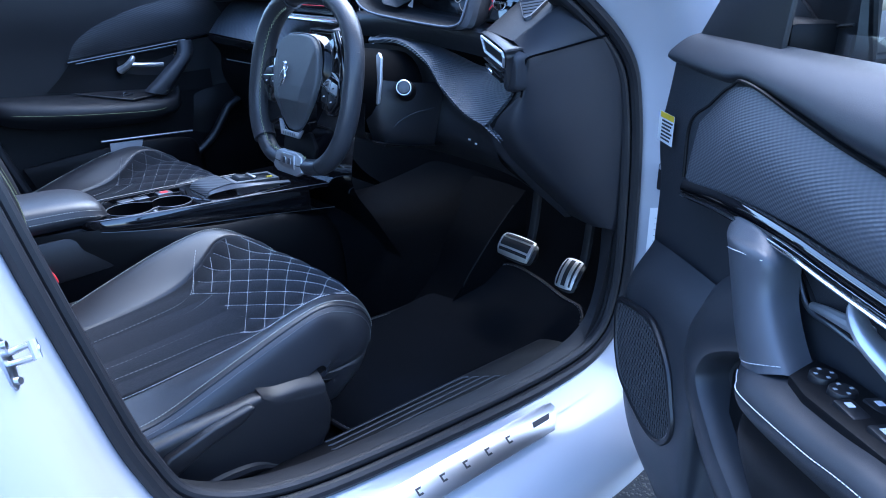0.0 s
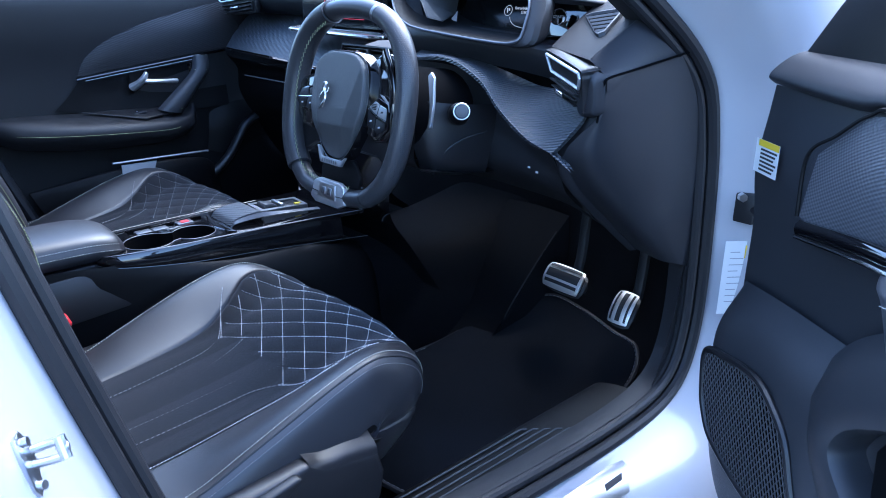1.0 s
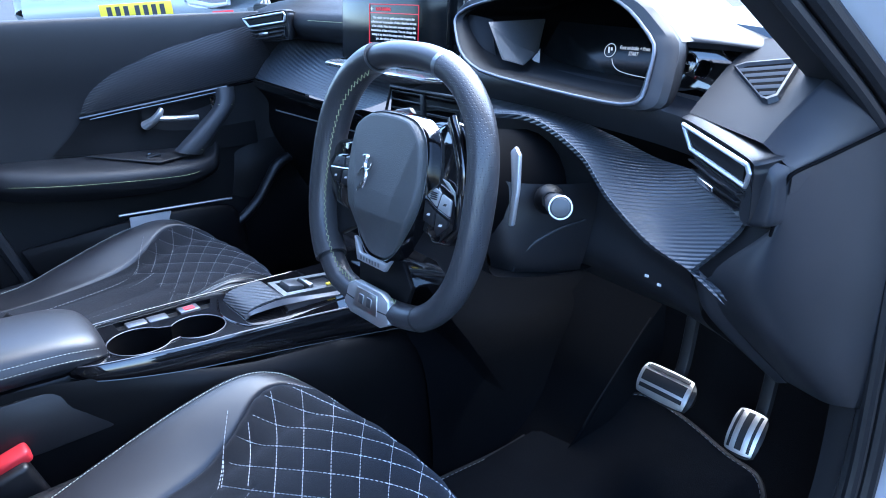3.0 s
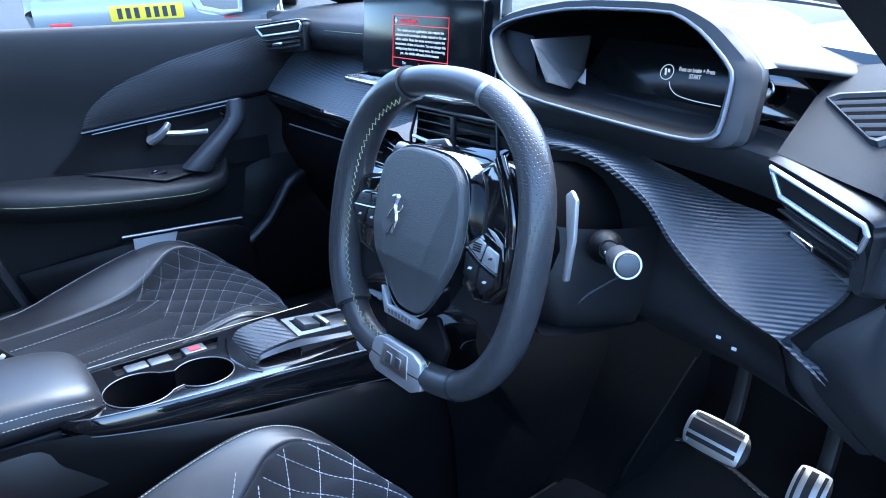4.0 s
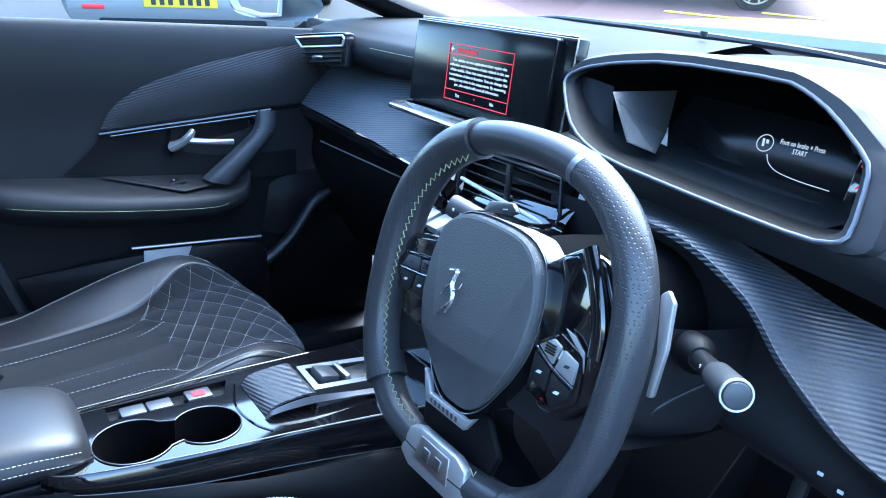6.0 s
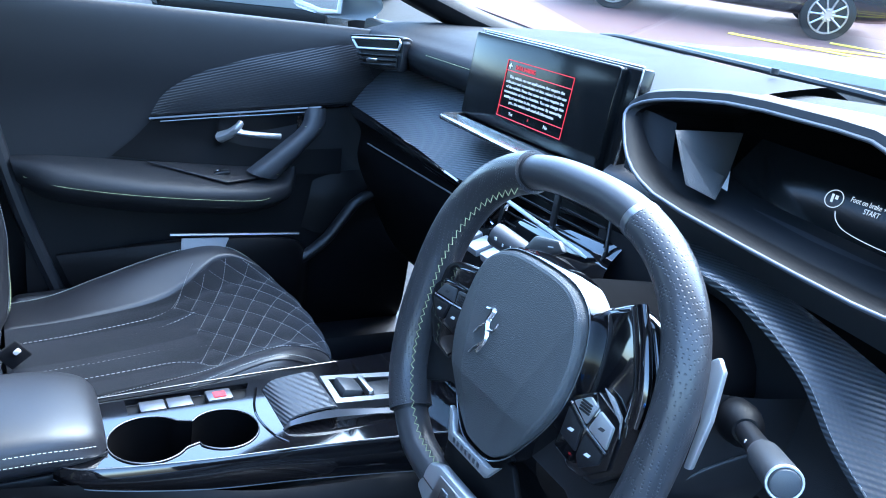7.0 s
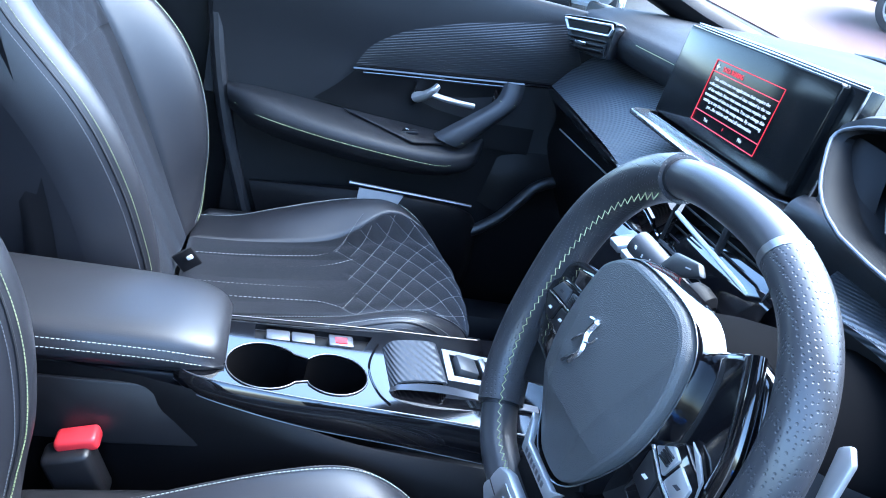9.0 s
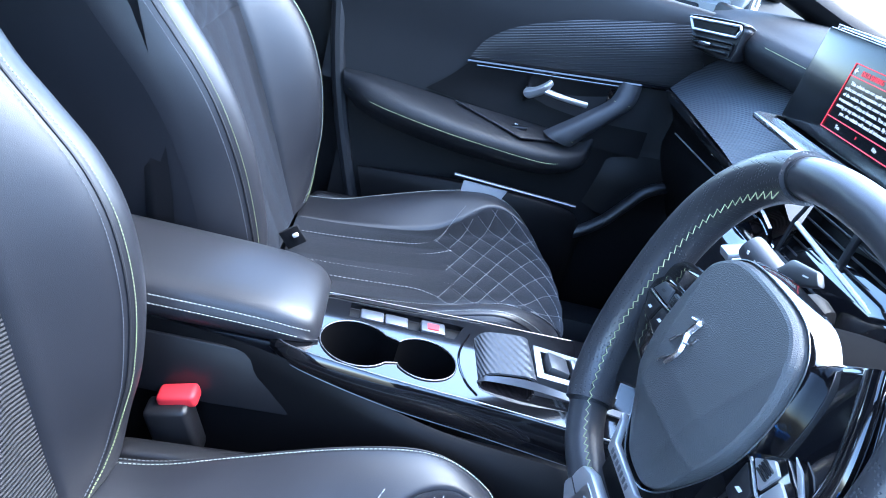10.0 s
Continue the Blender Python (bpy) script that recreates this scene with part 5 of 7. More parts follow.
# stalks
def stalk(name, label, a, b, ring):
    st = thing(name, a, label, "stalk")
    a, b = Vector(a), Vector(b)
    part("stem", tube([a.lerp(b, k) for k in np.linspace(-0.5, 1, 10)], lambda k: 0.0068 + 0.0032 * k, 14), PLASTIC, st)
    part("collar", tube([a.lerp(b, k) for k in (-0.30, -0.22, -0.05, 0.06, 0.12)], lambda k: (0.010, 0.016, 0.0175, 0.0155, 0.010)[min(4, int(k * 4.001))], 18), DARK, st, "dark rounded collar")
    d = (b - a).normalized()
    part("knob", tube([b - d * 0.046, b - d * 0.040, b - d * 0.006, b - d * 0.001, b + d * 0.003], lambda k: (0.0098, 0.0114, 0.0122, 0.0122, 0.0114)[min(4, int(k * 4.001))], 20), STALK, st)
    if ring:
        m = b + d * 0.003
        part("end_ring", tube([m + (d.orthogonal().normalized() * math.cos(w) + d.cross(d.orthogonal()).normalized() * math.sin(w)) * 0.0113 for w in np.linspace(0, math.tau, 24, endpoint=False)], 0.0011, 6, closed=True), SATIN, st)
        part("end_cap", rod(b, b + d * 0.006, 0.0100, seg=24, r=0.002), STALK, st)
    for i in range(5):
        q = a.lerp(b, 0.35 + 0.12 * i)
        part("symbol", box(q + Vector((-0.0105 - 0.0012 * i * 0.6, 0.0, 0.003 - 0.002 * (i % 2))), (0.0008, 0.0030, 0.0030), 0), MARK, st)
    return st


stalk("indicator_stalk", "black light stalk with a chrome ringed end", (0.135, -0.457, 1.035), (0.071, -0.531, 1.055), True)
stalk("wiper_stalk", "black wiper stalk with white symbols", (0.105, -0.245, 1.075), (0.078, -0.185, 1.092), False)
part("column_cover", tube([W(0, 0, z) for z in (-0.03, -0.06, -0.10, -0.2)], lambda k: 0.075 + 0.01 * k, 24, ry=lambda k: 0.06 + 0.02 * k), VOID, thing("steering_column", W(0, 0, -0.1), "black plastic steering column cover", "steering column"))

# ---- centre console ----
con = thing("centre_console", (0, 0.02, 0.45), "black centre console with gloss black top and cup holders", "centre console")
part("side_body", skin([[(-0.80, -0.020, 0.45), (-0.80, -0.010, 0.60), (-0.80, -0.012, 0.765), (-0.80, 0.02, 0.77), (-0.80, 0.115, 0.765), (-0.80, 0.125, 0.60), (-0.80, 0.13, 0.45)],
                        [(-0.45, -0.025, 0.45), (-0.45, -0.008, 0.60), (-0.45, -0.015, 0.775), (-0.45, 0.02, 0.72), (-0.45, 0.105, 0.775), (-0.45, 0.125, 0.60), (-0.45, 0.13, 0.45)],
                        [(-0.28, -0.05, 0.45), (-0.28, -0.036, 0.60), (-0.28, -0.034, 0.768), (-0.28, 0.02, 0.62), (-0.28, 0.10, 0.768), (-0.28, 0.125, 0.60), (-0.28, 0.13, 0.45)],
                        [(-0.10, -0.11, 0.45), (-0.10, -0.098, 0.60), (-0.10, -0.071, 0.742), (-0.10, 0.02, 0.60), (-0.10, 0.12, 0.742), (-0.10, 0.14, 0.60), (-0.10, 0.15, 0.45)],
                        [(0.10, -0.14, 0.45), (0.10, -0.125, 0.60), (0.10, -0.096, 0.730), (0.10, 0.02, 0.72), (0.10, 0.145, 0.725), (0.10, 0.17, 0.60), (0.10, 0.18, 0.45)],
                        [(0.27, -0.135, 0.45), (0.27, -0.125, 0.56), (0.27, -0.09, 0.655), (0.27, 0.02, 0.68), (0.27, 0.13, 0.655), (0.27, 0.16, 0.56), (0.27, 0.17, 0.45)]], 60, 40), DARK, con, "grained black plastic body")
part("tunnel", skin([[(x, -0.15 - k, 0.44), (x, -0.145 - k, 0.56), (x, -0.11 - k, z), (x, 0.02, z + 0.02), (x, 0.15 + k, z), (x, 0.18 + k, 0.56), (x, 0.19 + k, 0.44)] for x, k, z in ((0.20, 0.0, 0.682), (0.45, 0.01, 0.66), (0.65, 0.02, 0.68), (0.86, 0.04, 0.72))], 24, 30), CARPET, con, "carpeted tunnel")
def circle(cx, cyy, r, a0, a1, n, z):
    return [(cx + r * math.cos(a), cyy + r * math.sin(a), z) for a in np.linspace(a0, a1, n)]
CZ = 0.785
top_out = [(-0.300, -0.026, CZ), (-0.27, -0.033, CZ), (-0.16, -0.052, CZ), (-0.05, -0.063, CZ), (0.06, -0.077, CZ), (0.20, -0.098, CZ), (0.20, 0.122, CZ), (0.06, 0.112, CZ), (-0.05, 0.106, CZ), (-0.16, 0.098, CZ), (-0.25, 0.094, CZ), (-0.27, 0.08, CZ)]
cup = circle(-0.208, 0.002, 0.0445, deg(38), deg(322), 30, CZ) + [(-0.158, -0.021, CZ)] + circle(-0.125, -0.002, 0.040, deg(-142), deg(142), 26, CZ) + [(-0.158, 0.024, CZ)]
slot = [(-0.222, 0.057, CZ), (-0.085, 0.055, CZ), (-0.070, 0.089, CZ), (-0.222, 0.089, CZ)]
part("top_plate", holed(top_out, [cup, slot], (0, 0, -1), 0.008), GLOSS, con, "gloss black top plate")
rim = [(p[0], p[1], CZ + 0.001) for p in cup]
part("cup_rim", tube(rim, 0.0009, 8, closed=True), HOODRIM, con, "thin bright rim")
part("plate_step", tube(cr([(-0.064, 0.074, CZ), (-0.078, 0.035, CZ), (-0.081, 0.004, CZ), (-0.074, -0.030, CZ), (-0.062, -0.050, CZ)], 24), 0.0016, 8), GLOSS, con, "raised step across the plate")
cup_walls = [[(-0.165 + (p[0] + 0.165) * k, 0.003 + (p[1] - 0.003) * k, CZ - d) for p in cup] for k, d in ((1.0, 0.002), (0.96, 0.05), (0.93, 0.078), (0.88, 0.084))]
part("cup_holder", joined(grid(cup_walls, close_v=True), slab(cup_walls[3], (0, 0, -0.002), 0)), VOID, con, "deep matt black double cup holder")
part("slot_floor", slab([(p[0], p[1], CZ - 0.011) for p in slot], (0, 0, 0.002), 0), DARK, con)
edge = cr([(-0.306, -0.014, 0.784), (-0.27, -0.034, 0.7855), (-0.16, -0.053, 0.7855), (-0.05, -0.064, 0.7855), (0.06, -0.078, 0.7855), (0.20, -0.099, 0.785)], 40)
low_edge = cr([(-0.306, -0.018, 0.770), (-0.27, -0.038, 0.762), (-0.16, -0.059, 0.750), (-0.05, -0.071, 0.744), (0.06, -0.086, 0.738), (0.20, -0.108, 0.730)], 40)
part("side_flank", skin([[a, a + np.array((0, -0.0022, -0.003)), a * 0.5 + b * 0.5 + np.array((0, -0.003, 0)), b, b + np.array((0, 0.004, -0.004))] for a, b in zip(edge[::4], low_edge[::4])], 40, 12, 0.003), GLOSS, con, "gloss black flank")
part("chrome_edge", tube(edge, 0.0009, 8), HOODRIM, con, "thin bright edging")
part("flank_line", tube(low_edge, 0.0007, 6), HOODRIM, con, "fine bright line")
far_edge = cr([(-0.26, 0.096, 0.788), (-0.16, 0.101, 0.788), (-0.05, 0.109, 0.786), (0.06, 0.114, 0.784), (0.18, 0.122, 0.782)], 30)
part("far_edge", tube(far_edge, 0.0012, 8), GLOSS, con)
for x in (-0.193, -0.161):
    part("toggle", box((x, 0.071, 0.782), (0.030, 0.022, 0.006), 0.002), HOODRIM, con, "silver grey toggle key")
park = part("park_key", box((-0.113, 0.070, 0.783), (0.032, 0.024, 0.009), 0.002), HOODRIM, con, "silver parking brake key with a red light")
part("red_light", box((-0.113, 0.068, 0.7882), (0.015, 0.012, 0.001), 0), REDLIT, park)
part("woven_hump", skin([[(-0.058, y, CZ + 0.001), (-0.048, y, CZ + 0.013), (-0.02, y, CZ + 0.018), (0.008, y, CZ + 0.018), (0.014, y, CZ + 0.004)] for y in (-0.020, 0.024, 0.066)], 8, 16, 0.003), CARB_DASH, con, "woven-look wrist rest")
part("hump_edge", skin([[(-0.060, -0.022, CZ + 0.001), (-0.048, -0.024, CZ + 0.012), (0.0, -0.026, CZ + 0.018), (0.06, -0.030, CZ + 0.012), (0.13, -0.034, CZ + 0.006)], [(-0.060, -0.025, CZ + 0.001), (-0.048, -0.028, CZ + 0.007), (0.0, -0.031, CZ + 0.010), (0.06, -0.036, CZ + 0.008), (0.13, -0.043, CZ + 0.003)]], 6, 20, 0.003), HOODRIM, con, "dark silver flank")
gs = thing("gear_selector", (0.065, 0.025, 0.79), "satin silver gear selector panel with a rocker", "gear selector")
gz = CZ + 0.014
gear_out = [(0.014, -0.008, gz), (0.118, -0.014, gz - 0.004), (0.124, 0.050, gz - 0.004), (0.018, 0.060, gz)]
well = [(0.024, 0.002, gz), (0.112, -0.003, gz - 0.004), (0.116, 0.040, gz - 0.004), (0.026, 0.049, gz)]
part("bezel", holed(gear_out, [well], (0, 0, -1), 0.014), DULL, gs, "satin silver bezel")
part("well", slab([(x, y, gz - 0.014) for x, y, _ in well], (0, 0, 0.002), 0), DARK, gs)
part("rocker", box((0.045, 0.026, gz - 0.003), (0.030, 0.036, 0.016), 0.005, Matrix.Rotation(radians(12), 4, "Y")), STALK, gs, "dark grey rocker")
part("divider", box((0.068, 0.022, gz - 0.002), (0.008, 0.042, 0.012), 0.002), BRUSHED, gs)
part("recess", box((0.092, 0.020, gz - 0.008), (0.036, 0.034, 0.006), 0.002), PLASTIC, gs)
part("lit_key", box((0.098, -0.006, gz + 0.000), (0.014, 0.006, 0.003), 0.001), YELLOW, gs)

part("bin_side", slab([(-0.46, -0.018, 0.760), (-0.325, -0.021, 0.764), (-0.288, -0.024, 0.756), (-0.246, -0.036, 0.694), (-0.36, -0.028, 0.682), (-0.46, -0.022, 0.680)], (0, -0.006, 0), 0.004), PLASTIC, con, "raised side panel of the bin")
rest2 = thing("armrest", (-0.45, 0.025, 0.78), "padded black leather centre armrest with pale stitching", "armrest")
sec = []
for x, k, zt in ((-0.78, 1, 0.822), (-0.60, 1, 0.826), (-0.42, 1, 0.826), (-0.33, 1, 0.825), (-0.295, 0.985, 0.822), (-0.270, 0.94, 0.815), (-0.257, 0.87, 0.805), (-0.253, 0.80, 0.793)):
    c, w = 0.057, 0.081 * k
    sec.append([(x, c - w + 0.006, 0.779), (x, c - w, 0.789), (x, c - w + 0.002, zt - 0.022), (x, c - w + 0.018, zt - 0.003), (x, c, zt + 0.003), (x, c + w - 0.018, zt - 0.003), (x, c + w - 0.002, zt - 0.022), (x, c + w, 0.789), (x, c + w - 0.006, 0.779)])
sec.append([(-0.268, c0, 0.776) for c0 in np.linspace(0.0, 0.112, 9)])
part("cushion", skin(sec, 40, 36), LEATHER, rest2, "smooth leather pad")
for dz in (0.0, -0.012):
    part("stitching", stitches(cr([(-0.78, -0.0255, 0.810 + dz), (-0.45, -0.0265, 0.812 + dz), (-0.33, -0.0262, 0.811 + dz), (-0.285, -0.0225, 0.806 + dz), (-0.262, -0.0135, 0.799 + dz)], 60), [(0, -1, 0.2)] * 60, length=0.003, gap=0.002, w=0.0006), PALETHREAD, rest2, "pale stitching")
part("bin", box((-0.53, 0.052, 0.735), (0.50, 0.130, 0.075), 0.006), PLASTIC, rest2, "black storage bin")

belt = thing("seat_belt_buckle", (-0.385, -0.045, 0.62), "red and black seat belt buckle beside the seat", "buckle", group="buckles")
bm_ = Matrix.Rotation(radians(8), 4, "X") @ Matrix.Rotation(radians(-18), 4, "Y")
part("shell", box((-0.392, -0.047, 0.650), (0.052, 0.032, 0.080), 0.007, bm_, 3), PLASTIC, belt)
part("press_key", box((-0.394, -0.043, 0.694), (0.046, 0.026, 0.020), 0.006, bm_, 3), RED, belt, "red release key")

# ---- seats ----
def smooth01(a, b, x):
    t = min(1, max(0, (x - a) / (b - a)))
    return t * t * (3 - 2 * t)


class Pad:
    """A padded seat surface: a spine in the x-z plane with bolsters along both sides."""
    def __init__(self, spine, halfwidth, bolster, crest=0.78, rounded=0.0, face=1, outer=1.0, dome=0.0):
        self.dome = dome
        self.round, self.face, self.outer = rounded, face, outer
        fine = np.array(cr(spine, 800))
        run = np.r_[0, np.cumsum(np.linalg.norm(np.diff(fine, axis=0), axis=1))]
        self.s = [np.array([np.interp(q, run, fine[:, 0]), np.interp(q, run, fine[:, 1])]) for q in np.linspace(0, run[-1], 200)]
        self.w, self.b, self.crest = halfwidth, bolster, crest


    def at(self, u, v):
        k = min(199.0, max(0.0, u * 199))
        i = min(198, int(k))
        p = self.s[i] + (self.s[i + 1] - self.s[i]) * (k - i)
        t = self.s[min(199, i + 2)] - self.s[max(0, i - 2)]
        n = np.array((-t[1], t[0])) * self.face
        n /= np.linalg.norm(n)
        a = abs(v)
        h = self.b(u) * smooth01(0.42, self.crest, a) * (self.outer if v < 0 else 1.0)
        h += self.dome * smooth01(0.42, 0.68, u) * (1 - smooth01(0.84, 1.0, u)) * (1 - smooth01(0.35, 0.85, a))
        if a > self.crest:
            h -= 0.085 * ((a - self.crest) / (1 - self.crest)) ** 2.2
        y = v * self.w(u) * (1 - 0.03 * smooth01(0.9, 1.0, a))
        return np.array((p[0] + n[0] * h - self.round * (a ** 3 if v > 0 else 0.85 * a * a + 0.65 * a ** 6) * smooth01(0.35, 0.85, u), y, p[1] + n[1] * h))

    def normal(self, u, v):
        e = 0.004
        a = self.at(min(1, u + e), v) - self.at(max(0, u - e), v)
        b = self.at(u, v + e) - self.at(u, v - e)
        n = np.cross(a, b) * self.face
        return n / np.linalg.norm(n)

    def sheet(self, u0, u1, v0, v1, nu, nv, puff=None, sink=0.004):
        """A piece of the surface; its border dips into the seam, and puff raises its inside."""
        rows = []
        for i, u in enumerate(np.linspace(u0, u1, nu)):
            r = []
            for j, v in enumerate(np.linspace(v0(u) if callable(v0) else v0, v1(u) if callable(v1) else v1, nv)):
                d = min(i, nu - 1 - i, j, nv - 1 - j)
                off = (-sink if d == 0 else -sink * 0.25 if d == 1 else 0.0) + (puff(u, v) if puff else 0.0)
                r.append(self.at(u, v) + self.normal(u, v) * off)
            rows.append(r)
        return grid(rows)

    def line(self, pts, n=50, off=0.0012):
        q = cr([(a, b) for a, b in pts], n)
        return [self.at(a, b) + self.normal(a, b) * off for a, b in q], [self.normal(a, b) for a, b in q]


def ease(xs, ys):
    """A smooth curve through values, as a function."""
    c = np.array(cr(list(zip(xs, ys)), 300))
    return lambda u: float(np.interp(u, c[:, 0], c[:, 1]))


cushion = Pad([(-0.46, 0.655), (-0.36, 0.662), (-0.24, 0.676), (-0.12, 0.694), (-0.050, 0.699), (-0.010, 0.687), (0.008, 0.656), (0.000, 0.612), (-0.040, 0.570)],
              lambda u: 0.262 - 0.012 * smooth01(0.6, 1, u), ease([0, 0.12, 0.25, 0.40, 0.54, 0.66, 0.76, 0.88, 1], [0, 0.006, 0.026, 0.046, 0.053, 0.052, 0.036, 0.012, 0]), crest=0.83, rounded=0.080, dome=0.020)
panel_edge = ease([0, 0.35, 0.5, 0.62, 0.70, 0.76, 0.82, 0.86], [0.48, 0.50, 0.57, 0.68, 0.70, 0.62, 0.44, 0.26])
back_bolster = ease([0, 0.10, 0.18, 0.29, 0.39, 0.465, 0.53, 0.60, 0.68, 0.8, 1], [0.02, 0.052, 0.078, 0.097, 0.098, 0.085, 0.063, 0.040, 0.028, 0.024, 0.015])


def back_pad(dx, lean, depth, outer=1.0, wide=1.0):
    return Pad([(x + dx - lean * (z - 0.7), z) for x, z in [(-0.435, 0.655), (-0.465, 0.74), (-0.505, 0.86), (-0.552, 1.0), (-0.605, 1.14), (-0.66, 1.28), (-0.68, 1.33)]],
           lambda u: wide * (0.235 + 0.02 * smooth01(0.1, 0.5, u) - 0.06 * smooth01(0.7, 1, u)), lambda u: depth * back_bolster(u), face=-1, outer=outer)
def quilt_start(v):
    """How far back the diamonds reach: a zigzag across the panel."""
    return float(np.interp(abs(v), [0, 0.14, 0.24, 0.37, 0.56, 0.74], [0.455, 0.475, 0.49, 0.43, 0.49, 0.55]))


def quilt(u, v):
    a, b = (u * 0.62 + v * 0.165) * math.pi / 0.042, (u * 0.62 - v * 0.165) * math.pi / 0.042
    return 0.0034 * (abs(math.sin(a)) * abs(math.sin(b))) ** 0.5


def seat_top(u, v):
    k = smooth01(-0.01, 0.012, u - quilt_start(v)) * smooth01(0.0, 0.02, 0.86 - u)
    return k * quilt(u, v) + (1 - k) * 0.0022 * abs(math.sin(v * 11 + 0.4))


def seat(name, label, back, thread, far):
    t = thing(name, (0, 0, 0.45), label, "seat", group="front seats")
    q1 = 0.86
    part("cushion_bolster", cushion.sheet(0.0, q1, panel_edge, 1.0, 80, 34), LEATHER, t, "smooth leather side bolster")
    part("cushion_bolster", cushion.sheet(0.0, q1, -1.0, lambda u: -panel_edge(u), 80, 34), LEATHER, t, "smooth leather side bolster")
    part("quilted_panel", cushion.sheet(0.0, q1, lambda u: -panel_edge(u), panel_edge, 150, 130, seat_top), SUEDE, t, "suede panel with diamond quilting at the front")
    part("nose", cushion.sheet(q1, 1.0, -1.0, 1.0, 30, 40), LEATHER, t, "smooth leather front edge")

    def row(name, pad_, pts, mat_, n=90, length=0.0030, gap=0.0018, w=0.0006, lab="pale stitching"):
        p, nn = pad_.line(pts, n)
        part(name, stitches(p, nn, length=length, gap=gap, w=w), mat_, t, lab)

    for s in (-1, 1):
        row("stitching", cushion, [(0.02, s * 0.835), (0.3, s * 0.845), (0.6, s * 0.845), (0.74, s * 0.83), (0.82, s * 0.76)], PALETHREAD)
        row("stitching", cushion, [(0.02, s * 0.885), (0.3, s * 0.895), (0.6, s * 0.895), (0.74, s * 0.885), (0.84, s * 0.82)], GREYTHREAD)
        p, nn = cushion.line([(0.02, s * 0.86), (0.3, s * 0.87), (0.6, s * 0.87), (0.74, s * 0.858), (0.83, s * 0.79)], 90, 0.0004)
        part("piping", tube(p, 0.0014, 6), RUBBER, t, "dark piped seam")
        for k0, k1, k2, u1 in ((0.26, 0.29, 0.37, 0.43), (0.11, 0.13, 0.24, 0.49)):
            row("stitching", cushion, [(0.03, s * k0), (0.30, s * k1), (0.38, s * (k1 + 0.02)), (u1, s * k2)], GREY if far else GREYTHREAD, 60, 0.0045, 0.0028)
        row("stitching", cushion, [(0.43, s * 0.37), (0.49, s * 0.56), (0.55, s * 0.70)], thread, 30, 0.0045, 0.0022, 0.0008)
        row("stitching", cushion, [(0.70, s * 0.70), (0.76, s * 0.62), (0.82, s * 0.44), (0.865, s * 0.20)], thread, 40)
    row("stitching", cushion, [(u, -panel_edge(u) - 0.02) for u in (0.02, 0.2, 0.35, 0.5, 0.6, 0.68)], thread, 110)
    row("stitching", cushion, [(0.865, -0.2), (0.868, 0), (0.865, 0.2)], thread, 40)
    # diamond seams
    for s in (-1, 1):
        rows = []
        for k in range(-8, 36):
            seg = []
            for v in np.linspace(-0.70, 0.70, 90):
                u = (k * 0.042 - s * v * 0.165) / 0.62
                if quilt_start(v) < u < q1 - 0.004 and abs(v) < panel_edge(u) - 0.015:
                    seg.append((u, v))
            if len(seg) > 4:
                rows.append(stitches([cushion.at(u, v) + cushion.normal(u, v) * 0.0006 for u, v in seg], [cushion.normal(u, v) for u, v in seg], length=0.0045, gap=0.0018, w=0.0008))
        tagged(part("diamond_stitching", joined(*rows), thread, t, "white diamond stitching"), kind="stuff")
    # backrest
    inset = ease([0, 0.54, 0.60, 0.8, 1], [0.50, 0.50, 0.52, 0.60, 0.68])
    part("back_bolster", back.sheet(0.0, 1.0, inset, 1.0, 80, 34), LEATHER, t, "smooth leather side bolster")
    part("back_bolster", back.sheet(0.0, 1.0, -1.0, -0.50, 80, 34), LEATHER, t, "smooth leather side bolster")
    part("back_inset", back.sheet(0.52, 1.0, 0.50, inset, 30, 8, sink=0.001), FABRIC, t, "dark cloth wedge")
    row("stitching", back, [(u, inset(u) + 0.012) for u in (0.58, 0.7, 0.85, 0.98)], GREENTHREAD, 60)
    part("back_panel", back.sheet(0.0, 0.50, -0.50, 0.50, 60, 40, lambda u, v: 0.0028 * abs(math.sin(v * 11 + u * 3))), SUEDE if far else RIBFAB, t, "dark suede panel" if far else "dark ribbed cloth panel")
    part("back_quilt", back.sheet(0.50, 1.0, -0.50, 0.50, 80, 90, quilt), SUEDE, t, "diamond quilted suede panel")
    for s in (-1, 1):
        part("back_side", grid([[back.at(u, s * 0.995), back.at(u, s * 0.995) + np.array((-0.07, -s * 0.004, -0.008)), back.at(u, s * 0.995) + np.array((-0.15 + 0.03 * u, -s * 0.012, -0.02)), back.at(u, s * 0.995) + np.array((-0.25 + 0.05 * u, -s * 0.03, -0.04))] for u in np.linspace(0, 1, 40)]), LEATHER, t, "leather side of the backrest")
    part("back_shell", skin([[(-0.53 + dx + back.s[0][0] + 0.435, -0.24, z), (-0.58 + dx + back.s[0][0] + 0.435, -0.21, z), (-0.60 + dx + back.s[0][0] + 0.435, 0, z), (-0.58 + dx + back.s[0][0] + 0.435, 0.21, z), (-0.53 + dx + back.s[0][0] + 0.435, 0.24, z)] for z, dx in ((0.60, 0.0), (0.85, -0.04), (1.1, -0.11), (1.32, -0.17))], 14, 20), PLASTIC, t, "black back shell")
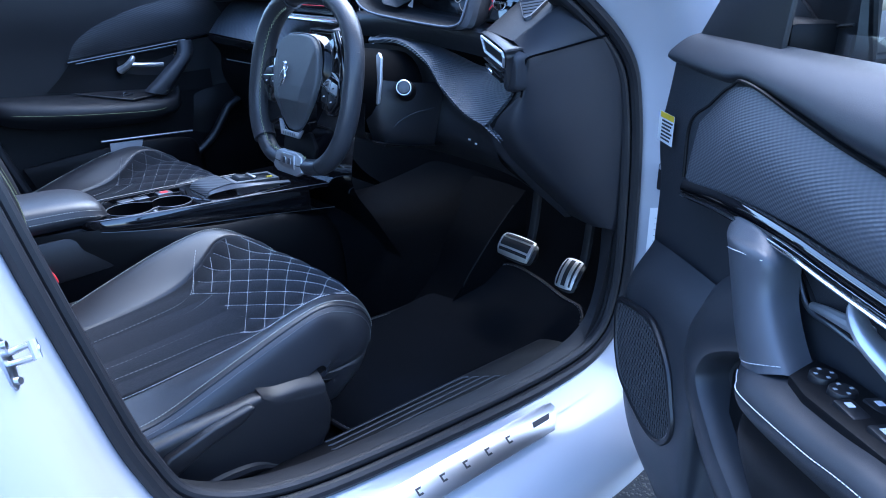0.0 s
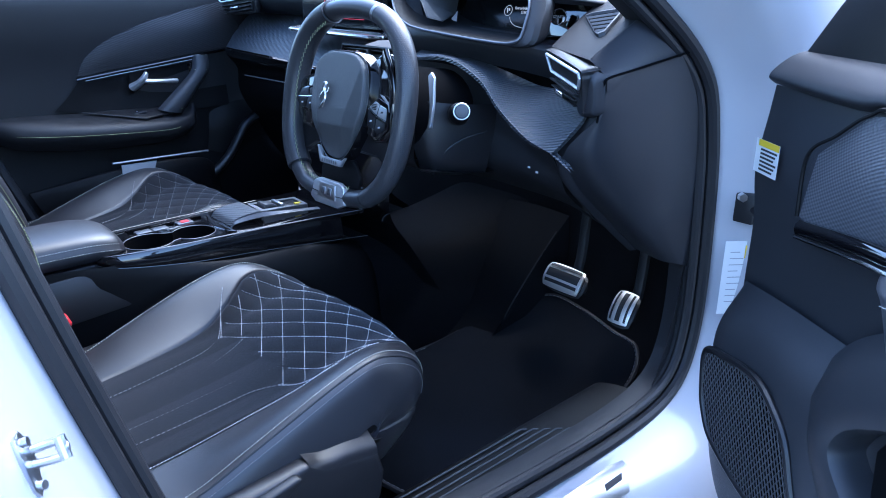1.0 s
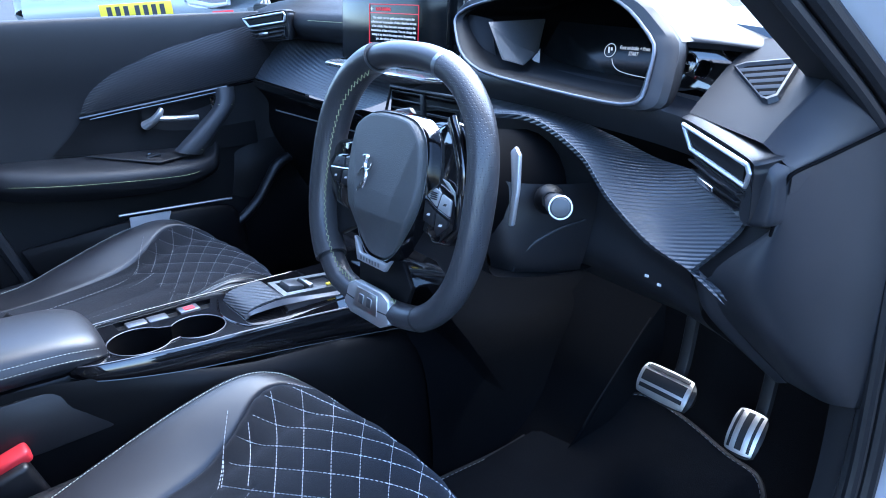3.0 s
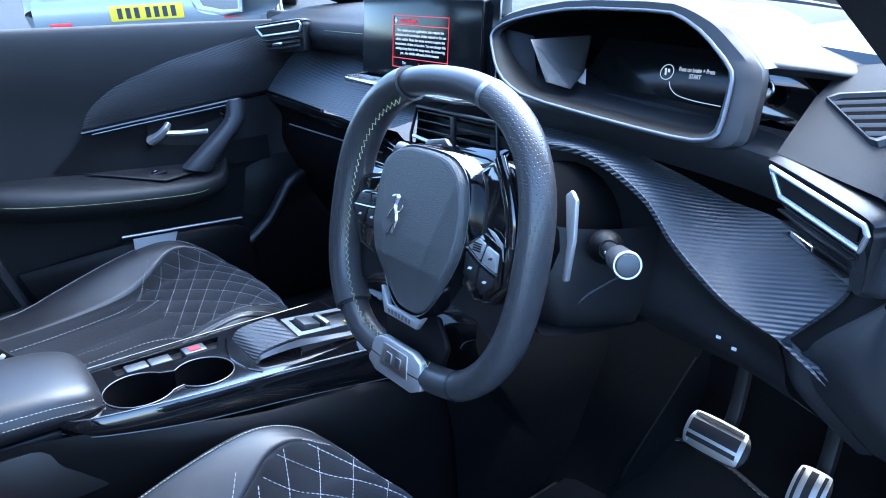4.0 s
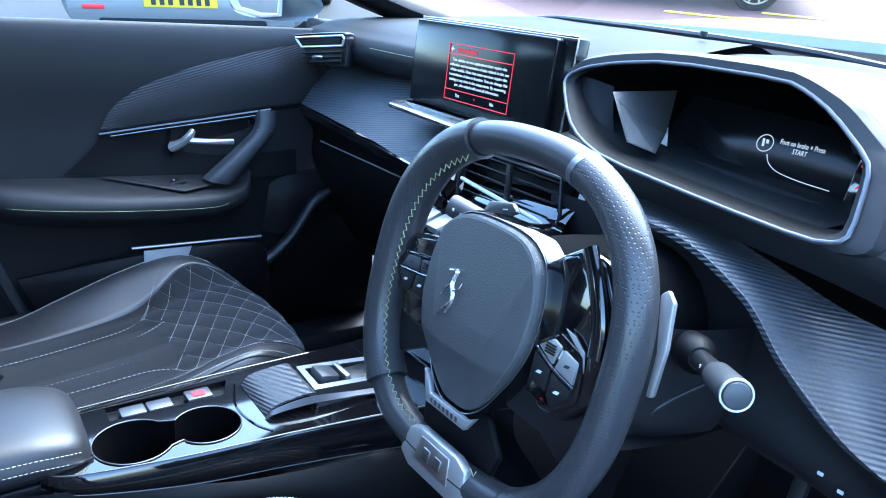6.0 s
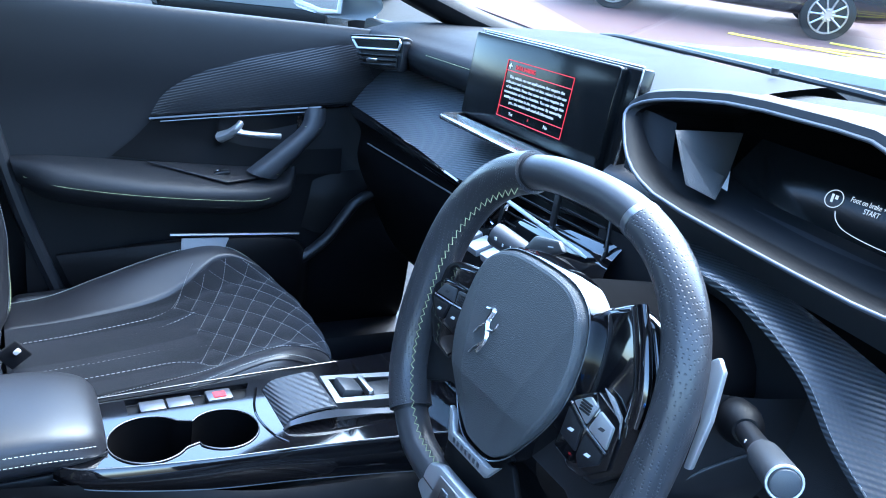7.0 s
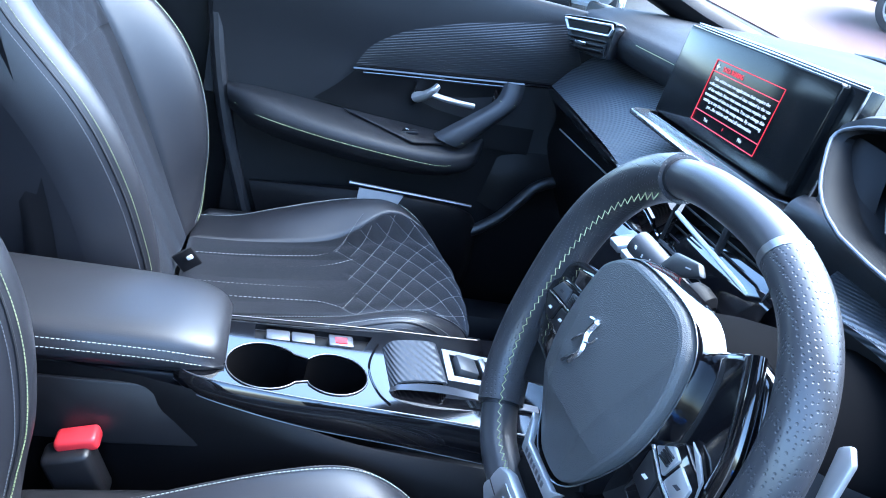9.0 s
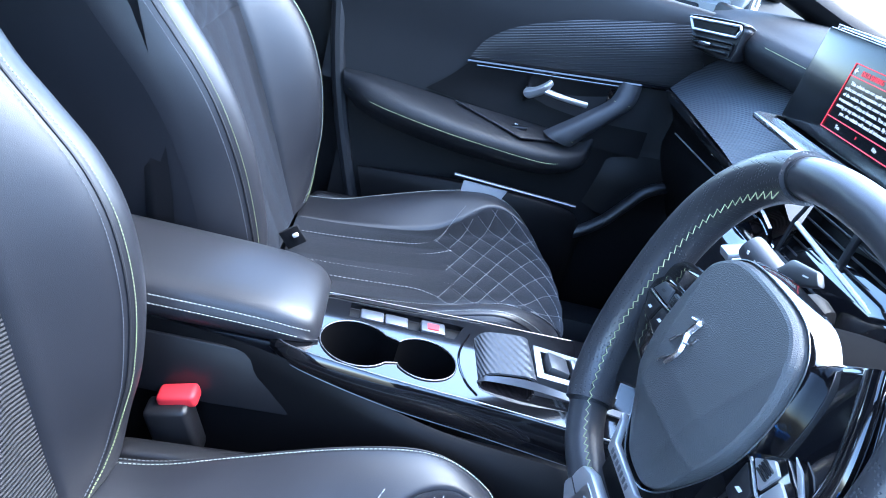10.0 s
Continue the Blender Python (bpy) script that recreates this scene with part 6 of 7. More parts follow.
    for s, k in ((-1, 0.87), (1, 0.81 if far else 0.735)):
        d = 0.036 if s < 0 else -0.036
        e = [(0.015, -0.14), (0.05, -0.06), (0.12, -0.015), (0.3, 0.0), (0.7, 0.0), (0.98, -0.03)]
        row("stitching", back, [(u, s * (k + o)) for u, o in e], GREENTHREAD, 110, 0.0028, 0.0014, 0.0008)
        row("stitching", back, [(u, s * (k + d + o)) for u, o in e], GREYTHREAD, 110, 0.0028, 0.0016)
        p, nn = back.line([(u, s * (k + d / 2 + o)) for u, o in e], 90, 0.0004)
        part("piping", tube(p, 0.0014, 6), RUBBER, t, "dark piped seam")
    row("stitching", back, [(0.03, -0.51), (0.15, -0.51), (0.3, -0.51)], PALETHREAD, 50)
    # base with the side cover
    part("frame", box((-0.27, 0.0, 0.545), (0.32, 0.42, 0.10), 0.02), DARK, t, "black seat frame")
    for s in (-1, 1):
        ry_ = -0.222 if s < 0 else 0.19
        part("rail", box((-0.15, ry_, 0.452), (0.66, 0.030, 0.020), 0.003), DARK, t, "black seat rail")
        for dy in (-0.009, 0.009):
            part("rail_strip", box((0.06, ry_ + dy, 0.4632), (0.22, 0.003, 0.002), 0), BRUSHED, t, "bare steel rail edge")
        part("rail_foot", box((0.155, ry_, 0.466), (0.030, 0.024, 0.012), 0.003), BRUSHED, t, "steel rail end")
        cover = [(-0.48, 0.60), (-0.44, 0.655), (-0.30, 0.664), (-0.262, 0.668), (-0.238, 0.652), (-0.156, 0.638), (-0.146, 0.60), (-0.152, 0.565), (-0.18, 0.52), (-0.215, 0.497), (-0.40, 0.50), (-0.48, 0.55)]
        cov = part("side_cover", slab([(x, s * 0.240, z) for x, z in cover], (0, s * 0.030, 0), 0.010, 3), PLASTIC, t, "moulded black side cover")
        part("cover_ledge", skin([[(x0, s * 0.269, z0), (x0 * 0.6 + x1 * 0.4, s * 0.262, z0 * 0.55 + z1 * 0.45), (x1, s * 0.236, z1)] for x0, z0, x1, z1 in ((-0.262, 0.664, -0.262, 0.672), (-0.240, 0.649, -0.232, 0.668), (-0.20, 0.642, -0.192, 0.668), (-0.158, 0.634, -0.156, 0.662))], 16, 8), PLASTIC, cov, "sloping ledge of the side cover")
        part("cover_fold", tube(cr([(-0.43, s * 0.268, 0.545), (-0.36, s * 0.270, 0.562), (-0.29, s * 0.270, 0.560), (-0.245, s * 0.269, 0.540)], 20), lambda k: 0.003 + 0.006 * math.sin(math.pi * k), 8), PLASTIC, cov)
    part("adjust_lever", slab([(x, -0.268, z) for x, z in ((-0.435, 0.612), (-0.405, 0.640), (-0.34, 0.658), (-0.285, 0.668), (-0.278, 0.662), (-0.30, 0.646), (-0.35, 0.632), (-0.39, 0.612), (-0.42, 0.600))], (0, -0.016, 0), 0.005, 3), PLASTIC, t, "long black height lever")
    return t


driver = seat("front_seat", "black leather and quilted suede driver's seat with white stitching", back_pad(-0.012, 0.0, 1.0, 0.2, 1.15), THREAD, False)
driver.matrix_basis = pose(0.0, -0.345, 0.45)
passenger = seat("front_seat", "black leather and quilted suede passenger's seat with white stitching", back_pad(-0.035, 0.13, 1.0, 0.6), GREYTHREAD, True)
passenger.matrix_basis = pose(0.12, 0.385, 0.475)

tag_ = thing("seat_tag", (-0.325, 0.385, 0.71), "small dark cloth tag with a white square by the backrest", "tag")
part("cloth", box((-0.330, 0.374, 0.708), (0.036, 0.008, 0.034), 0.003, Matrix.Rotation(radians(-40), 4, "Y")), FABRIC, tag_)
part("white_square", box((-0.326, 0.367, 0.716), (0.010, 0.006, 0.007), 0.002, Matrix.Rotation(radians(-40), 4, "Y")), LABEL, tag_, "white printed square")

# ---- passenger's door ----
pd = thing("passenger_door", (0.0, 0.72, 0.5), "closed passenger's door with ribbed trim and a chrome handle", "door", kind="structure")
part("upper_panel", skin([[(x, 0.735, 1.170 + b), (x, 0.700, 1.192 + b), (x, 0.668, 1.185 + b), (x, 0.668, 1.12), (x, 0.685, 1.02), (x, 0.69, 0.93), (x, 0.688, 0.90)] for x, b in ((-0.36, 0.006), (-0.2, 0.008), (0.1, 0.012), (0.36, 0.014), (0.44, 0.012))], 40, 40), DIMSKIN, pd, "soft grained door panel")
trim_top = np.array(cr([(-0.092, 1.010), (-0.075, 1.046), (-0.045, 1.074), (0.0, 1.100), (0.08, 1.130), (0.18, 1.156), (0.27, 1.174), (0.352, 1.182)], 80))
def door_y(z):
    return float(np.interp(z, [0.90, 0.93, 1.02, 1.12, 1.185], [0.688, 0.69, 0.685, 0.668, 0.668]))
rows = []
for k in np.linspace(0, 1, 60):
    x = -0.092 + 0.444 * k
    zt = min(np.interp(x, trim_top[:, 0], trim_top[:, 1]), 1.182 - max(0, x - 0.30) * 1.6)
    zb = np.interp(x, [-0.088, 0.06, 0.2, 0.31, 0.352], [1.010, 1.030, 1.048, 1.060, 1.10])
    rows.append([(x, door_y(zb + (zt - zb) * j) - 0.004 - 0.004 * math.sin(math.pi * j) * min(1, 8 * k), zb + (zt - zb) * j) for j in np.linspace(0, 1, 14)])
part("ribbed_trim", grid(rows), CARB_DOOR, pd, "dark ribbed trim panel")
part("gloss_strip", tube([(x, door_y(z) - 0.004, z) for x, z in ((-0.095, 1.002), (0.0, 1.014), (0.1, 1.026), (0.2, 1.039), (0.32, 1.054))], 0.0045, 8, ry=0.004), GLOSS, pd)
part("chrome_strip", tube([(x, door_y(z) - 0.0065, z) for x, z in ((-0.075, 0.9985), (0.0, 1.008), (0.06, 1.015), (0.14, 1.024), (0.22, 1.034))], 0.0010, 8), DULL, pd, "thin chrome strip")
part("inner_panel", skin([[(-0.158, 0.682, 0.930), (-0.12, 0.682, 0.965), (-0.09, 0.682, 1.0)], [(0.0, 0.683, 0.915), (0.0, 0.688, 0.965), (0.0, 0.684, 1.008)], [(0.15, 0.683, 0.90), (0.15, 0.690, 0.96), (0.15, 0.684, 1.02)], [(0.30, 0.683, 0.90), (0.30, 0.69, 0.97), (0.30, 0.684, 1.045)]], 20, 10), DARK, pd, "matt black handle panel")
bowl = part("handle_bowl", skin([[(0.03, 0.680, 0.955), (0.03, 0.680, 0.985), (0.03, 0.680, 1.012)], [(0.06, 0.695, 0.955), (0.06, 0.72, 0.985), (0.06, 0.695, 1.014)], [(0.16, 0.695, 0.955), (0.16, 0.72, 0.985), (0.16, 0.695, 1.020)], [(0.20, 0.680, 0.955), (0.20, 0.680, 0.985), (0.20, 0.680, 1.022)]], 16, 12), GLOSS, pd)
part("release_handle", joined(tube(cr([(0.040, 0.685, 0.972), (0.052, 0.672, 0.982), (0.064, 0.664, 0.996), (0.072, 0.668, 1.006)], 14), lambda k: 0.019 - 0.010 * k, 12, ry=lambda k: 0.011 - 0.005 * k),
                              tube(cr([(0.062, 0.668, 0.988), (0.09, 0.664, 0.985), (0.125, 0.668, 0.982), (0.155, 0.674, 0.980)], 14), lambda k: 0.0095 - 0.005 * k, 12, ry=0.006)), SATIN, pd, "satin silver release handle")
part("pull_handle", skin([[(0.205, 0.678, 1.043), (0.214, 0.668, 1.043), (0.234, 0.666, 1.043), (0.249, 0.676, 1.043)],
                          [(0.194, 0.668, 1.006), (0.203, 0.654, 1.006), (0.226, 0.652, 1.004), (0.241, 0.664, 1.002)],
                          [(0.148, 0.660, 0.966), (0.157, 0.642, 0.964), (0.184, 0.640, 0.959), (0.199, 0.656, 0.956)],
                          [(0.100, 0.654, 0.928), (0.110, 0.636, 0.924), (0.140, 0.634, 0.917), (0.158, 0.650, 0.911)],
                          [(0.084, 0.654, 0.914), (0.094, 0.636, 0.910), (0.126, 0.634, 0.902), (0.146, 0.650, 0.897)]], 30, 16), LITSKIN, pd, "broad padded pull handle")
for p0, p1 in (((0.198, 0.656, 1.0065), (0.232, 0.6535, 1.004)), ((0.104, 0.637, 0.920), (0.146, 0.6345, 0.911))):
    part("pull_stitching", stitches([Vector(p0).lerp(Vector(p1), k) for k in np.linspace(0, 1, 8)], [(0, -1, 0)] * 8), GREENTHREAD, pd)
part("arm_rest", skin([[(-0.318, 0.688, 0.925), (-0.318, 0.675, 0.922), (-0.316, 0.668, 0.912), (-0.312, 0.668, 0.895), (-0.31, 0.68, 0.88)],
                       [(-0.25, 0.685, 0.928), (-0.25, 0.650, 0.922), (-0.25, 0.630, 0.905), (-0.25, 0.628, 0.880), (-0.25, 0.65, 0.855)],
                       [(-0.10, 0.685, 0.920), (-0.10, 0.640, 0.910), (-0.10, 0.608, 0.893), (-0.10, 0.606, 0.865), (-0.10, 0.64, 0.835)],
                       [(0.08, 0.685, 0.905), (0.08, 0.640, 0.895), (0.08, 0.612, 0.882), (0.08, 0.610, 0.855), (0.08, 0.64, 0.830)],
                       [(0.17, 0.690, 0.905), (0.165, 0.660, 0.895), (0.165, 0.640, 0.885), (0.165, 0.640, 0.860), (0.165, 0.67, 0.84)],
                       [(0.20, 0.70, 0.93), (0.20, 0.69, 0.92), (0.20, 0.685, 0.905), (0.20, 0.685, 0.88), (0.20, 0.69, 0.86)]], 50, 20), DIMSKIN, pd, "padded leather armrest")
part("armrest_stitching", stitches(cr([(-0.30, 0.656, 0.897), (-0.24, 0.6235, 0.888), (-0.10, 0.6015, 0.877), (0.08, 0.6055, 0.866), (0.145, 0.627, 0.870)], 70), [(0, -1, 0)] * 70, length=0.004, gap=0.0012), GREENTHREAD, pd, "pale green stitching")
part("switch_panel", slab([(-0.10, 0.672, 0.921), (0.04, 0.620, 0.896), (0.115, 0.645, 0.900), (0.10, 0.676, 0.912)], (0, 0, 0.004), 0.001), PLASTIC, pd)
wk = part("window_key", box((0.035, 0.650, 0.910), (0.032, 0.016, 0.008), 0.003, Matrix.Rotation(radians(-8), 4, "Y")), PLASTIC, pd, "black window key")
part("key_tip", box((0.028, 0.648, 0.9155), (0.008, 0.008, 0.003), 0.001), BRIGHT, wk)
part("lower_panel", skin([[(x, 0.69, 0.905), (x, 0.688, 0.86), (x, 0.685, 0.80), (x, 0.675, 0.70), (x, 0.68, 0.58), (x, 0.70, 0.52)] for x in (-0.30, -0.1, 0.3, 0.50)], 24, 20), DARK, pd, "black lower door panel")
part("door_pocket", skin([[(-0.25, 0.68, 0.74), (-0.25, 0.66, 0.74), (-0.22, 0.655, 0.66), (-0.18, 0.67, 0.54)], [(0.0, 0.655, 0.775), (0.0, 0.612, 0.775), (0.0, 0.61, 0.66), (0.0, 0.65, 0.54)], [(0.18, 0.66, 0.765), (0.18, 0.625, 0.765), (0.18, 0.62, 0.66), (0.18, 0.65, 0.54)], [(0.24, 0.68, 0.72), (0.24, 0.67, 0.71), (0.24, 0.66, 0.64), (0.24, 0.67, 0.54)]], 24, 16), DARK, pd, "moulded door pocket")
part("pocket_rail", tube([(-0.066, 0.607, 0.800), (0.05, 0.603, 0.799), (0.185, 0.600, 0.797)], 0.0040, 8, ry=0.003), DULL, pd, "satin metal pocket rail")
part("pocket_card", slab([(-0.045, 0.606, 0.792), (0.045, 0.604, 0.792), (0.035, 0.604, 0.765), (-0.045, 0.606, 0.760)], (0, 0.003, 0), 0.0008), GREY, pd, "pale panel below the rail")
part("speaker_rib", tube(cr([(0.08, 0.655, 0.690), (0.197, 0.652, 0.712), (0.262, 0.652, 0.755), (0.302, 0.654, 0.805), (0.332, 0.657, 0.842), (0.380, 0.660, 0.864), (0.45, 0.665, 0.866), (0.55, 0.67, 0.85)], 50), 0.014, 12, ry=0.012), PLASTIC, pd, "rounded edge of the speaker bulge")
part("speaker_bulge", skin([[(0.24, 0.690, 0.885), (0.23, 0.680, 0.84), (0.22, 0.682, 0.78)], [(0.31, 0.684, 0.907), (0.29, 0.668, 0.85), (0.27, 0.670, 0.77)], [(0.39, 0.684, 0.908), (0.38, 0.668, 0.87), (0.36, 0.668, 0.80)], [(0.48, 0.690, 0.888), (0.48, 0.680, 0.86), (0.48, 0.676, 0.80)]], 20, 14), DARK, pd, "moulded bulge above the speaker")
part("window_seal", tube([(x, 0.712, 1.188 + 0.012 * (x + 0.5)) for x in np.linspace(-0.37, 0.5, 12)], 0.007, 8), RUBBER, pd)
part("rear_edge_seal", tube(cr([(-0.375, 0.70, 1.2), (-0.345, 0.692, 0.99), (-0.305, 0.685, 0.83), (-0.245, 0.68, 0.66), (-0.20, 0.675, 0.55)], 24), 0.014, 10), RUBBER, pd, "black door seal")

wm_ = thing("wing_mirror", (0.45, 0.98, 1.2), "white door mirror outside the passenger's window", "wing mirror")
part("shell", skin([[(0.40, 0.84, 1.215), (0.43, 0.84, 1.25), (0.40, 0.84, 1.29)], [(0.35, 0.92, 1.208), (0.45, 0.92, 1.26), (0.35, 0.92, 1.34)], [(0.30, 1.04, 1.215), (0.42, 1.04, 1.27), (0.30, 1.04, 1.35)], [(0.29, 1.08, 1.25), (0.34, 1.08, 1.28), (0.29, 1.08, 1.32)]], 18, 18), SILVER, wm_, "painted mirror shell")
mg = [(0.352, 0.905, 1.222), (0.33, 0.96, 1.216), (0.300, 1.035, 1.224), (0.288, 1.07, 1.255), (0.295, 1.05, 1.335), (0.355, 0.90, 1.325)]
part("mirror_glass", slab(mg, (0.006, 0.003, 0), 0.001), material("mirror", (0.85, 0.87, 0.88), 0.03, metal=1.0, mottle=0.02), wm_, "mirror glass")
part("glass_rim", tube(mg, 0.006, 8, closed=True), PAINT, wm_, "pale painted rim")
part("foot", box((0.42, 0.79, 1.205), (0.06, 0.12, 0.035), 0.010), DARK, wm_)

# ---- driver's open door ----
OPEN = radians(53)
DM = Matrix(((-math.cos(OPEN), -math.sin(OPEN), 0, 0.281), (-math.sin(OPEN), math.cos(OPEN), 0, -0.885), (0, 0, 1, 0), (0, 0, 0, 1)))
dd = thing("driver_door", (0, 0, 0), "open driver's door with woven trim, speaker and switches", "door", kind="structure", m=DM)
def dpart(name, bm, mat_, label="", parent=None):
    bm.transform(DM)
    return part(name, bm, mat_, parent or dd, label)
# local axes: along the door from the hinge, out of its trim, up
dpart("outer_skin", skin([[(u, -0.10, 0.42), (u, -0.16, 0.6), (u, -0.17, 0.9), (u, -0.10, 1.12)] for u in (-0.06, 0.5, 1.0)], 10, 12, 0.01), PAINT, "white painted outer skin")
dpart("front_edge", skin([[(-0.055, -0.12, 0.42), (-0.035, -0.03, 0.44), (-0.005, 0.0, 0.5)], [(-0.05, -0.14, 0.8), (-0.035, -0.04, 0.8), (-0.012, 0.0, 0.8)], [(-0.03, -0.12, 1.1), (-0.015, -0.04, 1.1), (0.005, -0.005, 1.1)]], 12, 10), DARK)
ledge_low = [(-0.01, 1.108), (0.09, 1.104), (0.17, 1.103), (0.22, 1.110), (0.32, 1.098), (0.46, 1.076), (0.70, 1.052), (1.0, 1.03)]
dpart("ledge", skin([[(u, -0.085, 1.132), (u, -0.050, 1.147), (u, -0.018, 1.143), (u, 0.004 + 0.3 * (1.112 - wl), wl + 0.62 * (1.140 - wl)), (u, 0.012 + 0.3 * (1.112 - wl), wl + 0.25 * (1.140 - wl)), (u, 0.004, wl)] for u, wl in ledge_low], 30, 24), LITSKIN, "soft window ledge")
dpart("upper_panel", skin([[(u, -0.004, 1.105), (u, 0.0, 1.07), (u, 0.008, 1.0), (u, 0.0, 0.93), (u, 0.0, 0.85), (u, 0.0, 0.80)] for u in (-0.02, 0.3, 0.6, 1.0)], 20, 30), LITSKIN, "grained door panel")
rows = []
for u in np.linspace(0.118, 0.95, 60):
    wt = np.interp(u, [0.118, 0.194, 0.243, 0.45, 0.95], [1.047, 1.102, 1.110, 1.078, 1.03])
    wb = np.interp(u, [0.095, 0.14, 0.26, 0.39, 0.53, 0.95], [0.978, 0.972, 0.991, 0.998, 0.996, 0.994])
    rows.append([(u, 0.012 + 0.012 * math.sin(math.pi * j) * min(1, (u - 0.11) * 8) + 0.010 * (1 - j), wb + (wt - wb) * j) for j in np.linspace(0, 1, 16)])
dpart("woven_trim", grid(rows), CARB_LIT, "dark woven-look trim panel")
seam_ = cr([(0.116, 0.024, 0.975), (0.1165, 0.0235, 1.045), (0.155, 0.018, 1.076), (0.194, 0.014, 1.103), (0.243, 0.014, 1.111), (0.45, 0.014, 1.079), (0.95, 0.014, 1.031)], 60)
dpart("trim_seam", tube(seam_, 0.0022, 6), DARK)
dpart("gloss_strip", tube(cr([(0.128, 0.024, 0.964), (0.259, 0.030, 0.983), (0.391, 0.032, 0.990), (0.533, 0.032, 0.988), (0.95, 0.03, 0.986)], 30), 0.008, 10, ry=0.010), GLOSS, "gloss black strip")
dpart("chrome_strip", tube(cr([(0.132, 0.032, 0.956), (0.259, 0.038, 0.973), (0.391, 0.040, 0.980), (0.533, 0.040, 0.978), (0.95, 0.038, 0.976)], 30), 0.0022, 8), BRIGHT, "thin chrome strip")
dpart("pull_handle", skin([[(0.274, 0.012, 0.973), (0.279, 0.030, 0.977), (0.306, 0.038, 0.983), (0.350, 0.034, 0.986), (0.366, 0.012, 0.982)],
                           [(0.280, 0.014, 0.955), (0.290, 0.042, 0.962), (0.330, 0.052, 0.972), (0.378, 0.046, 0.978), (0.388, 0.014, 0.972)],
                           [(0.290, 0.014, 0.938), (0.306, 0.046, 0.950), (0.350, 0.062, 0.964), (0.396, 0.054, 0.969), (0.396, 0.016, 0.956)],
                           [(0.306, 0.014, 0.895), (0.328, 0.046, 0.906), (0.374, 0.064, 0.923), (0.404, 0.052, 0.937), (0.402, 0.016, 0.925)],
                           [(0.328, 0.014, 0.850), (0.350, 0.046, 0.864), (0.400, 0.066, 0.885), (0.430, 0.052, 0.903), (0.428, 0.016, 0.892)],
                           [(0.345, 0.014, 0.825), (0.372, 0.046, 0.840), (0.424, 0.066, 0.864), (0.456, 0.052, 0.880), (0.456, 0.016, 0.872)]], 40, 30), LITGRIP, "broad padded pull handle")
for pts in ([(0.306, 0.0475, 0.950), (0.350, 0.0635, 0.964), (0.396, 0.0555, 0.969)], [(0.366, 0.0475, 0.848), (0.418, 0.0675, 0.872), (0.452, 0.0535, 0.886)]):
    q = cr(pts, 20)
    dpart("pull_stitching", stitches(q, [(0, 1, 0)] * 20, length=0.004, gap=0.001, w=0.0008), THREAD)
dpart("handle_bowl", skin([[(0.362, 0.004, 0.958), (0.385, 0.004, 0.942), (0.407, 0.004, 0.922)], [(0.395, -0.02, 0.968), (0.41, -0.035, 0.948), (0.425, -0.02, 0.926)], [(0.46, -0.02, 0.975), (0.46, -0.04, 0.955), (0.47, -0.02, 0.930)], [(0.56, 0.004, 0.985), (0.56, 0.004, 0.955), (0.56, 0.004, 0.93)]], 16, 14), DARK, "dark handle bowl")
dpart("bowl_edge", tube(cr([(0.352, 0.006, 0.962), (0.378, 0.007, 0.944), (0.405, 0.008, 0.922), (0.45, 0.009, 0.924), (0.50, 0.01, 0.925)], 20), 0.0028, 8), DULL, "thin silver edge")
dpart("release_handle", joined(tube(cr([(0.535, 0.006, 0.925), (0.510, 0.020, 0.943), (0.493, 0.022, 0.957), (0.482, 0.014, 0.966)], 14), lambda k: 0.015 - 0.008 * k, 14, ry=lambda k: 0.010 - 0.005 * k),
                               tube(cr([(0.505, 0.018, 0.947), (0.470, 0.014, 0.940), (0.435, 0.010, 0.933), (0.408, 0.006, 0.926)], 14), lambda k: 0.008 - 0.004 * k, 10)), SATIN, "satin silver release handle")
dpart("arm_rest", skin([[(0.368, 0.0, 0.850), (0.368, 0.03, 0.853), (0.370, 0.045, 0.848), (0.372, 0.048, 0.835), (0.378, 0.03, 0.82)],
                        [(0.405, 0.0, 0.868), (0.405, 0.045, 0.866), (0.408, 0.066, 0.858), (0.410, 0.070, 0.838), (0.415, 0.045, 0.81)],
                        [(0.445, 0.0, 0.874), (0.445, 0.055, 0.873), (0.447, 0.080, 0.864), (0.450, 0.085, 0.842), (0.455, 0.05, 0.805)],
                        [(0.55, 0.0, 0.884), (0.55, 0.055, 0.886), (0.55, 0.082, 0.880), (0.55, 0.087, 0.858), (0.55, 0.05, 0.815)],
                        [(0.65, 0.0, 0.899), (0.65, 0.055, 0.903), (0.65, 0.082, 0.898), (0.65, 0.087, 0.876), (0.65, 0.05, 0.83)],
                        [(0.95, 0.0, 0.93), (0.95, 0.055, 0.934), (0.95, 0.082, 0.929), (0.95, 0.087, 0.907), (0.95, 0.05, 0.86)]], 40, 24), LITSKIN, "padded leather armrest")
dpart("armrest_stitching", stitches(cr([(0.385, 0.058, 0.845), (0.412, 0.0725, 0.850), (0.447, 0.0865, 0.855), (0.55, 0.0885, 0.870), (0.65, 0.0885, 0.888), (0.94, 0.0885, 0.918)], 70), [(0, 1, 0)] * 70, length=0.004, gap=0.001, w=0.0008), THREAD)
dpart("armrest_body", skin([[(0.40, 0.045, 0.83), (0.405, 0.055, 0.79), (0.42, 0.04, 0.72), (0.44, 0.02, 0.66)], [(0.47, 0.06, 0.835), (0.475, 0.070, 0.79), (0.49, 0.05, 0.72), (0.50, 0.03, 0.66)], [(0.95, 0.06, 0.89), (0.95, 0.070, 0.84), (0.95, 0.05, 0.75), (0.95, 0.03, 0.66)]], 16, 14), DARK, "dark panel under the armrest")
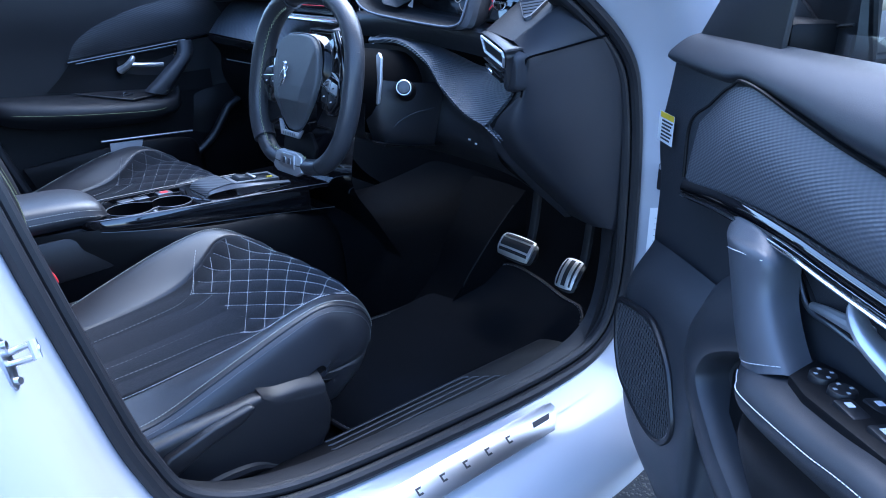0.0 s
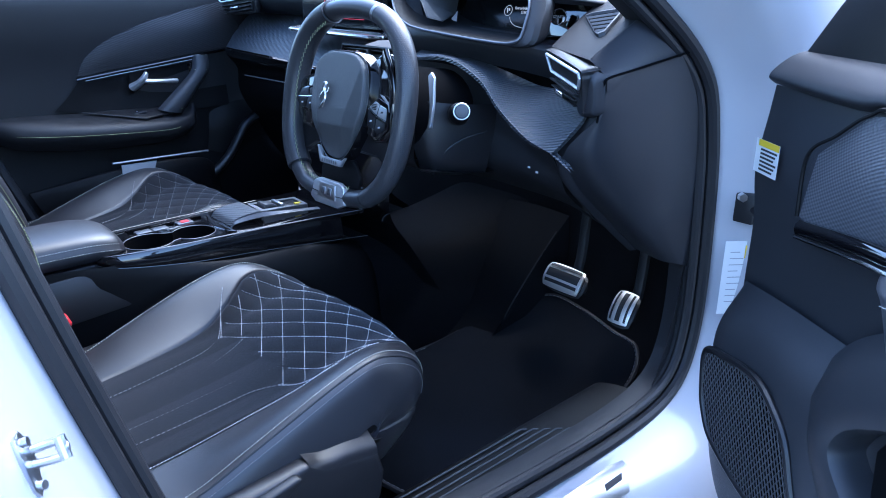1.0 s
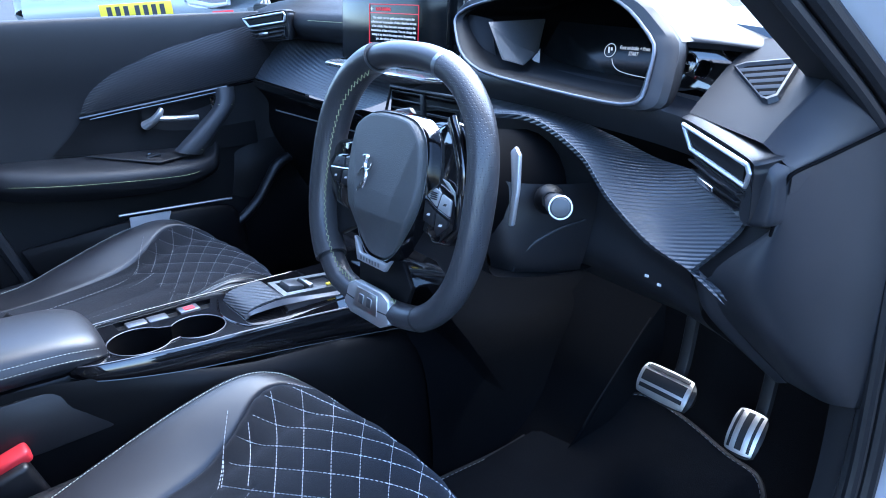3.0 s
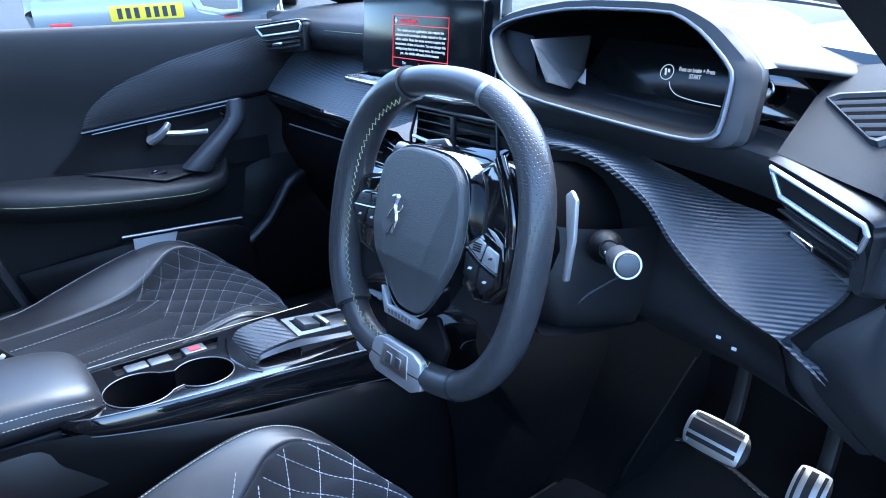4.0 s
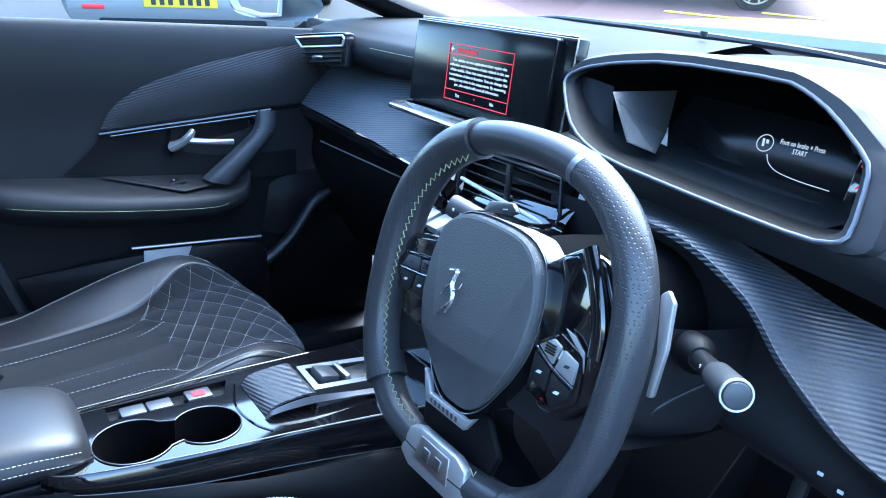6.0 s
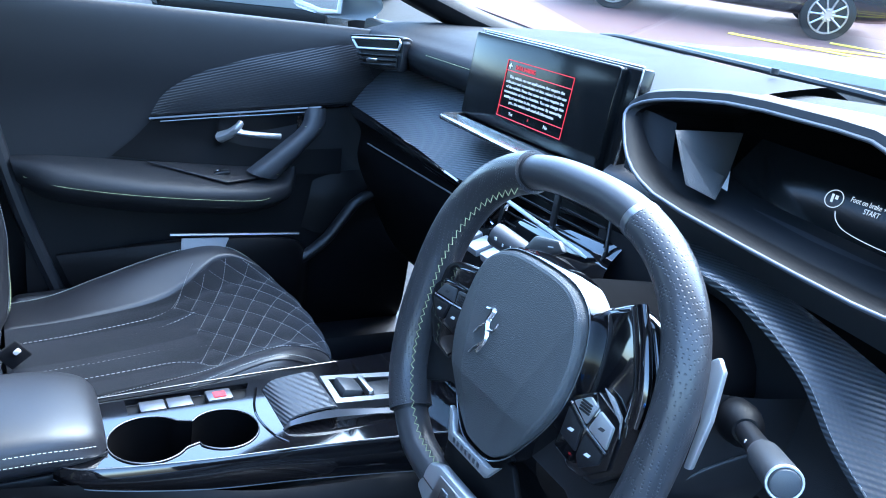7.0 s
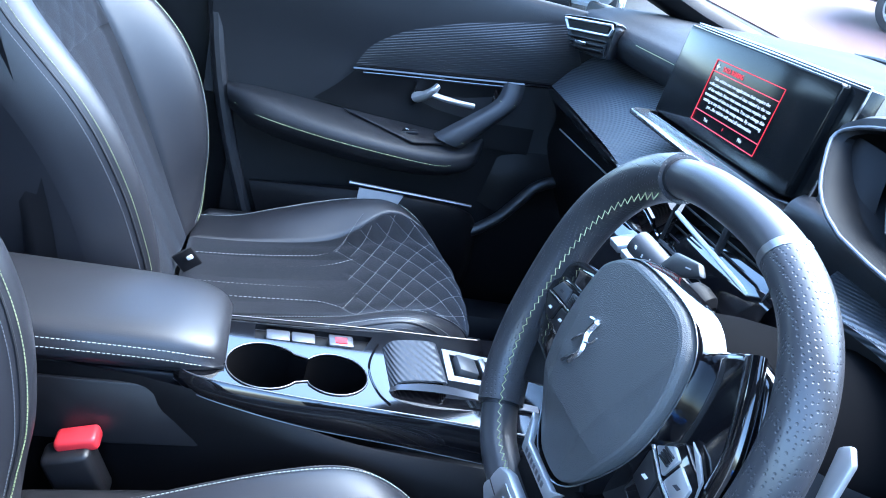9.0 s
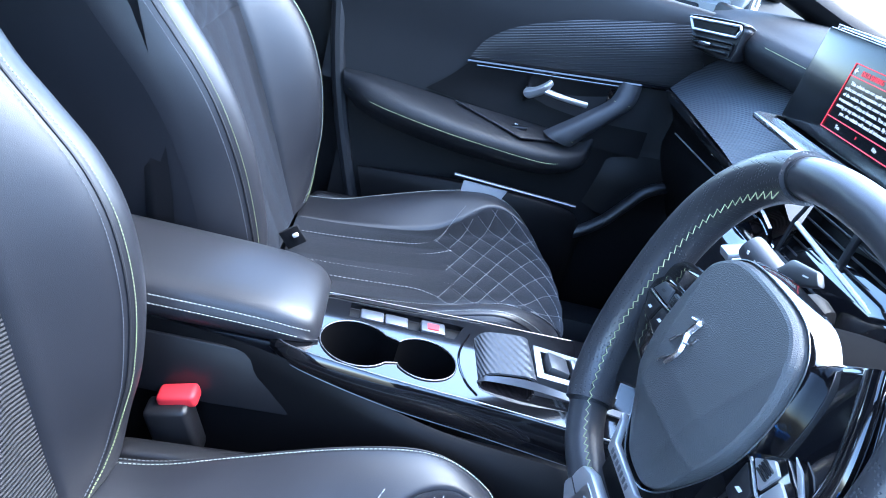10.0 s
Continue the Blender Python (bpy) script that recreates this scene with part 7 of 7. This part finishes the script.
swp = dpart("switch_panel", slab([(0.440, 0.014, 0.8865), (0.462, 0.052, 0.884), (0.50, 0.060, 0.888), (0.70, 0.062, 0.912), (0.70, 0.004, 0.912), (0.47, 0.004, 0.888)], (0, 0, -0.016), 0.002), DARK, "matt black switch panel")
for u, n_, w_ in ((0.478, 0.030, 0.890), (0.507, 0.030, 0.892)):
    k = dpart("mirror_dial", rod((u, n_, w_ - 0.004), (u, n_, w_ + 0.004), 0.0125, 0.0115, 24, 0.001), PLASTIC, "round black mirror dial", swp)
    for j in range(4):
        a = math.tau * j / 4
        dpart("symbol", box((u + 0.0075 * math.cos(a), n_ + 0.0075 * math.sin(a), w_ + 0.0044), (0.0028, 0.0028, 0.0006), 0), GREY, "", swp)
for u in (0.536, 0.580):
    for n_ in (0.014, 0.040):
        z = 0.8925 + (u - 0.536) * 0.12
        dpart("window_switch", box((u, n_, z), (0.030, 0.018, 0.008), 0.003), PLASTIC, "black window switch", swp)
        dpart("symbol", box((u - 0.004, n_, z + 0.0043), (0.007, 0.006, 0.0006), 0), MARK, "", swp)
dpart("lower_panel", skin([[(-0.035, -0.01, 0.83), (-0.035, 0.0, 0.76), (-0.03, 0.0, 0.66), (0.03, 0.0, 0.57), (0.06, -0.02, 0.50)],
                           [(0.02, 0.012, 0.85), (0.02, 0.05, 0.78), (0.03, 0.052, 0.66), (0.06, 0.046, 0.57), (0.08, 0.01, 0.48)],
                           [(0.13, 0.012, 0.86), (0.13, 0.052, 0.80), (0.14, 0.058, 0.66), (0.15, 0.05, 0.56), (0.15, 0.01, 0.46)],
                           [(0.27, 0.004, 0.86), (0.27, 0.045, 0.80), (0.28, 0.058, 0.66), (0.29, 0.05, 0.55), (0.29, 0.01, 0.46)],
                           [(0.34, 0.0, 0.84), (0.34, 0.010, 0.79), (0.36, 0.012, 0.66), (0.36, 0.030, 0.55), (0.36, 0.01, 0.46)],
                           [(0.95, 0.0, 0.82), (0.95, 0.010, 0.78), (0.95, 0.012, 0.66), (0.95, 0.03, 0.55), (0.95, 0.01, 0.46)]], 60, 40), LITSKIN, "moulded black lower panel")
edge = [Vector(p) for p in cr([(0.395, 0.868), (0.342, 0.840), (0.306, 0.814), (0.290, 0.786), (0.298, 0.768), (0.318, 0.752), (0.350, 0.731), (0.385, 0.715), (0.45, 0.695), (0.60, 0.66)], 60)]
lip = []
for k, p in enumerate(edge):
    d = (edge[min(59, k + 1)] - edge[max(0, k - 1)]).normalized()
    out = Vector((d[1], -d[0]))
    lip.append([(p[0] - out[0] * o, n_, p[1] - out[1] * o) for o, n_ in ((-0.090, 0.020), (-0.06, 0.046), (-0.03, 0.057), (-0.008, 0.0575), (-0.002, 0.055), (0.002, 0.048), (0.003, 0.035), (0.003, 0.015))])
dpart("pocket_lip", grid(lip), LITSKIN, "rounded lip of the door pocket")
# Dark sheet set in the pocket to stand for its shade.
dpart("pocket_shade", slab([(0.345, 0.024, 0.845), (0.44, 0.024, 0.84), (0.95, 0.024, 0.86), (0.95, 0.024, 0.50), (0.42, 0.024, 0.50), (0.40, 0.024, 0.62), (0.36, 0.024, 0.68), (0.325, 0.024, 0.73), (0.318, 0.024, 0.80)], (0, 0.002, 0), 0.001), DARK, "dark sheet for the pocket's shade")
sg = [(0.02, 0.752), (0.07, 0.770), (0.15, 0.784), (0.20, 0.767), (0.228, 0.745), (0.246, 0.712), (0.256, 0.690), (0.25, 0.664), (0.217, 0.637), (0.16, 0.628), (0.068, 0.641), (0.035, 0.668), (0.022, 0.70)]
spk = dpart("speaker_cover", slab([(u, 0.054, w_) for u, w_ in sg], (0, 0.008, 0), 0.003), VOID, "black speaker grille")
dpart("cover_rim", tube([(p[0], 0.061, p[1]) for p in loop([(u, w_, 0) for u, w_ in sg], 80)], 0.005, 8, closed=True), PLASTIC, "", spk)
mesh_rows = []
for s_ in (-1, 1):
    for i in range(-8, 45):
        line = [(0.008 * i + s_ * (w_ - 0.62) * 0.58, w_) for w_ in np.linspace(0.62, 0.79, 80)]
        line = [q for q in line if in_poly(q[0], q[1], sg)]
        if len(line) > 3:
            mesh_rows.append(tube([(line[0][0], 0.0625, line[0][1]), (line[-1][0], 0.0625, line[-1][1])], 0.0009, 4))
dpart("grille_mesh", joined(*mesh_rows), LITSKIN, "fine woven grille", spk)
dpart("sail_panel", slab([(-0.015, -0.036, 1.138), (0.212, -0.036, 1.138), (0.200, -0.058, 1.32), (0.14, -0.060, 1.32), (0.03, -0.046, 1.20)], (0, 0.008, 0), 0.003), PLASTIC, "black mirror sail panel")
dpart("window_frame", tube(cr([(0.02, -0.07, 1.13), (0.12, -0.075, 1.24), (0.30, -0.09, 1.36), (0.55, -0.12, 1.46), (0.9, -0.14, 1.49), (1.02, -0.13, 1.40), (1.0, -0.10, 1.12)], 40), 0.02, 10, ry=0.014), DARK, "black window frame")
g = dpart("window_glass", skin([[(0.205, -0.065, 1.13), (0.20, -0.085, 1.30), (0.22, -0.09, 1.34)], [(0.6, -0.065, 1.13), (0.6, -0.10, 1.30), (0.6, -0.125, 1.45)], [(0.98, -0.07, 1.13), (0.98, -0.11, 1.30), (1.0, -0.135, 1.42)]], 8, 8), GLASS, "clear side window")
g.visible_shadow = False
mir = thing("wing_mirror", (0.1, -1.1, 1.2), "dark door mirror outside the driver's window", "wing mirror")
def local(bm):
    bm.transform(DM)
    return bm
def shell_ring(n_, k, back):
    """A rounded section of the mirror's shell, square to its length."""
    ring = loop([(a, b, 0) for a, b in ((0.212, 1.120), (0.214, 1.20), (0.212, 1.285), (0.13, 1.300), (0.04, 1.275), (back, 1.20), (0.05, 1.125), (0.13, 1.112))], 36)
    return [(0.13 + (p[0] - 0.13) * k, n_, 1.20 + (p[1] - 1.20) * k) for p in ring]
part("shell", local(grid([shell_ring(-0.118, 0.86, 0.02), shell_ring(-0.128, 0.98, 0.01), shell_ring(-0.15, 1.0, 0.0), shell_ring(-0.25, 1.0, 0.02), shell_ring(-0.32, 0.92, 0.06), shell_ring(-0.345, 0.6, 0.1)], close_v=True, caps=True)), PLASTIC, mir, "dark plastic mirror shell")
part("foot", local(box((0.12, -0.095, 1.150), (0.10, 0.07, 0.045), 0.010)), DARK, mir)
mgl = [(0.217, -0.134, 1.135), (0.218, -0.30, 1.140), (0.218, -0.315, 1.20), (0.217, -0.295, 1.262), (0.217, -0.134, 1.270), (0.218, -0.124, 1.20)]
part("mirror_glass", local(slab(mgl, (-0.004, 0, 0), 0.001)), bpy.data.materials["mirror"], mir, "mirror glass")
part("glass_rim", local(tube(mgl, 0.007, 8, closed=True)), DARK, mir)
part("shell_seam", local(tube(cr([(0.20, -0.1175, 1.17), (0.14, -0.1165, 1.165), (0.10, -0.1165, 1.185), (0.07, -0.1165, 1.20)], 16), 0.0025, 6)), DARK, mir)
lb = thing("door_label", (0.27, -0.87, 1.0), "white and yellow printed warning label on the door edge", "label")
# local x runs along the door, so the label reads from the hinge side
def lflat(pts, lift, th=0.0004):
    return slab([DM @ Vector((-0.010 + x * 0.85, 0.016 + lift, 0.998 + y)) for x, y in pts], (DM.to_3x3() @ Vector((0, 1, 0))) * th, 0)
part("paper", lflat(rect(0, 0, 0.066, 0.042), 0.0), LABEL, lb)
part("yellow_band", lflat(rect(0.008, 0.034, 0.066, 0.042), 0.0006), YELLOW, lb)
for i in range(6):
    part("print_bar", lflat(rect(0.016, 0.029 - i * 0.005, 0.062 - 0.004 * (i % 3), 0.0315 - i * 0.005), 0.0006), INK, lb)

# ---- outside ----
def asphalt():
    m = material("asphalt", (0.02, 0.02, 0.02), 0.85, grain=1.0, size=120, kind="voronoi", mottle=0.5)
    return m
ground = thing("ground", (0, 0, 0), "dark stony asphalt car park", "ground", kind="structure")
rows = [[(x, y, yard(x, y)) for y in (-400, -60, -8, -3, 0, 3, 8, 60, 400)] for x in (-400, -60, -8, -3, 0, 3, 8, 60, 400)]
part("surface", grid(rows), asphalt(), ground)
pb_ = random.Random(4)
bm = bmesh.new()
for i in range(7000):
    x, y = pb_.uniform(0.0, 1.2), pb_.uniform(-1.5, -0.6)
    s = pb_.uniform(0.003, 0.008)
    vs = [bm.verts.new((x + s * math.cos(a) * pb_.uniform(0.6, 1), y + s * math.sin(a) * pb_.uniform(0.6, 1), yard(x, y) + 0.0005)) for a in (0, 1.25, 2.5, 3.8, 5.0)]
    top = bm.verts.new((x, y, yard(x, y) + s * 0.6))
    for j in range(5):
        bm.faces.new((vs[j], vs[(j + 1) % 5], top))
STONE = material("asphalt_stones", (0.06, 0.054, 0.046), 0.8, grain=0.4, size=200, mottle=0.6)
tagged(part("chippings", bm, STONE, ground, "loose grey chippings"), kind="stuff")


def parked_car(paint, label, x, y, yaw, plate_back=True):
    """A parked hatchback, its tail at local x = 0 and its nose at x = 4.1."""
    t = thing("parked_car", (0, 0, 0), label, "car", group="parked cars")
    M = Matrix.Translation((x, y, yard(x, y))) @ Vector((0, 0, 1)).rotation_difference(Vector((-SLOPE_X, -SLOPE_Y, 1))).to_matrix().to_4x4() @ Matrix.Rotation(radians(yaw), 4, "Z")
    def cp(name, bm, mat_, lab="", parent=None):
        bm.transform(M)
        return part(name, bm, mat_, parent or t, lab)
    prof = [(0.0, 0.45, 0.62), (0.05, 0.30, 0.95), (0.12, 0.30, 1.05), (0.5, 0.28, 1.08), (2.9, 0.25, 1.02), (3.7, 0.25, 0.90), (4.05, 0.30, 0.70), (4.1, 0.40, 0.55)]
    cp("body", skin([[(px, -0.70, z0), (px, -0.86, z0 + 0.08), (px, -0.88, (z0 + z1) / 2), (px, -0.82, z1 - 0.05), (px, -0.5, z1), (px, 0.5, z1), (px, 0.82, z1 - 0.05), (px, 0.88, (z0 + z1) / 2), (px, 0.86, z0 + 0.08), (px, 0.70, z0)] for px, z0, z1 in prof], 60, 50), paint)
    cp("tail", slab([(0.04, -0.75, 0.32), (0.04, 0.75, 0.32), (0.03, 0.80, 0.75), (0.10, 0.72, 1.04), (0.10, -0.72, 1.04), (0.03, -0.80, 0.75)], (0.1, 0, 0), 0.02), paint)
    cab = [(0.10, 1.02, 0.76), (0.35, 1.35, 0.62), (0.7, 1.45, 0.58), (1.8, 1.46, 0.58), (2.2, 1.38, 0.60), (2.95, 1.02, 0.74)]
    cp("roof", skin([[(px, -w, 1.0), (px, -w * 0.95, (z + 1.0) / 2), (px, -w * 0.8, z), (px, 0, z + 0.02), (px, w * 0.8, z), (px, w * 0.95, (z + 1.0) / 2), (px, w, 1.0)] for px, z, w in cab], 40, 30), GLOSS, "dark glazed cabin")
    cp("bumper", skin([[(-0.05, yy, 0.34), (-0.08, yy, 0.46), (-0.06, yy, 0.60), (0.02, yy, 0.66)] for yy in (-0.80, -0.4, 0, 0.4, 0.80)], 16, 12, 0.02), paint)
    cp("diffuser", box((-0.04, 0, 0.33), (0.10, 1.2, 0.10), 0.02), DARK, "black lower bumper")
    pl = cp("plate", box((-0.085, 0, 0.52), (0.006, 0.52, 0.11), 0.003), YELLOW, "yellow plate with dark bars")
    for i in range(7):
        yy = -0.19 + 0.06 * i + (0.02 if i > 3 else 0)
        cp("bar", box((-0.090, yy, 0.52), (0.002, 0.034, 0.075), 0), INK, "", pl)
    for s in (-1, 1):
        cp("reflector", box((-0.075, s * 0.62, 0.46), (0.02, 0.16, 0.035), 0.008), RED, "red rear reflector")
        cp("tail_lamp", box((0.03, s * 0.70, 0.85), (0.06, 0.20, 0.12), 0.02), RED, "red tail lamp")
        for wx in (0.72, 3.3):
            wh = cp("wheel", rod((wx, s * 0.70, 0.31), (wx, s * 0.885, 0.31), 0.31, seg=36, r=0.02), RUBBER, "black tyre on an alloy wheel")
            rim_ = [rod((wx, s * 0.886, 0.31), (wx, s * 0.892, 0.31), 0.08, seg=16)]
            for k in range(10):
                a = math.tau * k / 10
                rim_.append(tube([(wx + r_ * math.cos(a), s * 0.890, 0.31 + r_ * math.sin(a)) for r_ in (0.05, 0.13, 0.21)], 0.014, 6))
            rim_.append(tube([(wx + 0.215 * math.cos(a), s * 0.888, 0.31 + 0.215 * math.sin(a)) for a in np.linspace(0, math.tau, 30, endpoint=False)], 0.012, 6, closed=True))
            cp("rim", joined(*rim_), BRUSHED, "alloy wheel", wh)
    return t


red_yard = thing("red_paving", (8, 5, 1.4), "worn red tarmac ahead of the car with yellow lines", "road", kind="structure")
def on_yard(x, y, lift):
    return (x, y, yard(x, y) + lift)
part("red_surface", grid([[on_yard(x, y, 0.012) for y in (-30, -10, 0, 4, 8, 12, 30)] for x in (4.6, 6, 9, 14, 40)]), material("red_tarmac", (0.11, 0.052, 0.046), 0.8, grain=0.8, size=90, kind="voronoi", mottle=0.35), red_yard)
def yellow_line(a, b, w=0.12):
    a, b = Vector((*a, 0)), Vector((*b, 0))
    sd = (b - a).normalized().cross(Vector((0, 0, 1))) * w / 2
    return slab([on_yard(*(p).xy, 0.018) for p in (a - sd, b - sd, b + sd, a + sd)], (0, 0, 0.004), 0)
for a, b in (((7.2, 5.3), (9.4, 1.2)), ((8.3, 4.7), (10.0, 1.6)), ((7.6, 4.6), (8.9, 3.6)), ((8.1, 3.6), (9.3, 2.6)), ((8.6, 2.6), (9.8, 1.8))):
    part("yellow_line", yellow_line(a, b), YELLOW, red_yard, "faded yellow painted line")

parked_car(SILVER, "silver hatchback parked tail towards the car", 1.40, 5.0, 60)
parked_car(BLACKPAINT, "black hatchback parked across the red tarmac", 6.86, 7.95, -49)
parked_car(SILVER, "pale hatchback parked beyond the red tarmac", 11.5, 6.3, 40)
parked_car(BLUEPAINT, "blue car parked behind the open door", -6.5, -7.0, 20)
